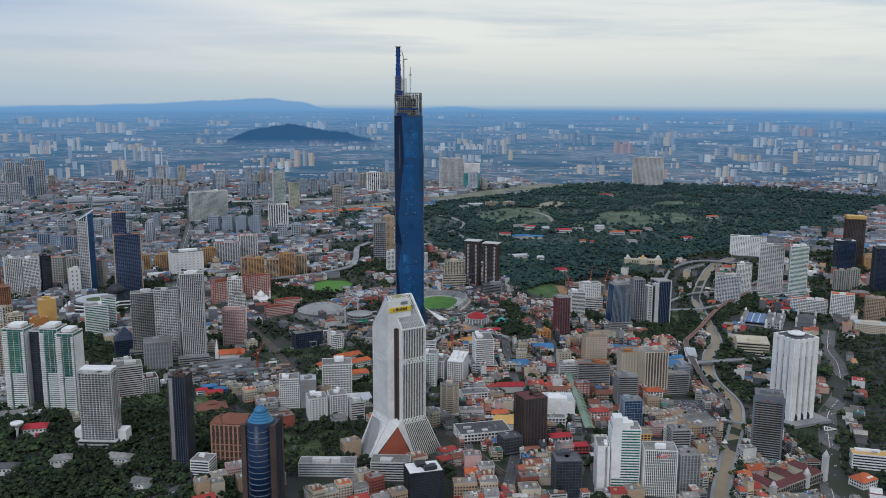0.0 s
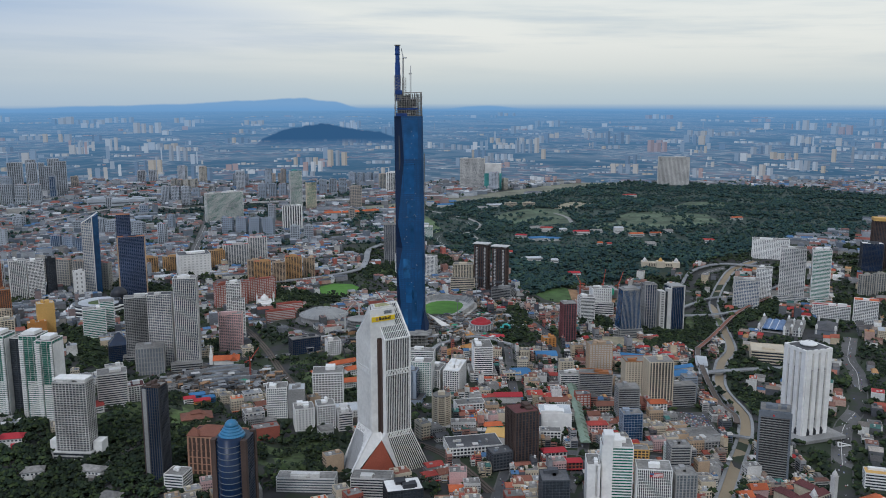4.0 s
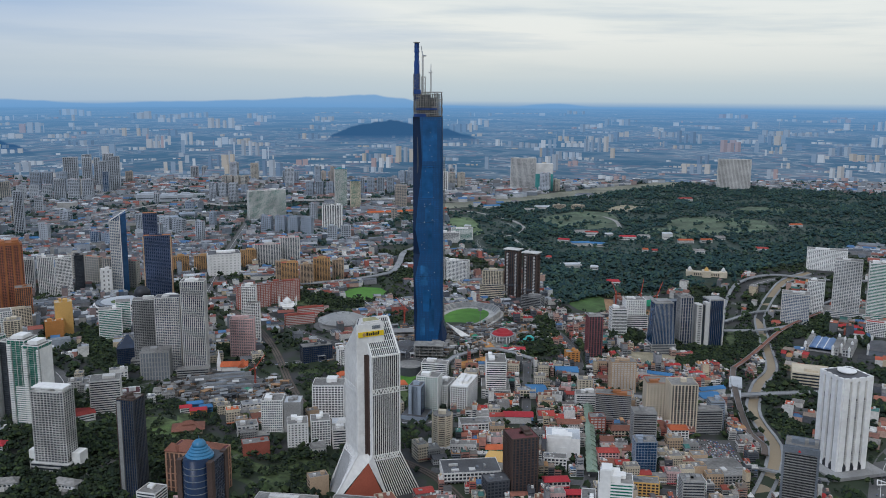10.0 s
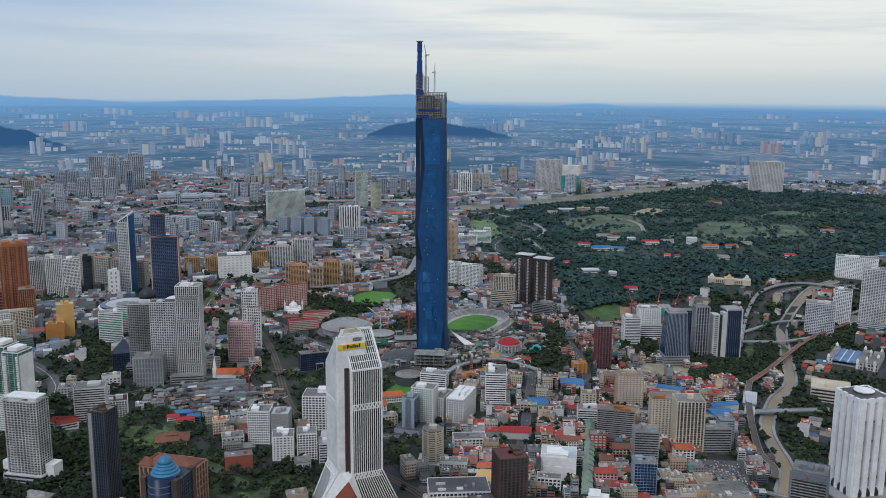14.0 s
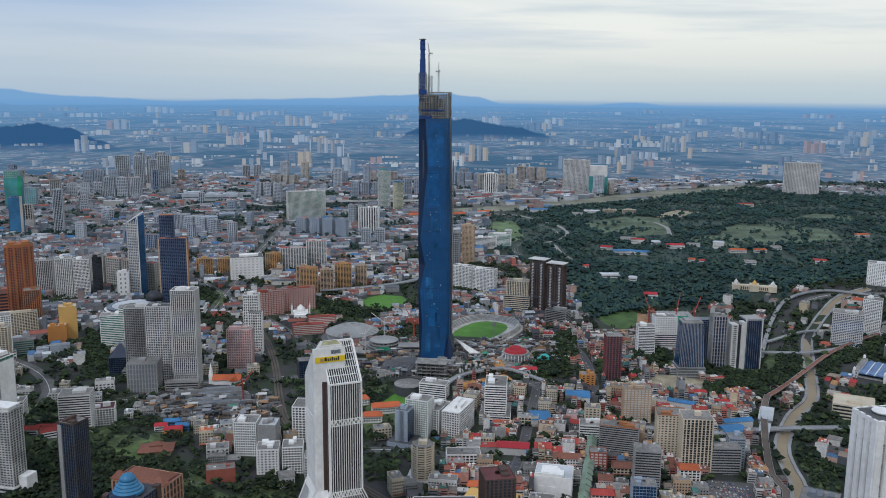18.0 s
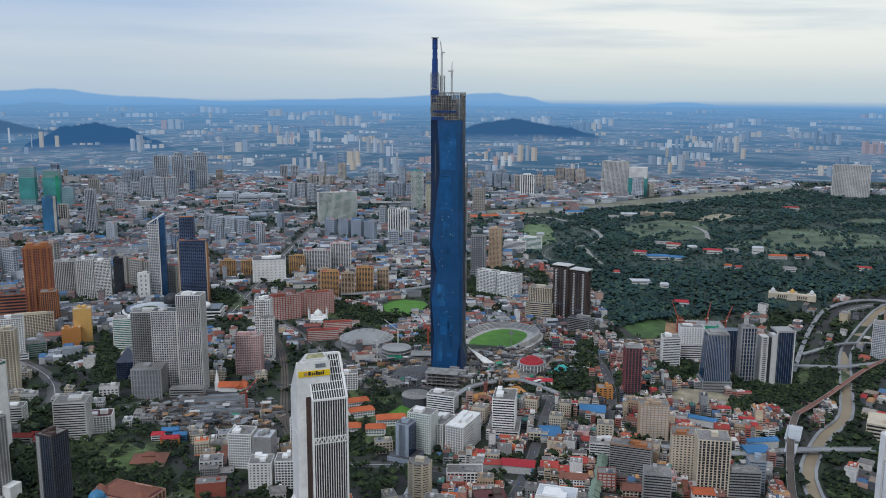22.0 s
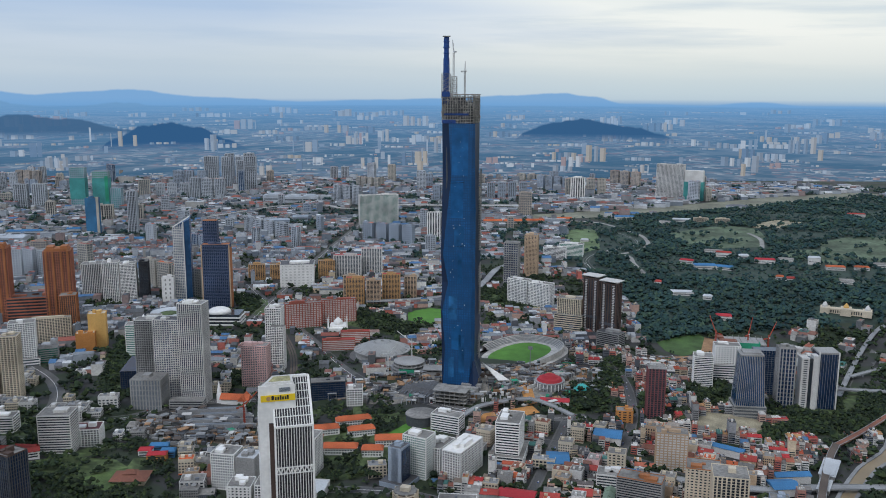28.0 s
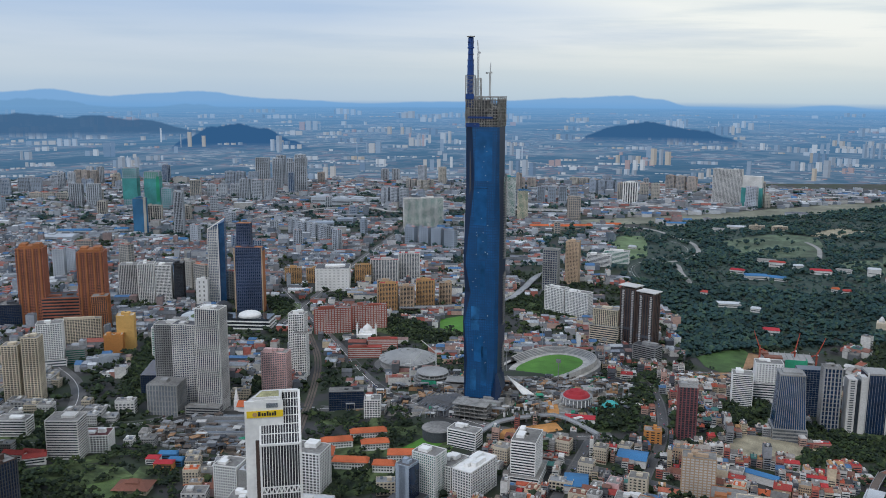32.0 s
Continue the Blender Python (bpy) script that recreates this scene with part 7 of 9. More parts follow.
th = thing("navy_prism_office", -522, 1680, 20, "dark navy glass office with a pyramid top", "office tower", z=gz(-522, 1680) - 1)
gl, wa = Geo(), Geo()
facade(gl, wa, 40, 34, 0, 36, "curtain", 3.6, 4)
part("glazing", gl, GLASSNAVY, th)
part("frame", wa, DARKGREY, th)
part("pyramid_top", Geo().box(0, 0, 36, 40, 34, 22, top=0.12), GLASSNAVY, th, "folded navy glass top")
AVOID_DISC.append((-522, 1680, 28))
for px, py, pw, pm, pl in ((-312, 1436, 26, BLUEROOF, "school block with bright blue painted walls"), (-290, 1424, 20, BLUEROOF, "low blue-roofed school block"), (-296, 1406, 26, ORANGEPAINT, "low block painted orange and red"), (-318, 1412, 18, CRIMSON, "small block under a crimson roof")):
    th = thing("painted_school_block", px, py, 20, pl, "school", "painted school blocks", z=gz(px, py))
    part("wall_shell", Geo().box(0, 0, -2, pw, 14, 11), pm if pm is not CRIMSON else WHITE, th)
    part("roof", Geo().gable(0, 0, 9, pw + 1.6, 15.6, 3, hip=3), pm if pm is not ORANGEPAINT else CRIMSON, th)
    part("window_band", Geo().box(0, -7.1, 2, pw * 0.86, 0.4, 1.6).box(0, -7.1, 5.4, pw * 0.86, 0.4, 1.6), GLASS, th)
    AVOID_DISC.append((px, py, pw * 0.5))
th = thing("brown_roof_pavilion", -286, 1332, 18, "wide pavilion with a stepped brown clay roof", "pavilion", z=gz(-286, 1332))
part("wall_shell", Geo().box(0, 0, -3, 40, 26, 9), CREAM, th)
part("roof", Geo().gable(0, 0, 6, 48, 34, 7, hip=14), RUSTDECK, th, "brown clay roof")
part("upper_roof", Geo().gable(0, 0, 11.5, 18, 14, 4, hip=5), RUSTDECK, th)
AVOID_DISC.append((-286, 1332, 30))
for px, py, pr in ((-470, 1322, 12), (-452, 1338, 12), (-440, 1326, 40)):
    th = thing("red_roof_terrace", px, py, pr, "white terrace house with a red ribbed roof", "house", "red-roofed terraces", z=gz(px, py))
    part("wall_shell", Geo().box(0, 0, -4, 28, 13, 13), WHITE, th)
    part("roof", Geo().gable(0, 0, 9, 30, 15, 4), REDROOF, th)
    part("window_band", Geo().box(0, -6.6, 1.5, 24, 0.4, 1.6).box(0, -6.6, 5, 24, 0.4, 1.6), GLASS, th)
    AVOID_DISC.append((px, py, 15))
tower("court_block", "white courtyard block with a maroon roof", -413, 1408, 24, 46, 30, gz(-413, 1408) + 26, "grid", WHITE, GLASS, roof=MAROONROOF, fh=3.4)
th = thing("octagonal_cream_tower", 91, 1330, 0, "cream eight-sided tower with brown window bands", "tower", z=gz(91, 1330) - 1)
part("glazing", Geo().lathe([(14.2, 0), (14.2, 52)], 8, phase=0.5), BROWN, th)
for i in range(16):
    part("balcony_band", Geo().lathe([(15.2, i * 3.25 + 0.4), (15.2, i * 3.25 + 2.1)], 8, phase=0.5), CREAM, th)
for i in range(8):
    a = math.pi * (i + 0.5) / 4
    part("pier", Geo().box(14.6 * math.cos(a), 14.6 * math.sin(a), 0, 2.2, 2.2, 53, math.degrees(a)), CREAM, th)
part("roof", Geo().lathe([(14.6, 52), (14.6, 53.4), (13.6, 53.4), (13.4, 52.8)], 8, phase=0.5), ROOFGREY, th)
part("lift_house", Geo().box(0, 0, 52.8, 11, 9, 5), CREAM, th)
part("podium", Geo().box(0, 2, -1, 42, 38, 7).box(0, 2, 6, 40, 36, 0.4), OFFWHITE, th, "low pale podium")
AVOID_DISC.append((91, 1330, 27))
tower("dark_brown_tower", "dark brown tower with red roof and vertical ribs", 200, 1196, 18, 36, 35, 90, "fin", BROWN, GLASS, roof=MAROONROOF, bay=5)
tower("white_cinema", "white blank-walled cinema with curved parapet", 265, 1318, -4, 48, 40, 42, "flat", WHITE, WHITE, fh=12, bay=14, roof=ROOFLIGHT)
th = bpy.data.objects["white_cinema"]
part("raised_parapet", Geo().box(-6, -18.6, 42 - th.location.z, 34, 1.6, 5).box(-6, 0, 42 - th.location.z, 20, 22, 3), WHITE, th, "white raised parapet")
tower("tan_tower", "tan hotel tower with small windows and orange roof box", 432, 1496, 0, 42, 34, 66, "flat", CREAM, GLASS, bay=5, fh=3.6, plant=ORANGE)
tower("striped_tan_tower", "tan tower with dark vertical window stripes", 462, 1460, 2, 42, 38, 76, "fin", CREAM, GLASS, bay=5)
tower("grey_long_office", "long grey office with ribbon windows and orange end", 357, 1468, -8, 56, 26, 53, "band", GREY, GLASS, fh=3.2, plant=ORANGE)
tower("dark_wedge_office", "dark banded office with pale fin", 386, 1360, 0, 34, 28, 64, "band", GREY, GLASS, fh=3.4)
th = tower("green_glass_tower", "green glass tower with white floor bands and stepped white top", 302, 1062, -6, 38, 30, 94, "band", WHITE, GLASSGREEN, fh=3.6)
hc = 94 - th.location.z
part("white_blade", Geo().box(-12, -15.6, 20, 12, 1.4, hc - 4), WHITE, th, "white blade wall")
part("stepped_top", Geo().box(-6, 0, hc, 22, 24, 8).box(-10, 0, hc + 8, 12, 18, 6), WHITE, th, "white stepped top")
tower("white_blank_wing", "blank white windowless wing wall", 272, 1058, -6, 16, 34, 74, "flat", WHITE, OFFWHITE, fh=20, bay=20)
th = tower("white_louvre_office", "white office with fine louvres and a red sign", 345, 1048, -8, 42, 30, 70, "fin", WHITE, GLASS, bay=2.4)
part("sign_board", Geo().box(2, -15.9, 70 - th.location.z - 8, 16, 0.6, 5), SIGNRED, th, "red and white sign board")
for i in range(3):
    part("sign_stripe", Geo().box(3.5, -16.3, 70 - th.location.z - 7.4 + i * 1.6, 12, 0.3, 0.7), WHITE, th)
part("sign_corner", Geo().box(-3.4, -16.4, 70 - th.location.z - 5.2, 5, 0.4, 2.2), BLUENET, th)
tower("dark_round_office", "dark round-cornered glass office", 222, 1040, 0, 34, 32, 62, "curtain", DARKGREY, GLASS, roof=ROOFDARK)
tower("small_grey_tower", "slim grey office tower", 386, 1056, 0, 27, 24, 58, "fin", GREY, GLASSGREY)
tower("small_grey_office", "small grey office block", 418, 1186, 0, 28, 24, 40, "band", GREY, GLASS)
tower("beige_tower_block", "beige slim block among shophouses", 321, 1555, 0, 24, 22, 46, "flat", CREAM, GLASS, bay=5)
tower("mansard_office", "beige-brown office with grid windows", 392, 1610, 4, 44, 26, 62, "grid", TAN, OFFWHITE, bay=5)
tower("bank_row_office", "dark fronted office row", 498, 1456, 6, 52, 22, 34, "band", GREY, GLASS)
tower("grey_corner_office", "grey-white office with ribbon windows", 318, 1500, 0, 36, 26, 40, "band", OFFWHITE, GLASS)
tower("orange_shop_tower", "small tower with orange flank", 318, 1752, 8, 26, 20, 34, "flat", ORANGEPAINT, GLASS, bay=7)
tower("maroon_tower", "maroon tiled tower with dark window stripes", 363, 1792, 8, 28, 27, 96, "fin", MAROON, GLASS, bay=4.8, plant=GREY)
th = tower("black_banded_tower", "dark tower with white floor bands and a grey frame", 561, 1210, -22, 40, 34, 82, "fin", BLACKISH, BLACKISH, fh=3.6, bay=7, plant=MIDGREY)
hc = 82 - th.location.z
for i in range(int(hc / 3.6) - 2):
    part("white_band", Geo().box(0, 0, 3 + i * 3.6, 39, 37.4, 0.8), GREY, th)
part("side_frame", Geo().box(-20.5, -18.4, 0, 3, 2.2, hc).box(20.5, -18.4, 0, 3, 2.2, hc).box(0, -18.4, hc - 8, 38, 2.2, 8), MIDGREY, th, "grey side frame")
part("red_mark", Geo().prism([(-4, 0), (0, 0), (-2, 3)], 0, 0.5), SIGNRED, th, "small red roof mark").matrix_local = pose(0, -19.7, hc - 6, 90, 0, 0)
# right quarter
tower("terminal_office", "broad tan terracotta-roofed terminal hall", 775, 1770, -18, 66, 60, 2, "band", CREAM, GLASS, roof=CREAM, fh=6)
tower("white_hotel_block", "tall white hotel slab with small windows", 1140, 2680, -20, 108, 36, 78, "flat", WHITE, GLASSGREY, bay=5)
tower("pale_glass_tower", "pale blue-grey glass tower with white edges", 1052, 2310, -22, 64, 40, 116, "grid", OFFWHITE, GLASSGREY, bay=5, fh=3.6, podium=(96, 60, 18))
tower("white_low_tower", "white apartment block with dense balconies", 985, 2330, -22, 40, 36, 58, "grid", WHITE, GLASSGREY, bay=4, fh=3.4)
tower("white_green_tower", "white and green glass tower", 1115, 2280, -20, 46, 36, 116, "band", WHITE, GLASSGREEN, podium=(60, 50, 18))
tower("pale_blue_office", "pale office with blue ribbon windows and dome", 906, 2245, -18, 64, 44, 45, "grid", OFFWHITE, GLASSBLUE)
tower("white_round_flats", "white rounded flats with banded floors", 440, 1998, 5, 34, 30, 60, "band", WHITE, GLASS, fh=3.3)
tower("white_maroon_block", "white block with maroon lower floors", 482, 2045, 8, 46, 28, 70, "flat", WHITE, GLASS, bay=5, podium=(54, 36, 36))
tower("dark_slab_office", "dark glass slab office with pale edges", 575, 1962, 8, 28, 26, 97, "fin", GREY, GLASSNAVY, fh=7, bay=5)
tower("red_roof_hotel", "white hotel with terracotta roof", 1133, 2070, -25, 54, 30, 30, "grid", WHITE, GLASS, roof=TERRACOTTA)
tower("colonial_range", "long white colonial range with red roof", 1075, 2125, -25, 88, 18, 4, "grid", WHITE, GLASS, roof=REDROOF)
tower("brown_grid_office", "brown gridded office block", 1195, 2030, -22, 44, 30, 30, "grid", TAN, GLASS)
tower("yellow_hall", "low cream-yellow exhibition hall", 1130, 1930, -25, 70, 40, -8, "flat", CREAM, GLASS, roof=ROOFLIGHT)
th = tower("gold_top_tower", "dark brown tower with bright gold crown", 1435, 2585, -15, 54, 36, 150, "fin", BROWN, GLASS)
part("gold_crown", Geo().box(0, 0, 148 - th.location.z, 56, 38, 9), YELLOW, th, "gold crown")
tower("dark_round_tower", "dark rounded glass tower", 1395, 2560, -15, 58, 36, 84, "curtain", DARKGREY, GLASSNAVY, roof=WHITE)
tower("navy_tower", "deep blue glass tower", 1395, 2345, -15, 54, 40, 98, "curtain", DARKGREY, GLASSNAVY)
tower("gold_low_block", "low gold-yellow office block", 1470, 2540, -15, 44, 26, 34, "flat", OCHRE, GLASS)
tower("beige_gate_tower", "beige office tower with arched top", 168, 2256, -8, 52, 30, 88, "fin", CREAM, GLASS, bay=4, podium=(62, 44, 42))
tower("white_flats_slab", "white slab of flats with balconies", 15, 2470, -20, 54, 24, 76, "balcony", WHITE, GLASSGREY, group="white flats")
tower("white_flats_slab", "white slab of flats with balconies", 72, 2450, -20, 60, 24, 74, "balcony", WHITE, GLASSGREY, group="white flats")
tower("chequered_tower", "dark tower with chequered white panels", -34, 2625, 0, 38, 34, 138, "grid", GREY, GLASSNAVY, bay=6, fh=6)
tower("brown_pair_tower", "brown-grey flats tower behind the woods", -8, 2775, 0, 36, 28, 136, "flat", TAN, GLASS, group="")
tower("low_office_park", "low grey-white office with dark windows", 20, 3040, 0, 70, 30, 56, "band", WHITE, GLASS, group="office park")
tower("low_office_park", "low grey-white office with dark windows", 62, 3110, 0, 74, 30, 58, "band", WHITE, GLASSGREEN, group="office park")
# the middle distance
tower("twin_condominium", "wide grey-green condominium slab with white caps", -735, 3545, 31, 150, 32, 134, "grid", OFFWHITE, GLASSGREEN, fh=3.4, bay=4.4, plant=WHITE)
tower("teal_capped_tower", "pale green tower under teal netting", -500, 3920, 15, 52, 40, 190, "grid", OFFWHITE, GLASSGREEN, roof=BLUEROOF, fh=3.6, bay=4.6, plant=TEALNET)
tower("teal_capped_tower", "pale green tower under blue netting", -425, 3850, 15, 42, 36, 145, "grid", CREAM, GLASSGREEN, roof=BLUEROOF, fh=3.6, bay=4.6, plant=BLUENET)
tower("white_cross_tower", "white apartment tower with dark centre slot", -424, 3290, 5, 72, 36, 112, "fin", WHITE, GLASS, bay=9)
tower("white_far_tower", "white apartment tower with dark slots", -90, 4530, 5, 66, 36, 125, "fin", WHITE, GLASS, bay=11)
th = tower("netted_slab", "wide pale apartment slab with teal netted end", 330, 4690, -8, 130, 40, 186, "grid", OFFWHITE, GLASSGREY, bay=6, fh=4)
part("netting", Geo().box(110, -2, 0, 90, 44, 90), TEALNET, th, "teal scaffold netting")
part("upper_block", Geo().box(110, 0, 90, 86, 40, 52), OFFWHITE, th)
tower("white_far_slab", "broad white apartment slab", 1465, 4880, -12, 170, 40, 176, "fin", OFFWHITE, GREY, bay=7, fh=6)

# landmarks of the west and the far town
th = tower("netted_tower", "unfinished tower wrapped in teal and green netting", -2149, 3632, 20, 62, 40, 193, "grid", FARGREY, TEALNET, fh=8, bay=8, group="netted towers")
part("netting", Geo().box(0, 0, 40, 64, 42, 90), TEALNET, th, "teal scaffold netting")
th = tower("netted_tower", "unfinished tower wrapped in teal and green netting", -2050, 3655, 20, 66, 40, 178, "grid", FARGREY, GREENNET, fh=8, bay=8, group="netted towers")
part("netting", Geo().box(0, 0, 10, 68, 42, 120), TEALNET, th, "teal scaffold netting")
part("green_sheet", Geo().box(26, 0, 30, 14, 43, 110), GREENNET, th, "green netting strip")
tower("netted_block", "low block in teal netting", -1965, 3640, 20, 44, 36, 110, "grid", FARGREY, TEALNET, fh=8, bay=8)
th = tower("blue_netted_tower", "tower wrapped in blue netting with a tan edge", -1633, 3043, 25, 44, 34, 148, "curtain", BLUENET, BLUENET, fh=8, bay=9)
part("tan_edge", Geo().box(19, -14, 0, 8, 8, 134), FARCREAM, th)
tower("slim_dark_tower", "slim grey apartment tower with dark slots", -1503, 3092, 22, 32, 30, 172, "fin", FARWHITE, GLASS, bay=5, fh=6)
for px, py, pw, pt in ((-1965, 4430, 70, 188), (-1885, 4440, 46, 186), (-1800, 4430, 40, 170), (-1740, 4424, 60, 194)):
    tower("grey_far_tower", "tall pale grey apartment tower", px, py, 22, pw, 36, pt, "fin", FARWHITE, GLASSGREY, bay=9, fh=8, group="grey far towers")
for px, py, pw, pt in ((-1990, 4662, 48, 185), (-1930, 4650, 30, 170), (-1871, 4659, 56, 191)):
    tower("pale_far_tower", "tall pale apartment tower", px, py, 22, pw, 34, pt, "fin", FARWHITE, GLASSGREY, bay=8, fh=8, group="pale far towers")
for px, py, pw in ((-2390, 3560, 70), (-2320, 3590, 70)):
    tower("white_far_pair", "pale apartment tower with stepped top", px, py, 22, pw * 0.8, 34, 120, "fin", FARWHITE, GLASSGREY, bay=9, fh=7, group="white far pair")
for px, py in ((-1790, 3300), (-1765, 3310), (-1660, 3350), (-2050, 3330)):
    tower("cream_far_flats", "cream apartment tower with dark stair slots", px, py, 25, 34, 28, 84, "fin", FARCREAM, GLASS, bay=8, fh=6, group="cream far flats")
th = thing("wide_white_mall", -1354, 4059, 15, "broad pale shopping mall with stepped roofs", "shopping mall")
for dx, dw, dh in ((-70, 90, 36), (20, 100, 28), (100, 70, 32)):
    part("mall_block", Geo().box(dx, 0, -2, dw, 60, dh).box(dx, 6, dh - 2, dw * 0.6, 36, 6), FARWHITE, th)
    part("window_strip", Geo().box(dx, -30.2, dh * 0.4, dw * 0.9, 0.8, 5), GLASSGREY, th)
AVOID_DISC.extend([(-1420, 4040, 60), (-1354, 4059, 60), (-1280, 4080, 60)])
for px, py, pw, pd, pm, pl, pn in ((-1115, 3420, 120, 34, FARGREY, "long grey warehouse with a ribbed flank", "long_warehouse"), (-1060, 3540, 60, 40, FARGREY, "grey concrete warehouse block with flat roof", "long_warehouse"), (-1794, 2815, 110, 80, FARWHITE, "broad pale factory hall with roof plant", "factory_hall"),
                                   (-1830, 2930, 120, 30, BLUEROOF, "long hall with bright blue sheet roof", "blue_roof_hall"), (-1371, 2904, 60, 26, BLUEROOF, "hall with bright blue sheet roof", "blue_roof_hall"), (-1700, 3020, 50, 22, BLUEROOF, "hall with bright blue sheet roof", "blue_roof_hall")):
    th = thing(pn, px, py, 24, pl, "hall", "west halls")
    part("wall_shell", Geo().box(0, 0, -2, pw, pd, 20), FARWHITE if pm is BLUEROOF else pm, th)
    part("roof", Geo().gable(0, 0, 18, pw + 2, pd + 2, 5, hip=4), pm, th)
    part("window_strip", Geo().box(0, -pd / 2 - 0.2, 6, pw * 0.9, 0.8, 6), GLASSGREY, th)
    part("roof_plant", Geo().box(-pw * 0.2, 0, 20, pw * 0.2, pd * 0.3, 6), FARWHITE, th)
    AVOID_DISC.extend([(px - pw * 0.3, py - pw * 0.13, pd * 0.6), (px, py, pd * 0.7), (px + pw * 0.3, py + pw * 0.13, pd * 0.6)])
viaduct("west_expressway", [(-1421, 3441), (-1359, 3662), (-1288, 3846), (-1112, 3914), (-976, 3853), (-719, 4064), (-300, 4180)], 18, 12, "pale elevated expressway through the far town", TERRACES, step=70)
viaduct("city_line_viaduct", [(-1900, 2960), (-1729, 3037), (-1702, 3156), (-1622, 3238), (-1561, 3277), (-1450, 3330)], 11, 14, "pale elevated city line past towers", step=70)
for px, py, pw in ((-315, 3680, 70), (-240, 3700, 70), (-160, 3740, 70), (-59, 3820, 60)):
    th = thing("red_roof_row", px, py, 20, "long low row of flats with bright orange-red roofs", "flats", "red-roofed rows")
    part("wall_shell", Geo().box(0, 0, -2, pw, 18, 14), FARCREAM, th)
    part("roof", Geo().gable(0, 0, 12, pw + 2, 22, 6), TERRACOTTA, th)
    part("window_strip", Geo().box(0, -9.2, 4, pw * 0.9, 0.6, 4), GLASSGREY, th)
    AVOID_DISC.append((px, py, pw * 0.5))

# single buildings of the old town
def town_hall(name, label, x, y, rot, w, d, h, wall, roof, pitched=True, glass=GLASS):
    """A low single building: walls with window rows, roof, roof gear."""
    th = thing(name, x, y, rot, label, "building", z=gz(x, y) - 1)
    gl, wa = Geo(), Geo()
    facade(gl, wa, w, d, 0, h, "grid", 3.8, 5)
    part("glazing", gl, glass, th)
    part("facade_frame", wa, wall, th)
    if pitched:
        part("roof", Geo().gable(0, 0, h, w + 1.6, d + 1.6, min(w, d) * 0.2, hip=3), roof, th)
    else:
        part("roof", Geo().box(0, 0, h, w - 1, d - 1, 0.6), roof, th)
        part("parapet", Geo().box(0, -d / 2 + 0.25, h, w, 0.5, 1.4).box(0, d / 2 - 0.25, h, w, 0.5, 1.4).box(-w / 2 + 0.25, 0, h, 0.5, d - 1, 1.4).box(w / 2 - 0.25, 0, h, 0.5, d - 1, 1.4), wall, th)
        r = random.Random(int(x + y))
        for _ in range(6):
            part("roof_unit", Geo().box(r.uniform(-0.38, 0.38) * w, r.uniform(-0.36, 0.36) * d, h + 0.6, r.uniform(2, w * 0.16), r.uniform(2, d * 0.2), r.uniform(1.2, 3.2)), r.choice((GREY, MIDGREY, OFFWHITE)), th)
    part("awning", Geo().box(0, -d / 2 - 1.4, 4, w * 0.96, 2.8, 0.4), roof, th)
    k = 0.5 * math.hypot(w, d)
    for q in ((0,) if w < 1.6 * d else (-0.28, 0, 0.28)):
        AVOID_DISC.append((x + q * w * math.cos(radians(rot)), y + q * w * math.sin(radians(rot)), k * 0.78))


town_hall("department_store", "white department store with a dark flat roof and plant", 134, 1236, 10, 78, 44, 15, WHITE, ROOFDARK, False)
tower("blue_grey_office", "slim blue-grey office with glass front", 376, 1290, 2, 30, 24, 48, "curtain", FARGREY, GLASSBLUE, fh=4)
town_hall("brick_red_block", "brick-red office block with small windows", 325, 1413, 2, 24, 20, 25, REDBRICK, ROOFGREY, False, OFFWHITE)
town_hall("gold_clad_block", "ochre-gold clad block with open flat roof", 361, 1203, -6, 38, 22, 24, YELLOW, ROOFGREY, False)
tower("green_banded_office", "white office with green glass bands", 424, 1210, 4, 32, 24, gz(424, 1210) + 30, "band", WHITE, GLASSGREEN, fh=3.8)
town_hall("riverside_mall", "wide grey flat-roofed mall beside the river", 484, 1296, 8, 62, 58, 16, GREY, ROOFGREY, False)
town_hall("cream_corner_house", "cream corner house with flat cement roof", 222, 1549, 2, 32, 18, 14, CREAM, DECK, False)
town_hall("crimson_roof_hall", "low hall with bright crimson sheet roof", 248, 1214, 8, 34, 18, 11, OFFWHITE, CRIMSON)
town_hall("crimson_roof_hall", "low hall with bright crimson sheet roof", 268, 1174, 4, 26, 16, 13, REDBRICK, CRIMSON)
town_hall("orange_gabled_house", "white shop building with orange clay roofs", 448, 1410, 4, 28, 22, 20, WHITE, TERRACOTTA)
tower("slim_viaduct_office", "slim grey office beside the elevated railway", 523, 1484, 2, 23, 22, gz(523, 1484) + 44, "band", FARGREY, GLASSGREY, fh=4)
town_hall("clay_roof_block", "cream block with a broad clay-red roof", 362, 1404, 4, 36, 22, 12, CREAM, RUSTDECK)
town_hall("dark_annex", "dark glass annex beside a brown tower", 168, 1178, 18, 30, 24, 26, DARKGREY, ROOFDARK, False)
town_hall("white_arcade_block", "low white arcade block with grey roofs", 138, 1394, 10, 48, 26, 17, WHITE, ROOFGREY, False)
town_hall("teal_shop_house", "teal painted shop building with clay roof", 168, 1300, 6, 28, 18, 16, TEALROOF, TERRACOTTA)
town_hall("white_shop_block", "white shop block with dark windows", 251, 1272, -4, 32, 18, 18, WHITE, ROOFGREY, False)
town_hall("pink_shop_row", "faded pink shop row with red roof", 327, 1300, 2, 30, 18, 19, PINK, REDROOF)

# ---- the town between ----
GRID = {}
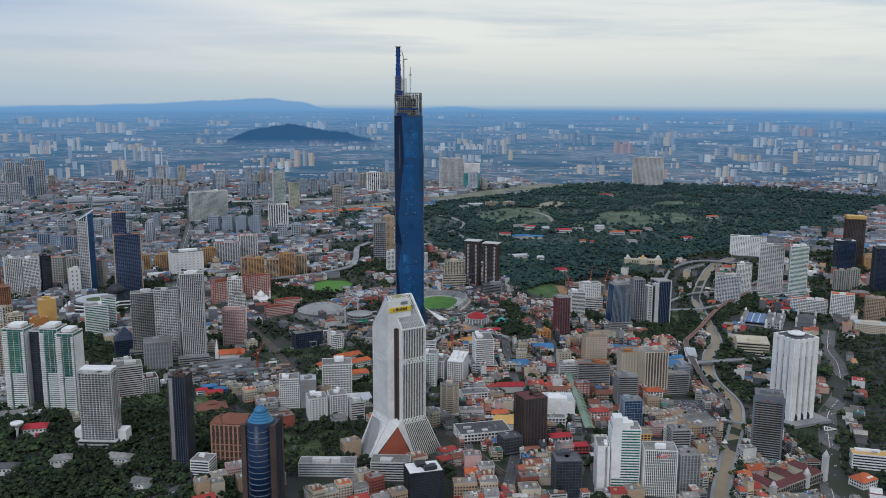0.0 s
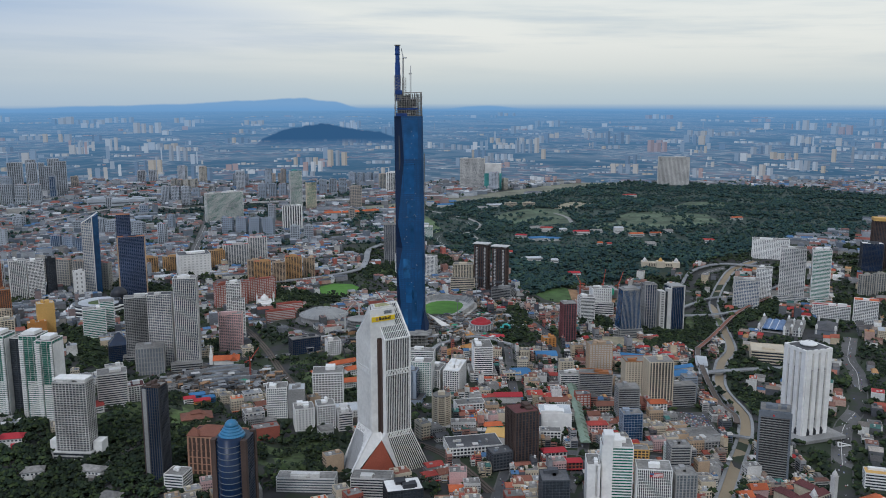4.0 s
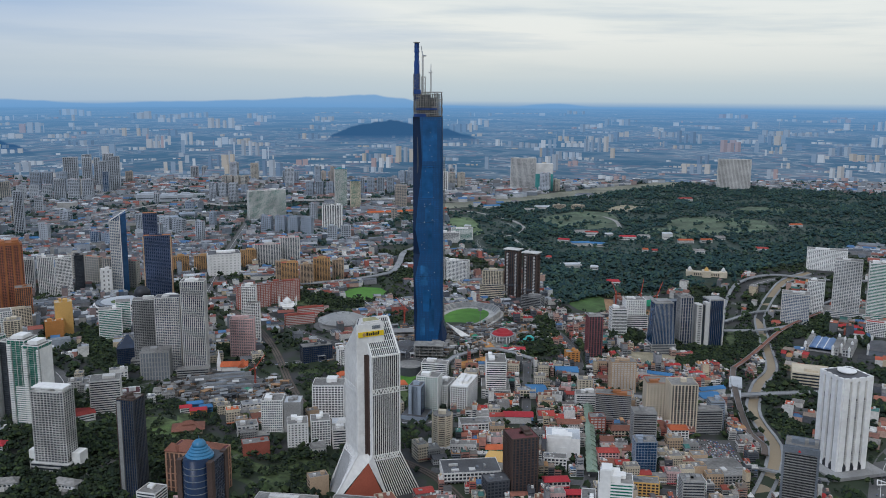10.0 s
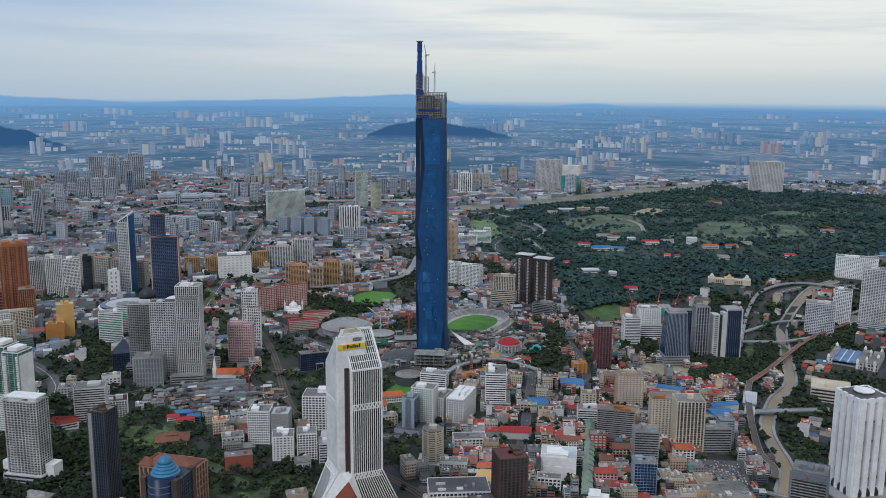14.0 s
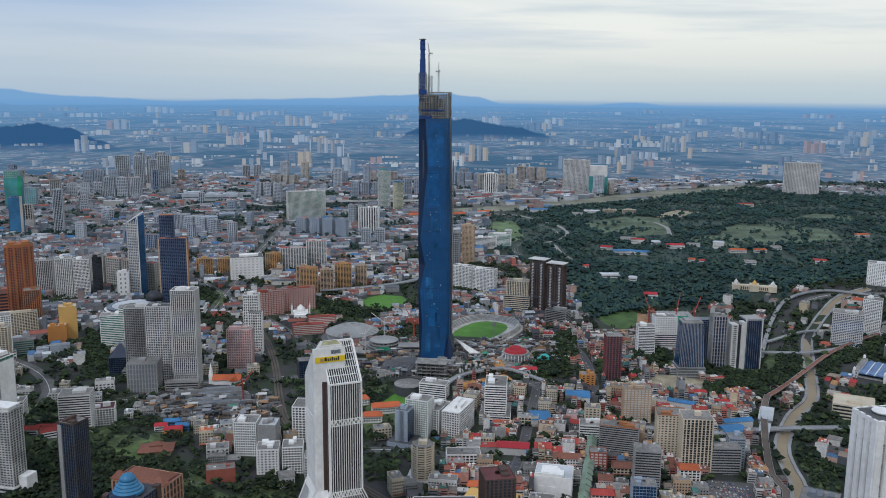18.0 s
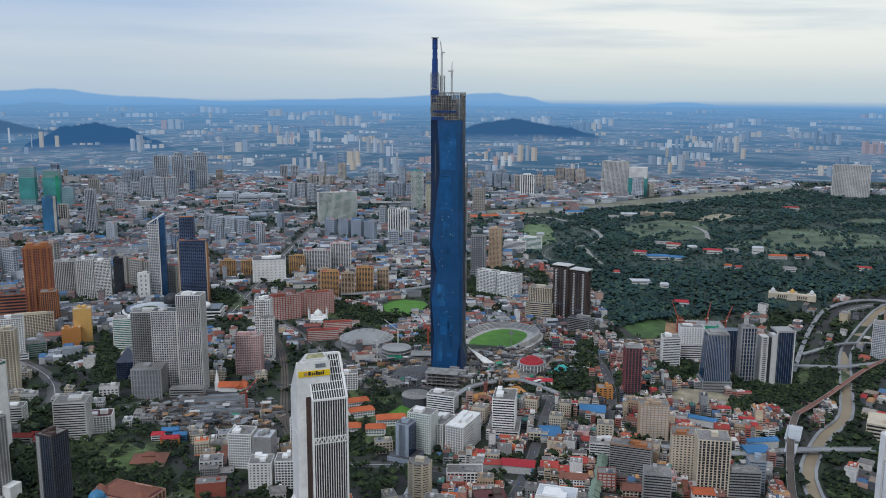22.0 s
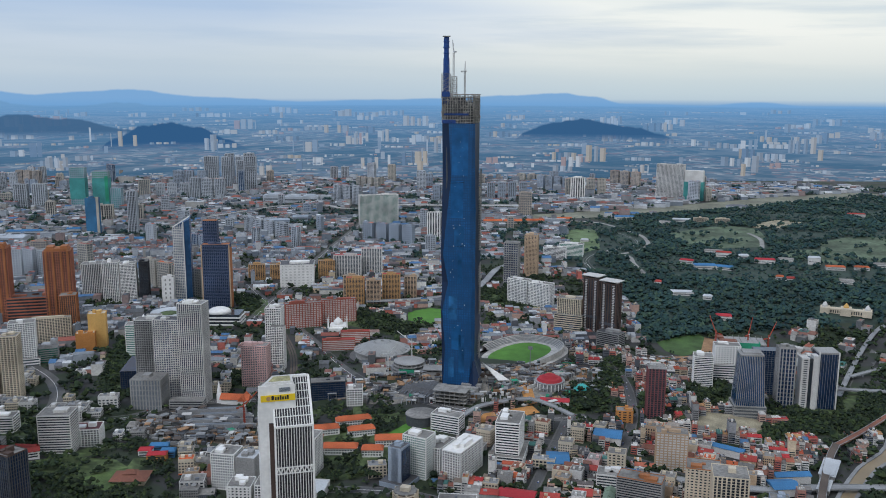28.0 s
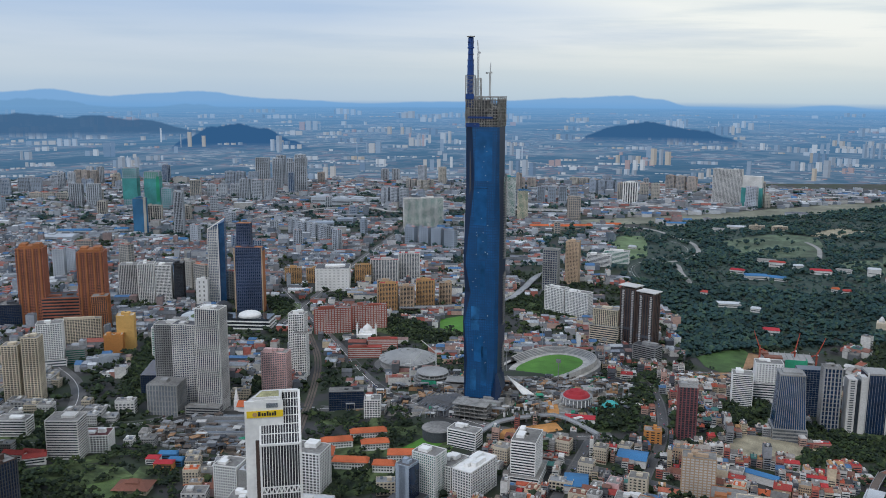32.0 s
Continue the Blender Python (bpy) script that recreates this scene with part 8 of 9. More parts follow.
for ps, w in AVOID_LINE:
    for p in ps:
        GRID.setdefault((int(p.x // 100), int(p.y // 100)), []).append((p.x, p.y, w))
for a in AVOID_DISC:
    GRID.setdefault((int(a[0] // 100), int(a[1] // 100)), []).append(a)


def blocked(x, y, r):
    i, j = int(x // 100), int(y // 100)
    for a in (i - 2, i - 1, i, i + 1, i + 2):
        for b in (j - 2, j - 1, j, j + 1, j + 2):
            for px, py, pr in GRID.get((a, b), ()):
                if (x - px) ** 2 + (y - py) ** 2 < (pr + r * 0.75) ** 2:
                    return True
    return any(inside(x, y, poly) for poly in AVOID_POLY) or inside(x, y, FOREST)


def take(x, y, r):
    GRID.setdefault((int(x // 100), int(y // 100)), []).append((x, y, r))


rnd = random.Random(21)
SHOPWALLS = [OFFWHITE, WHITE, CREAM, GREY, CREAM, PINK, CREAM, TAN, OFFWHITE, REDBRICK]
SHOPROOFS = [REDROOF, ROOFGREY, TERRACOTTA, ROOFLIGHT, RUSTDECK, DECK, REDROOF, ROOFGREY, CRIMSON, RUSTDECK, TERRACOTTA, RUSTDECK]


def shop_template(k):
    r = random.Random(100 + k)
    w, d, h = r.choice((16, 20, 24, 30)), r.choice((14, 18, 22)), r.choice((9, 11, 13, 16, 20))
    th = thing("shophouse", 0, 0, 0, "", "shophouse", "old town shophouses", z=-500)
    wall = r.choice(SHOPWALLS)
    part("wall_shell", Geo().box(0, 0, -3, w, d, h + 3), wall, th)
    g = Geo()
    for f in range(int(h / 3.5)):
        for i in range(int(w / 3)):
            g.box(-w / 2 + 1.5 + i * w / int(w / 3), -d / 2 - 0.05, 1.2 + f * 3.5, 1.7, 0.3, 1.7)
        for i in range(int(d / 3.4)):
            g.box(w / 2 + 0.05, -d / 2 + 1.7 + i * d / int(d / 3.4), 1.2 + f * 3.5, 0.3, 1.6, 1.6).box(-w / 2 - 0.05, -d / 2 + 1.7 + i * d / int(d / 3.4), 1.2 + f * 3.5, 0.3, 1.6, 1.6)
    part("glazing", g, GLASS, th)["kind"] = "stuff"
    roof = r.choice(SHOPROOFS)
    flat = h > 14 or r.random() < 0.35
    if flat:
        part("roof", Geo().box(0, 0, h, w - 1, d - 1, 0.5), roof if roof in (ROOFGREY, ROOFDARK, DECK) or k % 7 == 0 else ROOFGREY, th)
        part("parapet", Geo().box(0, -d / 2 + 0.2, h, w, 0.4, 1.1).box(0, d / 2 - 0.2, h, w, 0.4, 1.1).box(-w / 2 + 0.2, 0, h, 0.4, d, 1.1).box(w / 2 - 0.2, 0, h, 0.4, d, 1.1), wall, th)
        part("water_tank", Geo().box(w * 0.2, d * 0.15, h + 0.5, 3, 3, 2.4), OFFWHITE, th)
        part("stair_head", Geo().box(-w * 0.25, 0, h + 0.5, 4, 5, 2.8), wall, th)
    else:
        part("roof", Geo().gable(0, 0, h, w + 1.2, d + 1.2, d * 0.2), roof, th)
        part("air_well", Geo().box(w * 0.2, d * 0.1, h + 0.5, w * 0.2, d * 0.3, d * 0.17), wall, th)
    part("awning", Geo().box(0, -d / 2 - 1.2, 3.2, w, 2.4, 0.3), r.choice(SHOPROOFS), th)
    names = {REDROOF: "brick-red", ROOFGREY: "weathered grey", ROOFLIGHT: "pale metal", TERRACOTTA: "orange clay", ROOFDARK: "dark", BLUEROOF: "blue sheet", CRIMSON: "bright red", DECK: "pale cement", RUSTDECK: "rust-red"}
    th["label"] = ("flat-roofed shophouse with grid of small windows" if flat else "shophouse under a %s pitched roof" % names[roof])
    return th, w, d


def green_pocket(x, y, amount):
    return noise.noise((x * 0.0075, y * 0.0075, 3.3)) * 0.7 + noise.noise((x * 0.021, y * 0.021, 1.3)) * 0.3 > 0.42 - amount


def plots(area, angle, street, depth, widths, seed, green=0.2, gap=0.06, big=0.08):
    """Back-to-back rows of plots along lanes: yields place, turn, width and depth."""
    r = random.Random(seed)
    x0, y0, x1, y1 = area
    cx, cy = (x0 + x1) / 2, (y0 + y1) / 2
    rad = 0.5 * math.hypot(x1 - x0, y1 - y0)
    c, s = math.cos(radians(angle)), math.sin(radians(angle))
    v, k = -rad, 0
    while v < rad:
        u = -rad + r.uniform(0, 20)
        dd = depth * r.uniform(0.85, 1.25)
        while u < rad:
            w = r.uniform(*widths) * (2.4 if r.random() < big else 1.0)
            um = u + w / 2
            u += w
            if r.random() < gap:
                u += r.uniform(8, 22)
            bend = 26 * noise.noise((um * 0.003, v * 0.003, seed)) + 8 * noise.noise((um * 0.011, v * 0.01, seed))
            x, y = cx + um * c - (v + bend) * s, cy + um * s + (v + bend) * c
            if not (x0 < x < x1 and y0 < y < y1) or green_pocket(x, y, green - 0.2):
                continue
            if blocked(x, y, min(w, dd) * 0.6):
                continue
            yield x, y, angle + (180 if k % 2 else 0) + r.uniform(-4, 4), w, dd * r.uniform(0.85, 1.1), r
        v += dd + (street if k % 2 else 1.0)
        k += 1


FRONT_WOODS = [(-760, 1250), (-560, 1240), (-430, 1215), (-345, 1235), (-300, 1200), (-235, 1170), (-215, 1110), (-250, 1050), (-240, 930), (-760, 930)]
AVOID_POLY.append(FRONT_WOODS)
templates = [shop_template(k) for k in range(22)]
placed = []
for area, ang, n, sd in (((90, 1010, 560, 1480), 4, 210, 51), ((-240, 1010, 90, 1420), 24, 45, 52), ((120, 1480, 560, 1720), -6, 45, 53)):
    cand = list(plots(area, ang, 10, 18, (15, 24), sd, green=0.1 if sd != 52 else 0.4))
    random.Random(sd).shuffle(cand)
    for x, y, rot, w, d, r in cand[:n]:
        placed.append((x, y, rot, w, d))
        t, tw, td = r.choice(templates)
        copy_thing(t, pose(x, y, gz(x, y), 0, 0, rot) @ Matrix.Diagonal((min(1.25, max(0.7, w / tw)), min(1.2, max(0.75, d / td)), r.uniform(0.85, 1.25), 1)))
for x, y, rot, w, d in placed:
    take(x, y, min(w, d) * 0.42)
for t, _, _ in templates:
    for o in (*t.children, t):
        bpy.data.objects.remove(o)


def house_template(k):
    """A low town building: walls, openings, roof and what stands on it."""
    r = random.Random(300 + k)
    w, d, h = r.choice((16, 22, 28, 34)), r.choice((14, 17, 20)), r.choice((7, 9, 11, 14, 17))
    th = thing("town_building", 0, 0, 0, "", "building", "low town buildings", z=-500)
    wall = r.choice((OFFWHITE, WHITE, GREY, OFFWHITE, CREAM, GREY, MIDGREY))
    part("wall_shell", Geo().box(0, 0, -3, w, d, h + 3), wall, th)
    g = Geo()
    for f in range(int(h / 3.5)):
        for s in (-1, 1):
            for i in range(int(w / 4)):
                g.box(-w / 2 + 2 + i * w / int(w / 4), s * (d / 2 + 0.05), 1.2 + f * 3.5, 2.4, 0.3, 1.7)
            for i in range(int(d / 4)):
                g.box(s * (w / 2 + 0.05), -d / 2 + 2 + i * d / int(d / 4), 1.2 + f * 3.5, 0.3, 2.2, 1.6)
    part("glazing", g, GLASS, th)["kind"] = "stuff"
    roof, nm = r.choice(((ROOFGREY, "grey"), (TERRACOTTA, "orange clay"), (ROOFDARK, "dark"), (REDROOF, "brick-red"), (ROOFLIGHT, "pale metal"), (ROOFGREY, "grey"), (DECK, "cement"), (ROOFDARK, "dark")))
    if h > 10 or k % 3 == 0:
        part("roof", Geo().box(0, 0, h, w - 0.9, d - 0.9, 0.5), ROOFGREY if k % 2 else DECK, th)
        part("parapet", Geo().box(0, -d / 2 + 0.2, h, w, 0.4, 1.1).box(0, d / 2 - 0.2, h, w, 0.4, 1.1).box(-w / 2 + 0.2, 0, h, 0.4, d - 0.8, 1.1).box(w / 2 - 0.2, 0, h, 0.4, d - 0.8, 1.1), wall, th)
        part("plant_room", Geo().box(w * 0.2, 0, h + 0.5, w * 0.25, d * 0.4, 3), wall, th)
        part("water_tank", Geo().box(-w * 0.2, d * 0.2, h + 0.5, 3.4, 2.6, 2), MIDGREY, th)
        th["label"] = "flat-roofed town building with window rows and a plant room"
    else:
        part("roof", Geo().gable(0, 0, h, w + 1.4, d + 1.4, d * 0.22, hip=r.choice((0, 0, 5))), roof, th)
        part("porch_roof", Geo().gable(w * 0.15, -d / 2 - 2, 3.2, w * 0.5, 5, 1.2), roof, th)
        th["label"] = "low town building under a %s pitched roof" % nm
    return th, w, d


def rows_of(name, label, area, angle, street, depth, widths, heights, seed, green=0.2, pitched=0.6, wallmat=WALLS, roofmat=ROOFS, windows=True, gap=0.06, big=0.08, category="town blocks", fine=False):
    """Joined rows of town houses over a stretch of the plan."""
    wa, ro, wi = Geo(), Geo(), Geo()
    spots = list(plots(area, angle, street, depth, widths, seed, green, gap, big))
    for x, y, rot, w, d, r in spots:
        z = gz(x, y)
        h = r.uniform(*heights) * (r.uniform(1.3, 2.3) if r.random() < 0.14 else 1)
        wa.box(x, y, z - 1, w - 0.3, d, h + 1, rot)
        if r.random() < pitched and h < heights[1]:
            ro.gable(x, y, z + h, w + 0.3, d + 0.8, d * r.uniform(0.12, 0.25), rot, hip=r.choice((0, 0, 0, w * 0.25)))
        else:
            ro.box(x, y, z + h + 0.05, w - 1.0, d - 0.8, 0.4, rot)
            c, s = math.cos(radians(rot)), math.sin(radians(rot))
            for _ in range(r.choice((2, 3, 4, 5)) if fine else r.choice((1, 2, 3))):
                a, b = r.uniform(-0.3, 0.3) * w, r.uniform(-0.3, 0.3) * d
                wa.box(x + a * c - b * s, y + a * s + b * c, z + h + 0.4, r.uniform(2, w * 0.35), r.uniform(2, d * 0.35), r.uniform(1.2, 3.6), rot)
        if windows:
            for f in range(min(5, int(h / 3.4))):
                zz = z + 1.3 + f * 3.4
                wi.box(x, y, zz, w - 0.1, d * 0.82, 1.5, rot)
                if fine:
                    wi.box(x, y, zz, w * 0.80, d + 0.26, 1.5, rot)
        if fine:
            c, s = math.cos(radians(rot)), math.sin(radians(rot))
            for _ in range(r.choice((0, 1, 2, 2))):
                a, b, k = r.uniform(-0.5, 0.5) * w, r.choice((-1, 1)) * (d / 2 + r.uniform(0.2, 1.2)), r.uniform(2.5, h * 0.8)
                ro.box(x + a * c - b * s, y + a * s + b * c, z + k, r.uniform(2, w * 0.6), r.uniform(1.5, 3.5), 0.25, rot)
            for _ in range(r.choice((0, 1, 2))):
                a, b = r.uniform(-0.35, 0.35) * w, r.uniform(-0.35, 0.35) * d
                wa.box(x + a * c - b * s, y + a * s + b * c, z + h + d * 0.1, r.uniform(1, 2.4), r.uniform(1, 2.4), r.uniform(1.0, 2.2) + d * 0.06, rot)
    for x, y, rot, w, d, r in spots:
        take(x, y, min(w, d) * 0.4)
    th = thing(name, 0, 0, 0, label, category, kind="stuff")
    th.matrix_world = Matrix()
    part("wall_mass", wa, wallmat, th)["kind"] = "stuff"
    part("roof_mass", ro, roofmat, th)["kind"] = "stuff"
    if wi.v:
        part("window_strips", wi, GLASS, th)["kind"] = "stuff"


def far_blocks(area, n, seed, hts, group):
    """Single apartment towers and slabs in the distance, each a thing."""
    r = random.Random(seed)
    k = 0
    while k < n:
        x, y = r.uniform(area[0], area[2]), r.uniform(area[1], area[3])
        if blocked(x, y, 40):
            k += 0.2
            continue
        k += 1
        m = r.choice((1, 1, 2, 3, 4))
        w, d, h = r.uniform(22, 52), r.uniform(16, 22), r.uniform(*hts)
        rot = r.uniform(-30, 30)
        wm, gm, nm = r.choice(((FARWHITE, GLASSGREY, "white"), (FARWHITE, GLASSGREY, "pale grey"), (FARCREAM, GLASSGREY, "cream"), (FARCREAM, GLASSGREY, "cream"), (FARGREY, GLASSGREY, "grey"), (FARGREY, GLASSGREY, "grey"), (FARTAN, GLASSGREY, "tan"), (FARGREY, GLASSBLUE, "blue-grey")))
        take(x, y, 40)
        for i in range(m):
            ang = radians(rot)
            px, py = x + math.cos(ang) * i * (w + 14), y + math.sin(ang) * i * (w + 14) + r.uniform(-8, 8)
            if blocked(px, py, 8) and i:
                break
            tower("apartment_block", nm + " apartment block in the distance", px, py, rot, w, d, gz(px, py) + h, r.choice(("fin", "flat", "grid")), wm, gm, fh=6.5, bay=7.5, group=group, category="apartment block", roof=r.choice((ROOFGREY, ROOFGREY, REDROOF, TERRACOTTA)))
            take(px, py, w * 0.6)


far_blocks((-2300, 2300, -950, 2900), 10, 31, (40, 90), "west apartment blocks")
far_blocks((-3000, 2900, -100, 3900), 20, 32, (35, 80), "middle apartment blocks")
far_blocks((-3400, 3900, 900, 5300), 60, 33, (40, 110), "far apartment blocks")
far_blocks((1500, 2500, 3400, 4900), 20, 34, (40, 100), "far right apartment blocks")
far_blocks((900, 1500, 1900, 2500), 6, 35, (30, 60), "river apartment blocks")


rows_of("old_town_infill", "tight mix of low shophouses and offices with grey and red roofs", (90, 1000, 620, 1760), 4, 8, 13, (5.5, 12), (8, 17), 2, green=0.02, fine=True)
rows_of("stadium_shop_rows", "rows of low shops below the wooded park", (150, 1760, 720, 2130), 12, 9, 14, (6, 14), (7, 15), 22, green=0.36, fine=True)
templates = [house_template(k) for k in range(16)]
spots = list(plots((-900, 1150, 90, 1720), 22, 14, 19, (12, 26), 3, green=0.50, big=0.15))
for x, y, rot, w, d, r in spots[:290]:
    t, tw, td = r.choice(templates)
    copy_thing(t, pose(x, y, gz(x, y), 0, 0, rot) @ Matrix.Diagonal((min(1.4, max(0.6, w / tw)), min(1.25, max(0.75, d / td)), r.uniform(0.85, 1.3), 1)))
for x, y, rot, w, d, r in spots:
    take(x, y, min(w, d) * 0.4)
for t, _, _ in templates:
    for o in (*t.children, t):
        bpy.data.objects.remove(o)
rows_of("stadium_quarter", "low schools and shops round the stadiums", (-700, 1720, 330, 2900), 20, 14, 18, (8, 19), (6, 14), 4, green=0.56, big=0.12, roofmat=COOLROOFS)
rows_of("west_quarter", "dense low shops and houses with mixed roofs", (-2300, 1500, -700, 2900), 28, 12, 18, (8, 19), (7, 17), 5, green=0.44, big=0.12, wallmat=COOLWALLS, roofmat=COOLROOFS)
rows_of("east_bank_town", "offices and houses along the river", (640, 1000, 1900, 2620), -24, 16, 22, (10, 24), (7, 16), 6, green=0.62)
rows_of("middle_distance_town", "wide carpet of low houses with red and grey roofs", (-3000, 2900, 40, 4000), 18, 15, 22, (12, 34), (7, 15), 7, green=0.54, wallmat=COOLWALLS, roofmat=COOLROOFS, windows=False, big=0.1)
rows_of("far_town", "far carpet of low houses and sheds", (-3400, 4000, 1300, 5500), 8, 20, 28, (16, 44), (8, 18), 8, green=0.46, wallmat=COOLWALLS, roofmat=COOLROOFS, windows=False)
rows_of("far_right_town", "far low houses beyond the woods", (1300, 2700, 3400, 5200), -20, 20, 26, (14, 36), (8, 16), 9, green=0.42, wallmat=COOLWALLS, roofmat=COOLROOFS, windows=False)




# ---- trees ----
def blob(geo, x, y, z, r, rn, sq=0.8):
    """One clump of leaves: a rough, uneven eight-sided tuft."""
    a = rn.uniform(0, 6.28)
    c, s = math.cos(a) * r, math.sin(a) * r
    k = [rn.uniform(0.65, 1.35) for _ in range(6)]
    tip = rn.uniform(-0.3, 0.3)
    vs = [(x + c * k[0], y + s * k[0], z + tip * r), (x - s * k[1], y + c * k[1], z - tip * r), (x - c * k[2], y - s * k[2], z + tip * r), (x + s * k[3], y - c * k[3], z - tip * r),
          (x + tip * c, y + tip * s, z + r * sq * k[4]), (x, y, z - r * sq * k[5])]
    geo.add(vs, [(0, 1, 4), (1, 2, 4), (2, 3, 4), (3, 0, 4), (1, 0, 5), (2, 1, 5), (3, 2, 5), (0, 3, 5)])


def tree_template(k):
    rn = random.Random(400 + k)
    th = thing("tree", 0, 0, 0, "broad dark green rain tree", "tree", "town trees", z=-500)
    h, r = rn.uniform(9, 15), rn.uniform(5, 8.5)
    g = Geo().lathe([(0.6, -1), (0.45, h * 0.45), (0.25, h * 0.7)], 7)
    for i in range(5):
        a = i * 1.26 + rn.uniform(-0.3, 0.3)
        g.beam((0, 0, h * 0.42), (math.cos(a) * r * 0.55, math.sin(a) * r * 0.55, h * 0.78), 0.28)
    part("trunk", g, TRUNK, th)
    g = Geo()
    for i in range(80):
        a, q = rn.uniform(0, 6.28), r * math.sqrt(rn.random())
        zz = h * (0.95 - 0.35 * (q / r) ** 2) + rn.uniform(-1.5, 1.0)
        blob(g, math.cos(a) * q, math.sin(a) * q, zz, rn.uniform(0.8, 1.8), rn)
    part("crown", g, LEAVES, th)
    return th


trees = [tree_template(k) for k in range(6)]
rn = random.Random(77)
n = 0
while n < 280:
    if rn.random() < 0.6:
        x, y = rn.uniform(-640, -230), rn.uniform(940, 1330)
    else:
        x, y = rn.uniform(-300, 560), rn.uniform(980, 1500)
    n += 0.2
    if blocked(x, y, 3):
        continue
    n += 0.8
    copy_thing(rn.choice(trees), pose(x, y, gz(x, y), 0, 0, rn.uniform(0, 360)) @ Matrix.Scale(rn.uniform(0.7, 1.25), 4))
    take(x, y, 4.5)
for t in trees:
    for o in (*t.children, t):
        bpy.data.objects.remove(o)


# houses in the park
PARK_HOUSES = [(411, 3082, 40, 18, 7, CRIMSON, "dull red"), (521, 3218, 46, 16, 12, REDROOF, "brick-red"), (637, 3149, 58, 20, 9, CRIMSON, "dull red"), (462, 3018, 62, 34, 8, BLUEROOF, "blue sheet"), (517, 3018, 50, 28, 6, BLUEROOF, "blue sheet"), (778, 3173, 34, 22, 18, ROOFLIGHT, "pale metal"), (826, 3101, 52, 20, 7, TERRACOTTA, "orange clay"), (579, 3206, 30, 16, 8, ROOFLIGHT, "pale metal"), (701, 3196, 44, 16, 5, ROOFGREY, "weathered grey"), (492, 3259, 56, 14, 9, ROOFGREY, "weathered grey"), (398, 2655, 62, 20, 6, ROOFLIGHT, "pale metal"), (339, 2749, 18, 18, 8, REDROOF, "brick-red"), (462, 2628, 22, 14, 6, ROOFLIGHT, "pale metal"), (495, 2472, 34, 24, 8, CRIMSON, "dull red"), (686, 2901, 28, 16, 6, REDROOF, "brick-red"), (658, 2916, 20, 14, 6, TERRACOTTA, "orange clay"), (822, 2912, 46, 20, 6, ROOFGREY, "weathered grey"), (1084, 4300, 66, 24, 9, REDROOF, "brick-red"), (167, 3956, 76, 34, 8, BLUEROOF, "blue sheet"), (74, 3374, 26, 16, 5, ROOFLIGHT, "pale metal"), (900, 3120, 40, 16, 6, TERRACOTTA, "orange clay"), (960, 3180, 36, 18, 7, ROOFGREY, "weathered grey"), (1040, 2960, 40, 18, 7, REDROOF, "brick-red"), (330, 3870, 50, 24, 6, ROOFGREY, "weathered grey"), (390, 3960, 70, 26, 6, ROOFLIGHT, "pale metal"), (1330, 3500, 48, 18, 7, TERRACOTTA, "orange clay")]
for k, (x, y, w, d, h, rm, nm) in enumerate(PARK_HOUSES):
    th = thing("park_house", x, y, -14 + (k * 37) % 29, "low white house with %s roof among park trees" % nm, "house", "park houses")
    part("wall_shell", Geo().box(0, 0, 0, w, d, h + 3), OFFWHITE, th)
    part("window_band", Geo().box(0, -d / 2 - 0.1, h * 0.4 + 1, w * 0.86, 0.4, 1.7), GLASS, th)
    part("roof", Geo().gable(0, 0, h + 3, w + 2, d + 2, 4, hip=4), rm, th)
    take(x, y, max(w * 0.42, d * 0.7))
    take(x, y - d - 6, w * 0.4)
for x in (463, 544):
    tower("park_flats", "plain cream flats beside the old airfield", x, 3962, 8, 56, 16, 36, "band", CREAM, GLASS, fh=3.4)
    take(x, 3950, 34)
for ps in PARK_ROADS:
    for p in resample([(x, y, 0) for x, y in ps], 8):
        take(p.x, p.y, 7)
        take(p.x, p.y - 9, 5)


def woods(name, label, points, seed, size, clumps, leaves=LEAVES):
    """Crowns heaped up of many small tufts, uneven in size and height."""
    r = random.Random(seed)
    g = Geo()
    for x, y in points:
        s = (0.5 + 1.0 * r.random() ** 1.6) * size
        z = gz(x, y) + s * r.uniform(0.0, 0.3)
        for _ in range(clumps):
            a, q = r.uniform(0, 6.28), math.sqrt(r.random())
            blob(g, x + math.cos(a) * q * 0.72 * s, y + math.sin(a) * q * 0.72 * s, z + s * (1.0 - 0.5 * q * q) * r.uniform(0.75, 1.1), s * r.uniform(0.2, 0.42) * (1.5 if clumps < 6 else 1.0), r)
    return solo(name, g, leaves, label, "trees", kind="stuff")


r = random.Random(91)
pts = []
while len(pts) < 13000:
    x, y = r.uniform(-20, 2450), 2160 + 2950 * r.random() ** 1.25
    if not inside(x, y, FOREST):
        continue
    if any(inside(x, y, c) for c in CLEAR) and r.random() < (0.97 if noise.noise((x * 0.012, y * 0.012, 7.7)) > -0.12 else 0.55):
        continue
    if noise.noise((x * 0.006, y * 0.006, 2.2)) > 0.06 and y > 2850 and r.random() < 0.75:
        continue
    if y > 3300 and r.random() < 0.15:
        continue
    i, j = int(x // 100), int(y // 100)
    if any((x - px) ** 2 + (y - py) ** 2 < (pr + 3) ** 2 for a in (i - 1, i, i + 1) for b in (j - 1, j, j + 1) for px, py, pr in GRID.get((a, b), ())):
        continue
    pts.append((x, y))
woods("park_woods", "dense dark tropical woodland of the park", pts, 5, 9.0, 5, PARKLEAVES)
pts = []
tries = 0
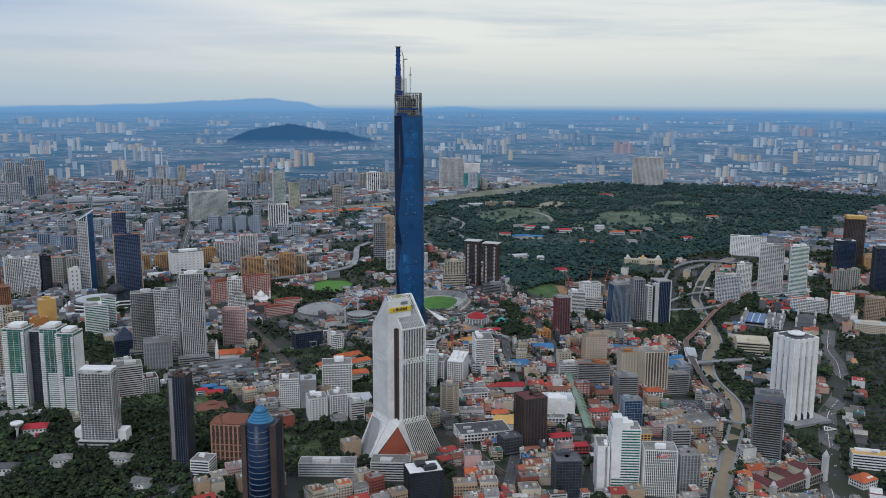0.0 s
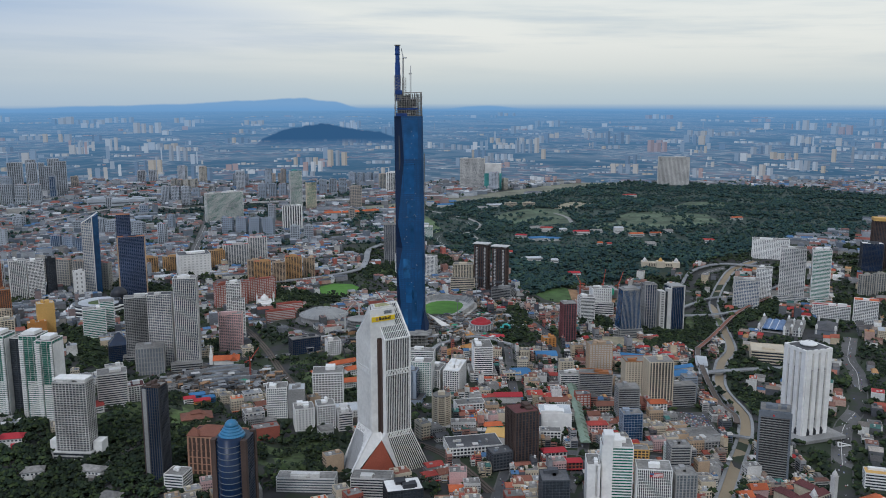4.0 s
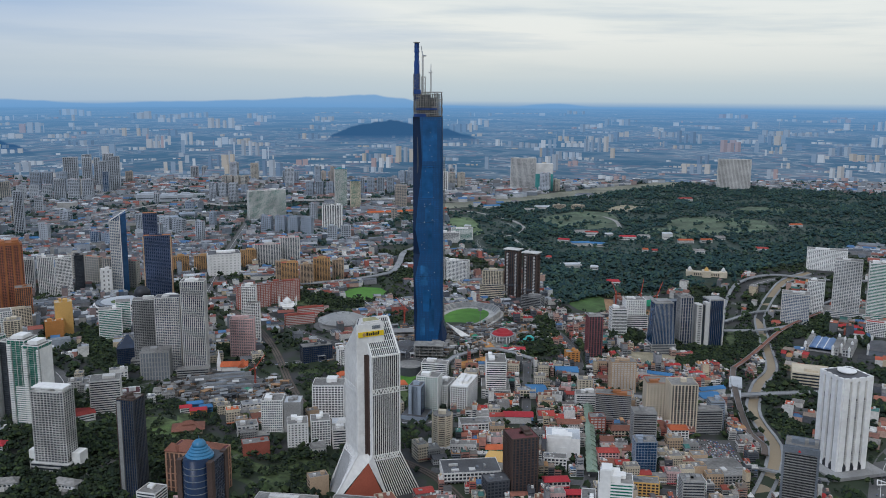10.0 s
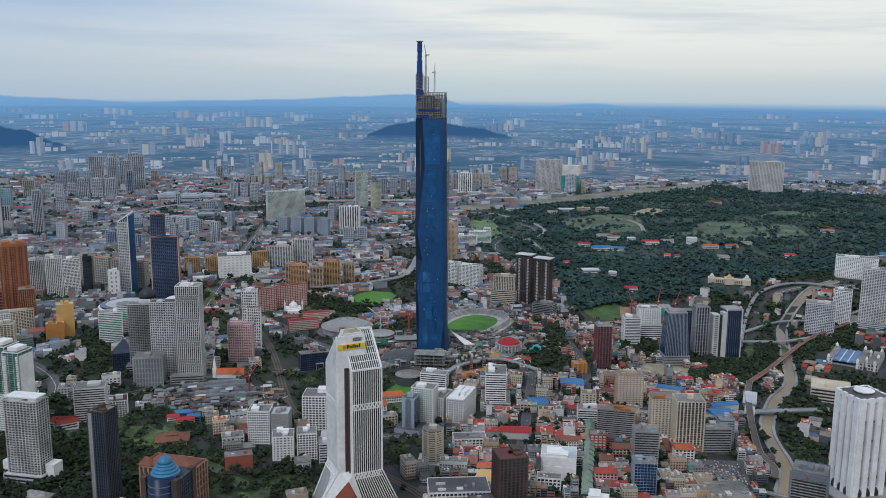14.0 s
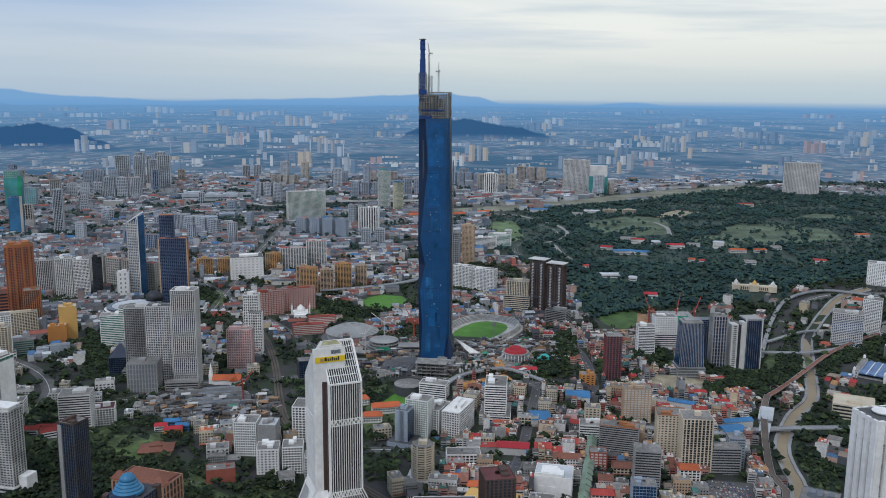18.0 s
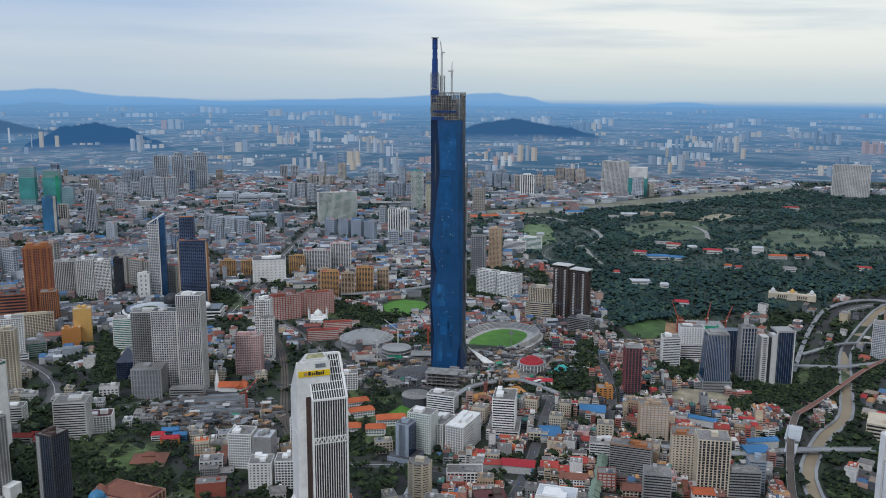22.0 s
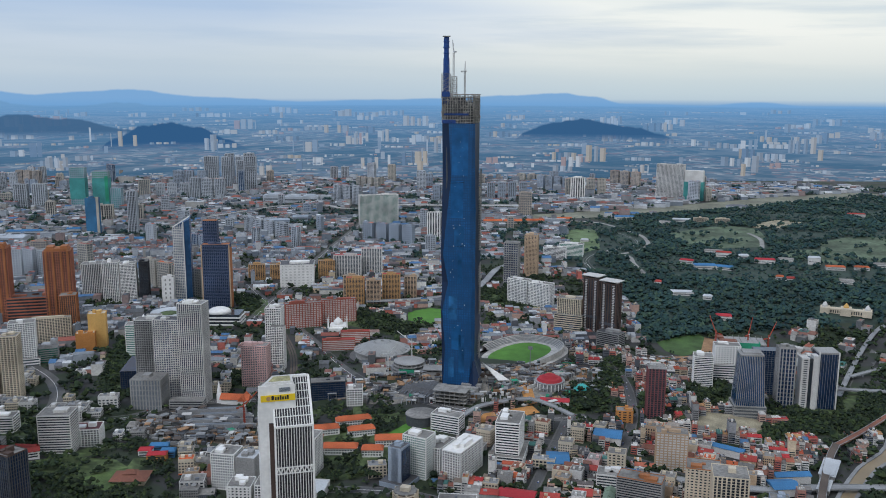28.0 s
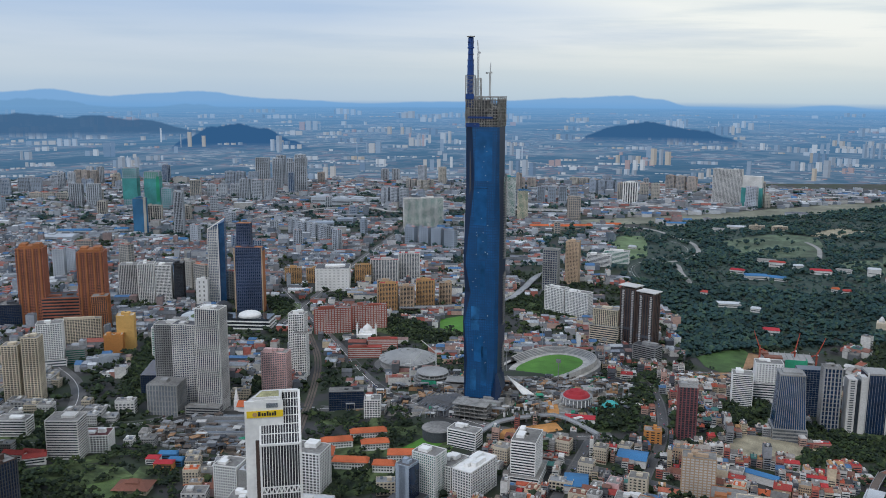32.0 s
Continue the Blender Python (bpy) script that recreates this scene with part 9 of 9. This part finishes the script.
while len(pts) < 13000 and tries < 90000:
    tries += 1
    x, y = r.uniform(-2100, 1700) if r.random() < 0.8 else r.uniform(640, 1500), 1100 + 1750 * r.random() ** 1.2
    if not green_pocket(x, y, 0.34) and r.random() < 0.66:
        continue
    if blocked(x, y, -2.0):
        continue
    pts.append((x, y))
woods("street_trees", "scattered dark green street and garden trees", pts, 6, 8.2, 4)
pts = []
tries = 0
while len(pts) < 9000 and tries < 90000:
    tries += 1
    x, y = r.uniform(-3600, 3000), r.uniform(2900, 5500)
    if not green_pocket(x, y, 0.34) and r.random() < 0.6:
        continue
    if blocked(x, y, 1):
        continue
    pts.append((x, y))
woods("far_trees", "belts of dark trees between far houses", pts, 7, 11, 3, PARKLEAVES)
pts = []
while len(pts) < 4200:
    x, y = r.uniform(-760, -190), r.uniform(930, 1290)
    i, j = int(x // 100), int(y // 100)
    if any((x - px) ** 2 + (y - py) ** 2 < (pr - 2) ** 2 for a in (i - 1, i, i + 1) for b in (j - 1, j, j + 1) for px, py, pr in GRID.get((a, b), ())):
        continue
    if not inside(x, y, FRONT_WOODS) and r.random() < 0.5:
        continue
    pts.append((x, y))
woods("hillside_woods", "thick dark trees on the near slope", pts, 8, 7.6, 9)
pts = []
for p in resample([(x, y, 0) for x, y in RIVER], 7):
    if p.y < 1350:
        for k in range(3):
            pts.append((p.x + r.uniform(17, 34), p.y - r.uniform(0, 8)))
    elif r.random() < 0.5:
        pts.append((p.x + r.choice((-1, 1)) * r.uniform(18, 30), p.y))
for poly, cnt in ((EAST_WOODS, 2300), (MID_WOODS, 220), (LAWN_WOODS, 160)):
    bx, by = [q[0] for q in poly], [q[1] for q in poly]
    k = 0
    while k < cnt:
        x, y = r.uniform(min(bx), max(bx)), r.uniform(min(by), max(by))
        k += 0.2
        i, j = int(x // 100), int(y // 100)
        if inside(x, y, poly) and not any((x - px) ** 2 + (y - py) ** 2 < (pr + 2) ** 2 for a in (i - 1, i, i + 1) for b in (j - 1, j, j + 1) for px, py, pr in GRID.get((a, b), ())):
            pts.append((x, y))
            k += 0.8
woods("riverside_trees", "dark trees along the river wall", pts, 14, 6.8, 10)

pts = []
for poly in TOWN_WOODS:
    bx, by = [q[0] for q in poly], [q[1] for q in poly]
    cnt = (0.007 if poly is GARDEN_WOODS or poly is SCHOOL_WOODS else 0.013) * (max(bx) - min(bx)) * (max(by) - min(by)) * 0.55
    k = 0
    while k < cnt:
        x, y = r.uniform(min(bx), max(bx)), r.uniform(min(by), max(by))
        k += 0.25
        i, j = int(x // 100), int(y // 100)
        if inside(x, y, poly) and not any(inside(x, y, q) for q in LAWNS) and not any((x - px) ** 2 + (y - py) ** 2 < (pr - 1) ** 2 for a in (i - 1, i, i + 1) for b in (j - 1, j, j + 1) for px, py, pr in GRID.get((a, b), ())):
            pts.append((x, y))
            k += 0.75
woods("garden_trees", "dense dark garden trees between town buildings", pts, 15, 7.5, 9)

# ---- traffic ----
g = Geo()
r = random.Random(12)
for ps, w in AVOID_LINE[1:9]:
    for i in range(len(ps) - 1):
        for _ in range(2):
            if r.random() < 0.5:
                k = r.random()
                p = ps[i] + (ps[i + 1] - ps[i]) * k
                d = (ps[i + 1] - ps[i]).normalized()
                o = r.choice((-1, 1)) * r.uniform(1.5, max(2, w - 8))
                x, y = p.x + d.y * o, p.y - d.x * o
                a = math.degrees(math.atan2(d.y, d.x))
                g.box(x, y, gz(x, y) + 0.4, 4.4, 1.8, 0.8, a).box(x, y, gz(x, y) + 1.1, 2.4, 1.6, 0.6, a, top=0.8)
for i in range(9):
    for j in range(14):
        if r.random() < 0.8:
            x, y = 468 + j * 4.6, 1348 + i * 8.5
            g.box(x, y, gz(x, y) + 0.6, 1.8, 4.3, 0.8).box(x, y, gz(x, y) + 1.4, 1.6, 2.3, 0.6, top=0.8)
solo("traffic", g, CARS, "small parked and waiting cars of mixed colours", "cars", kind="stuff")
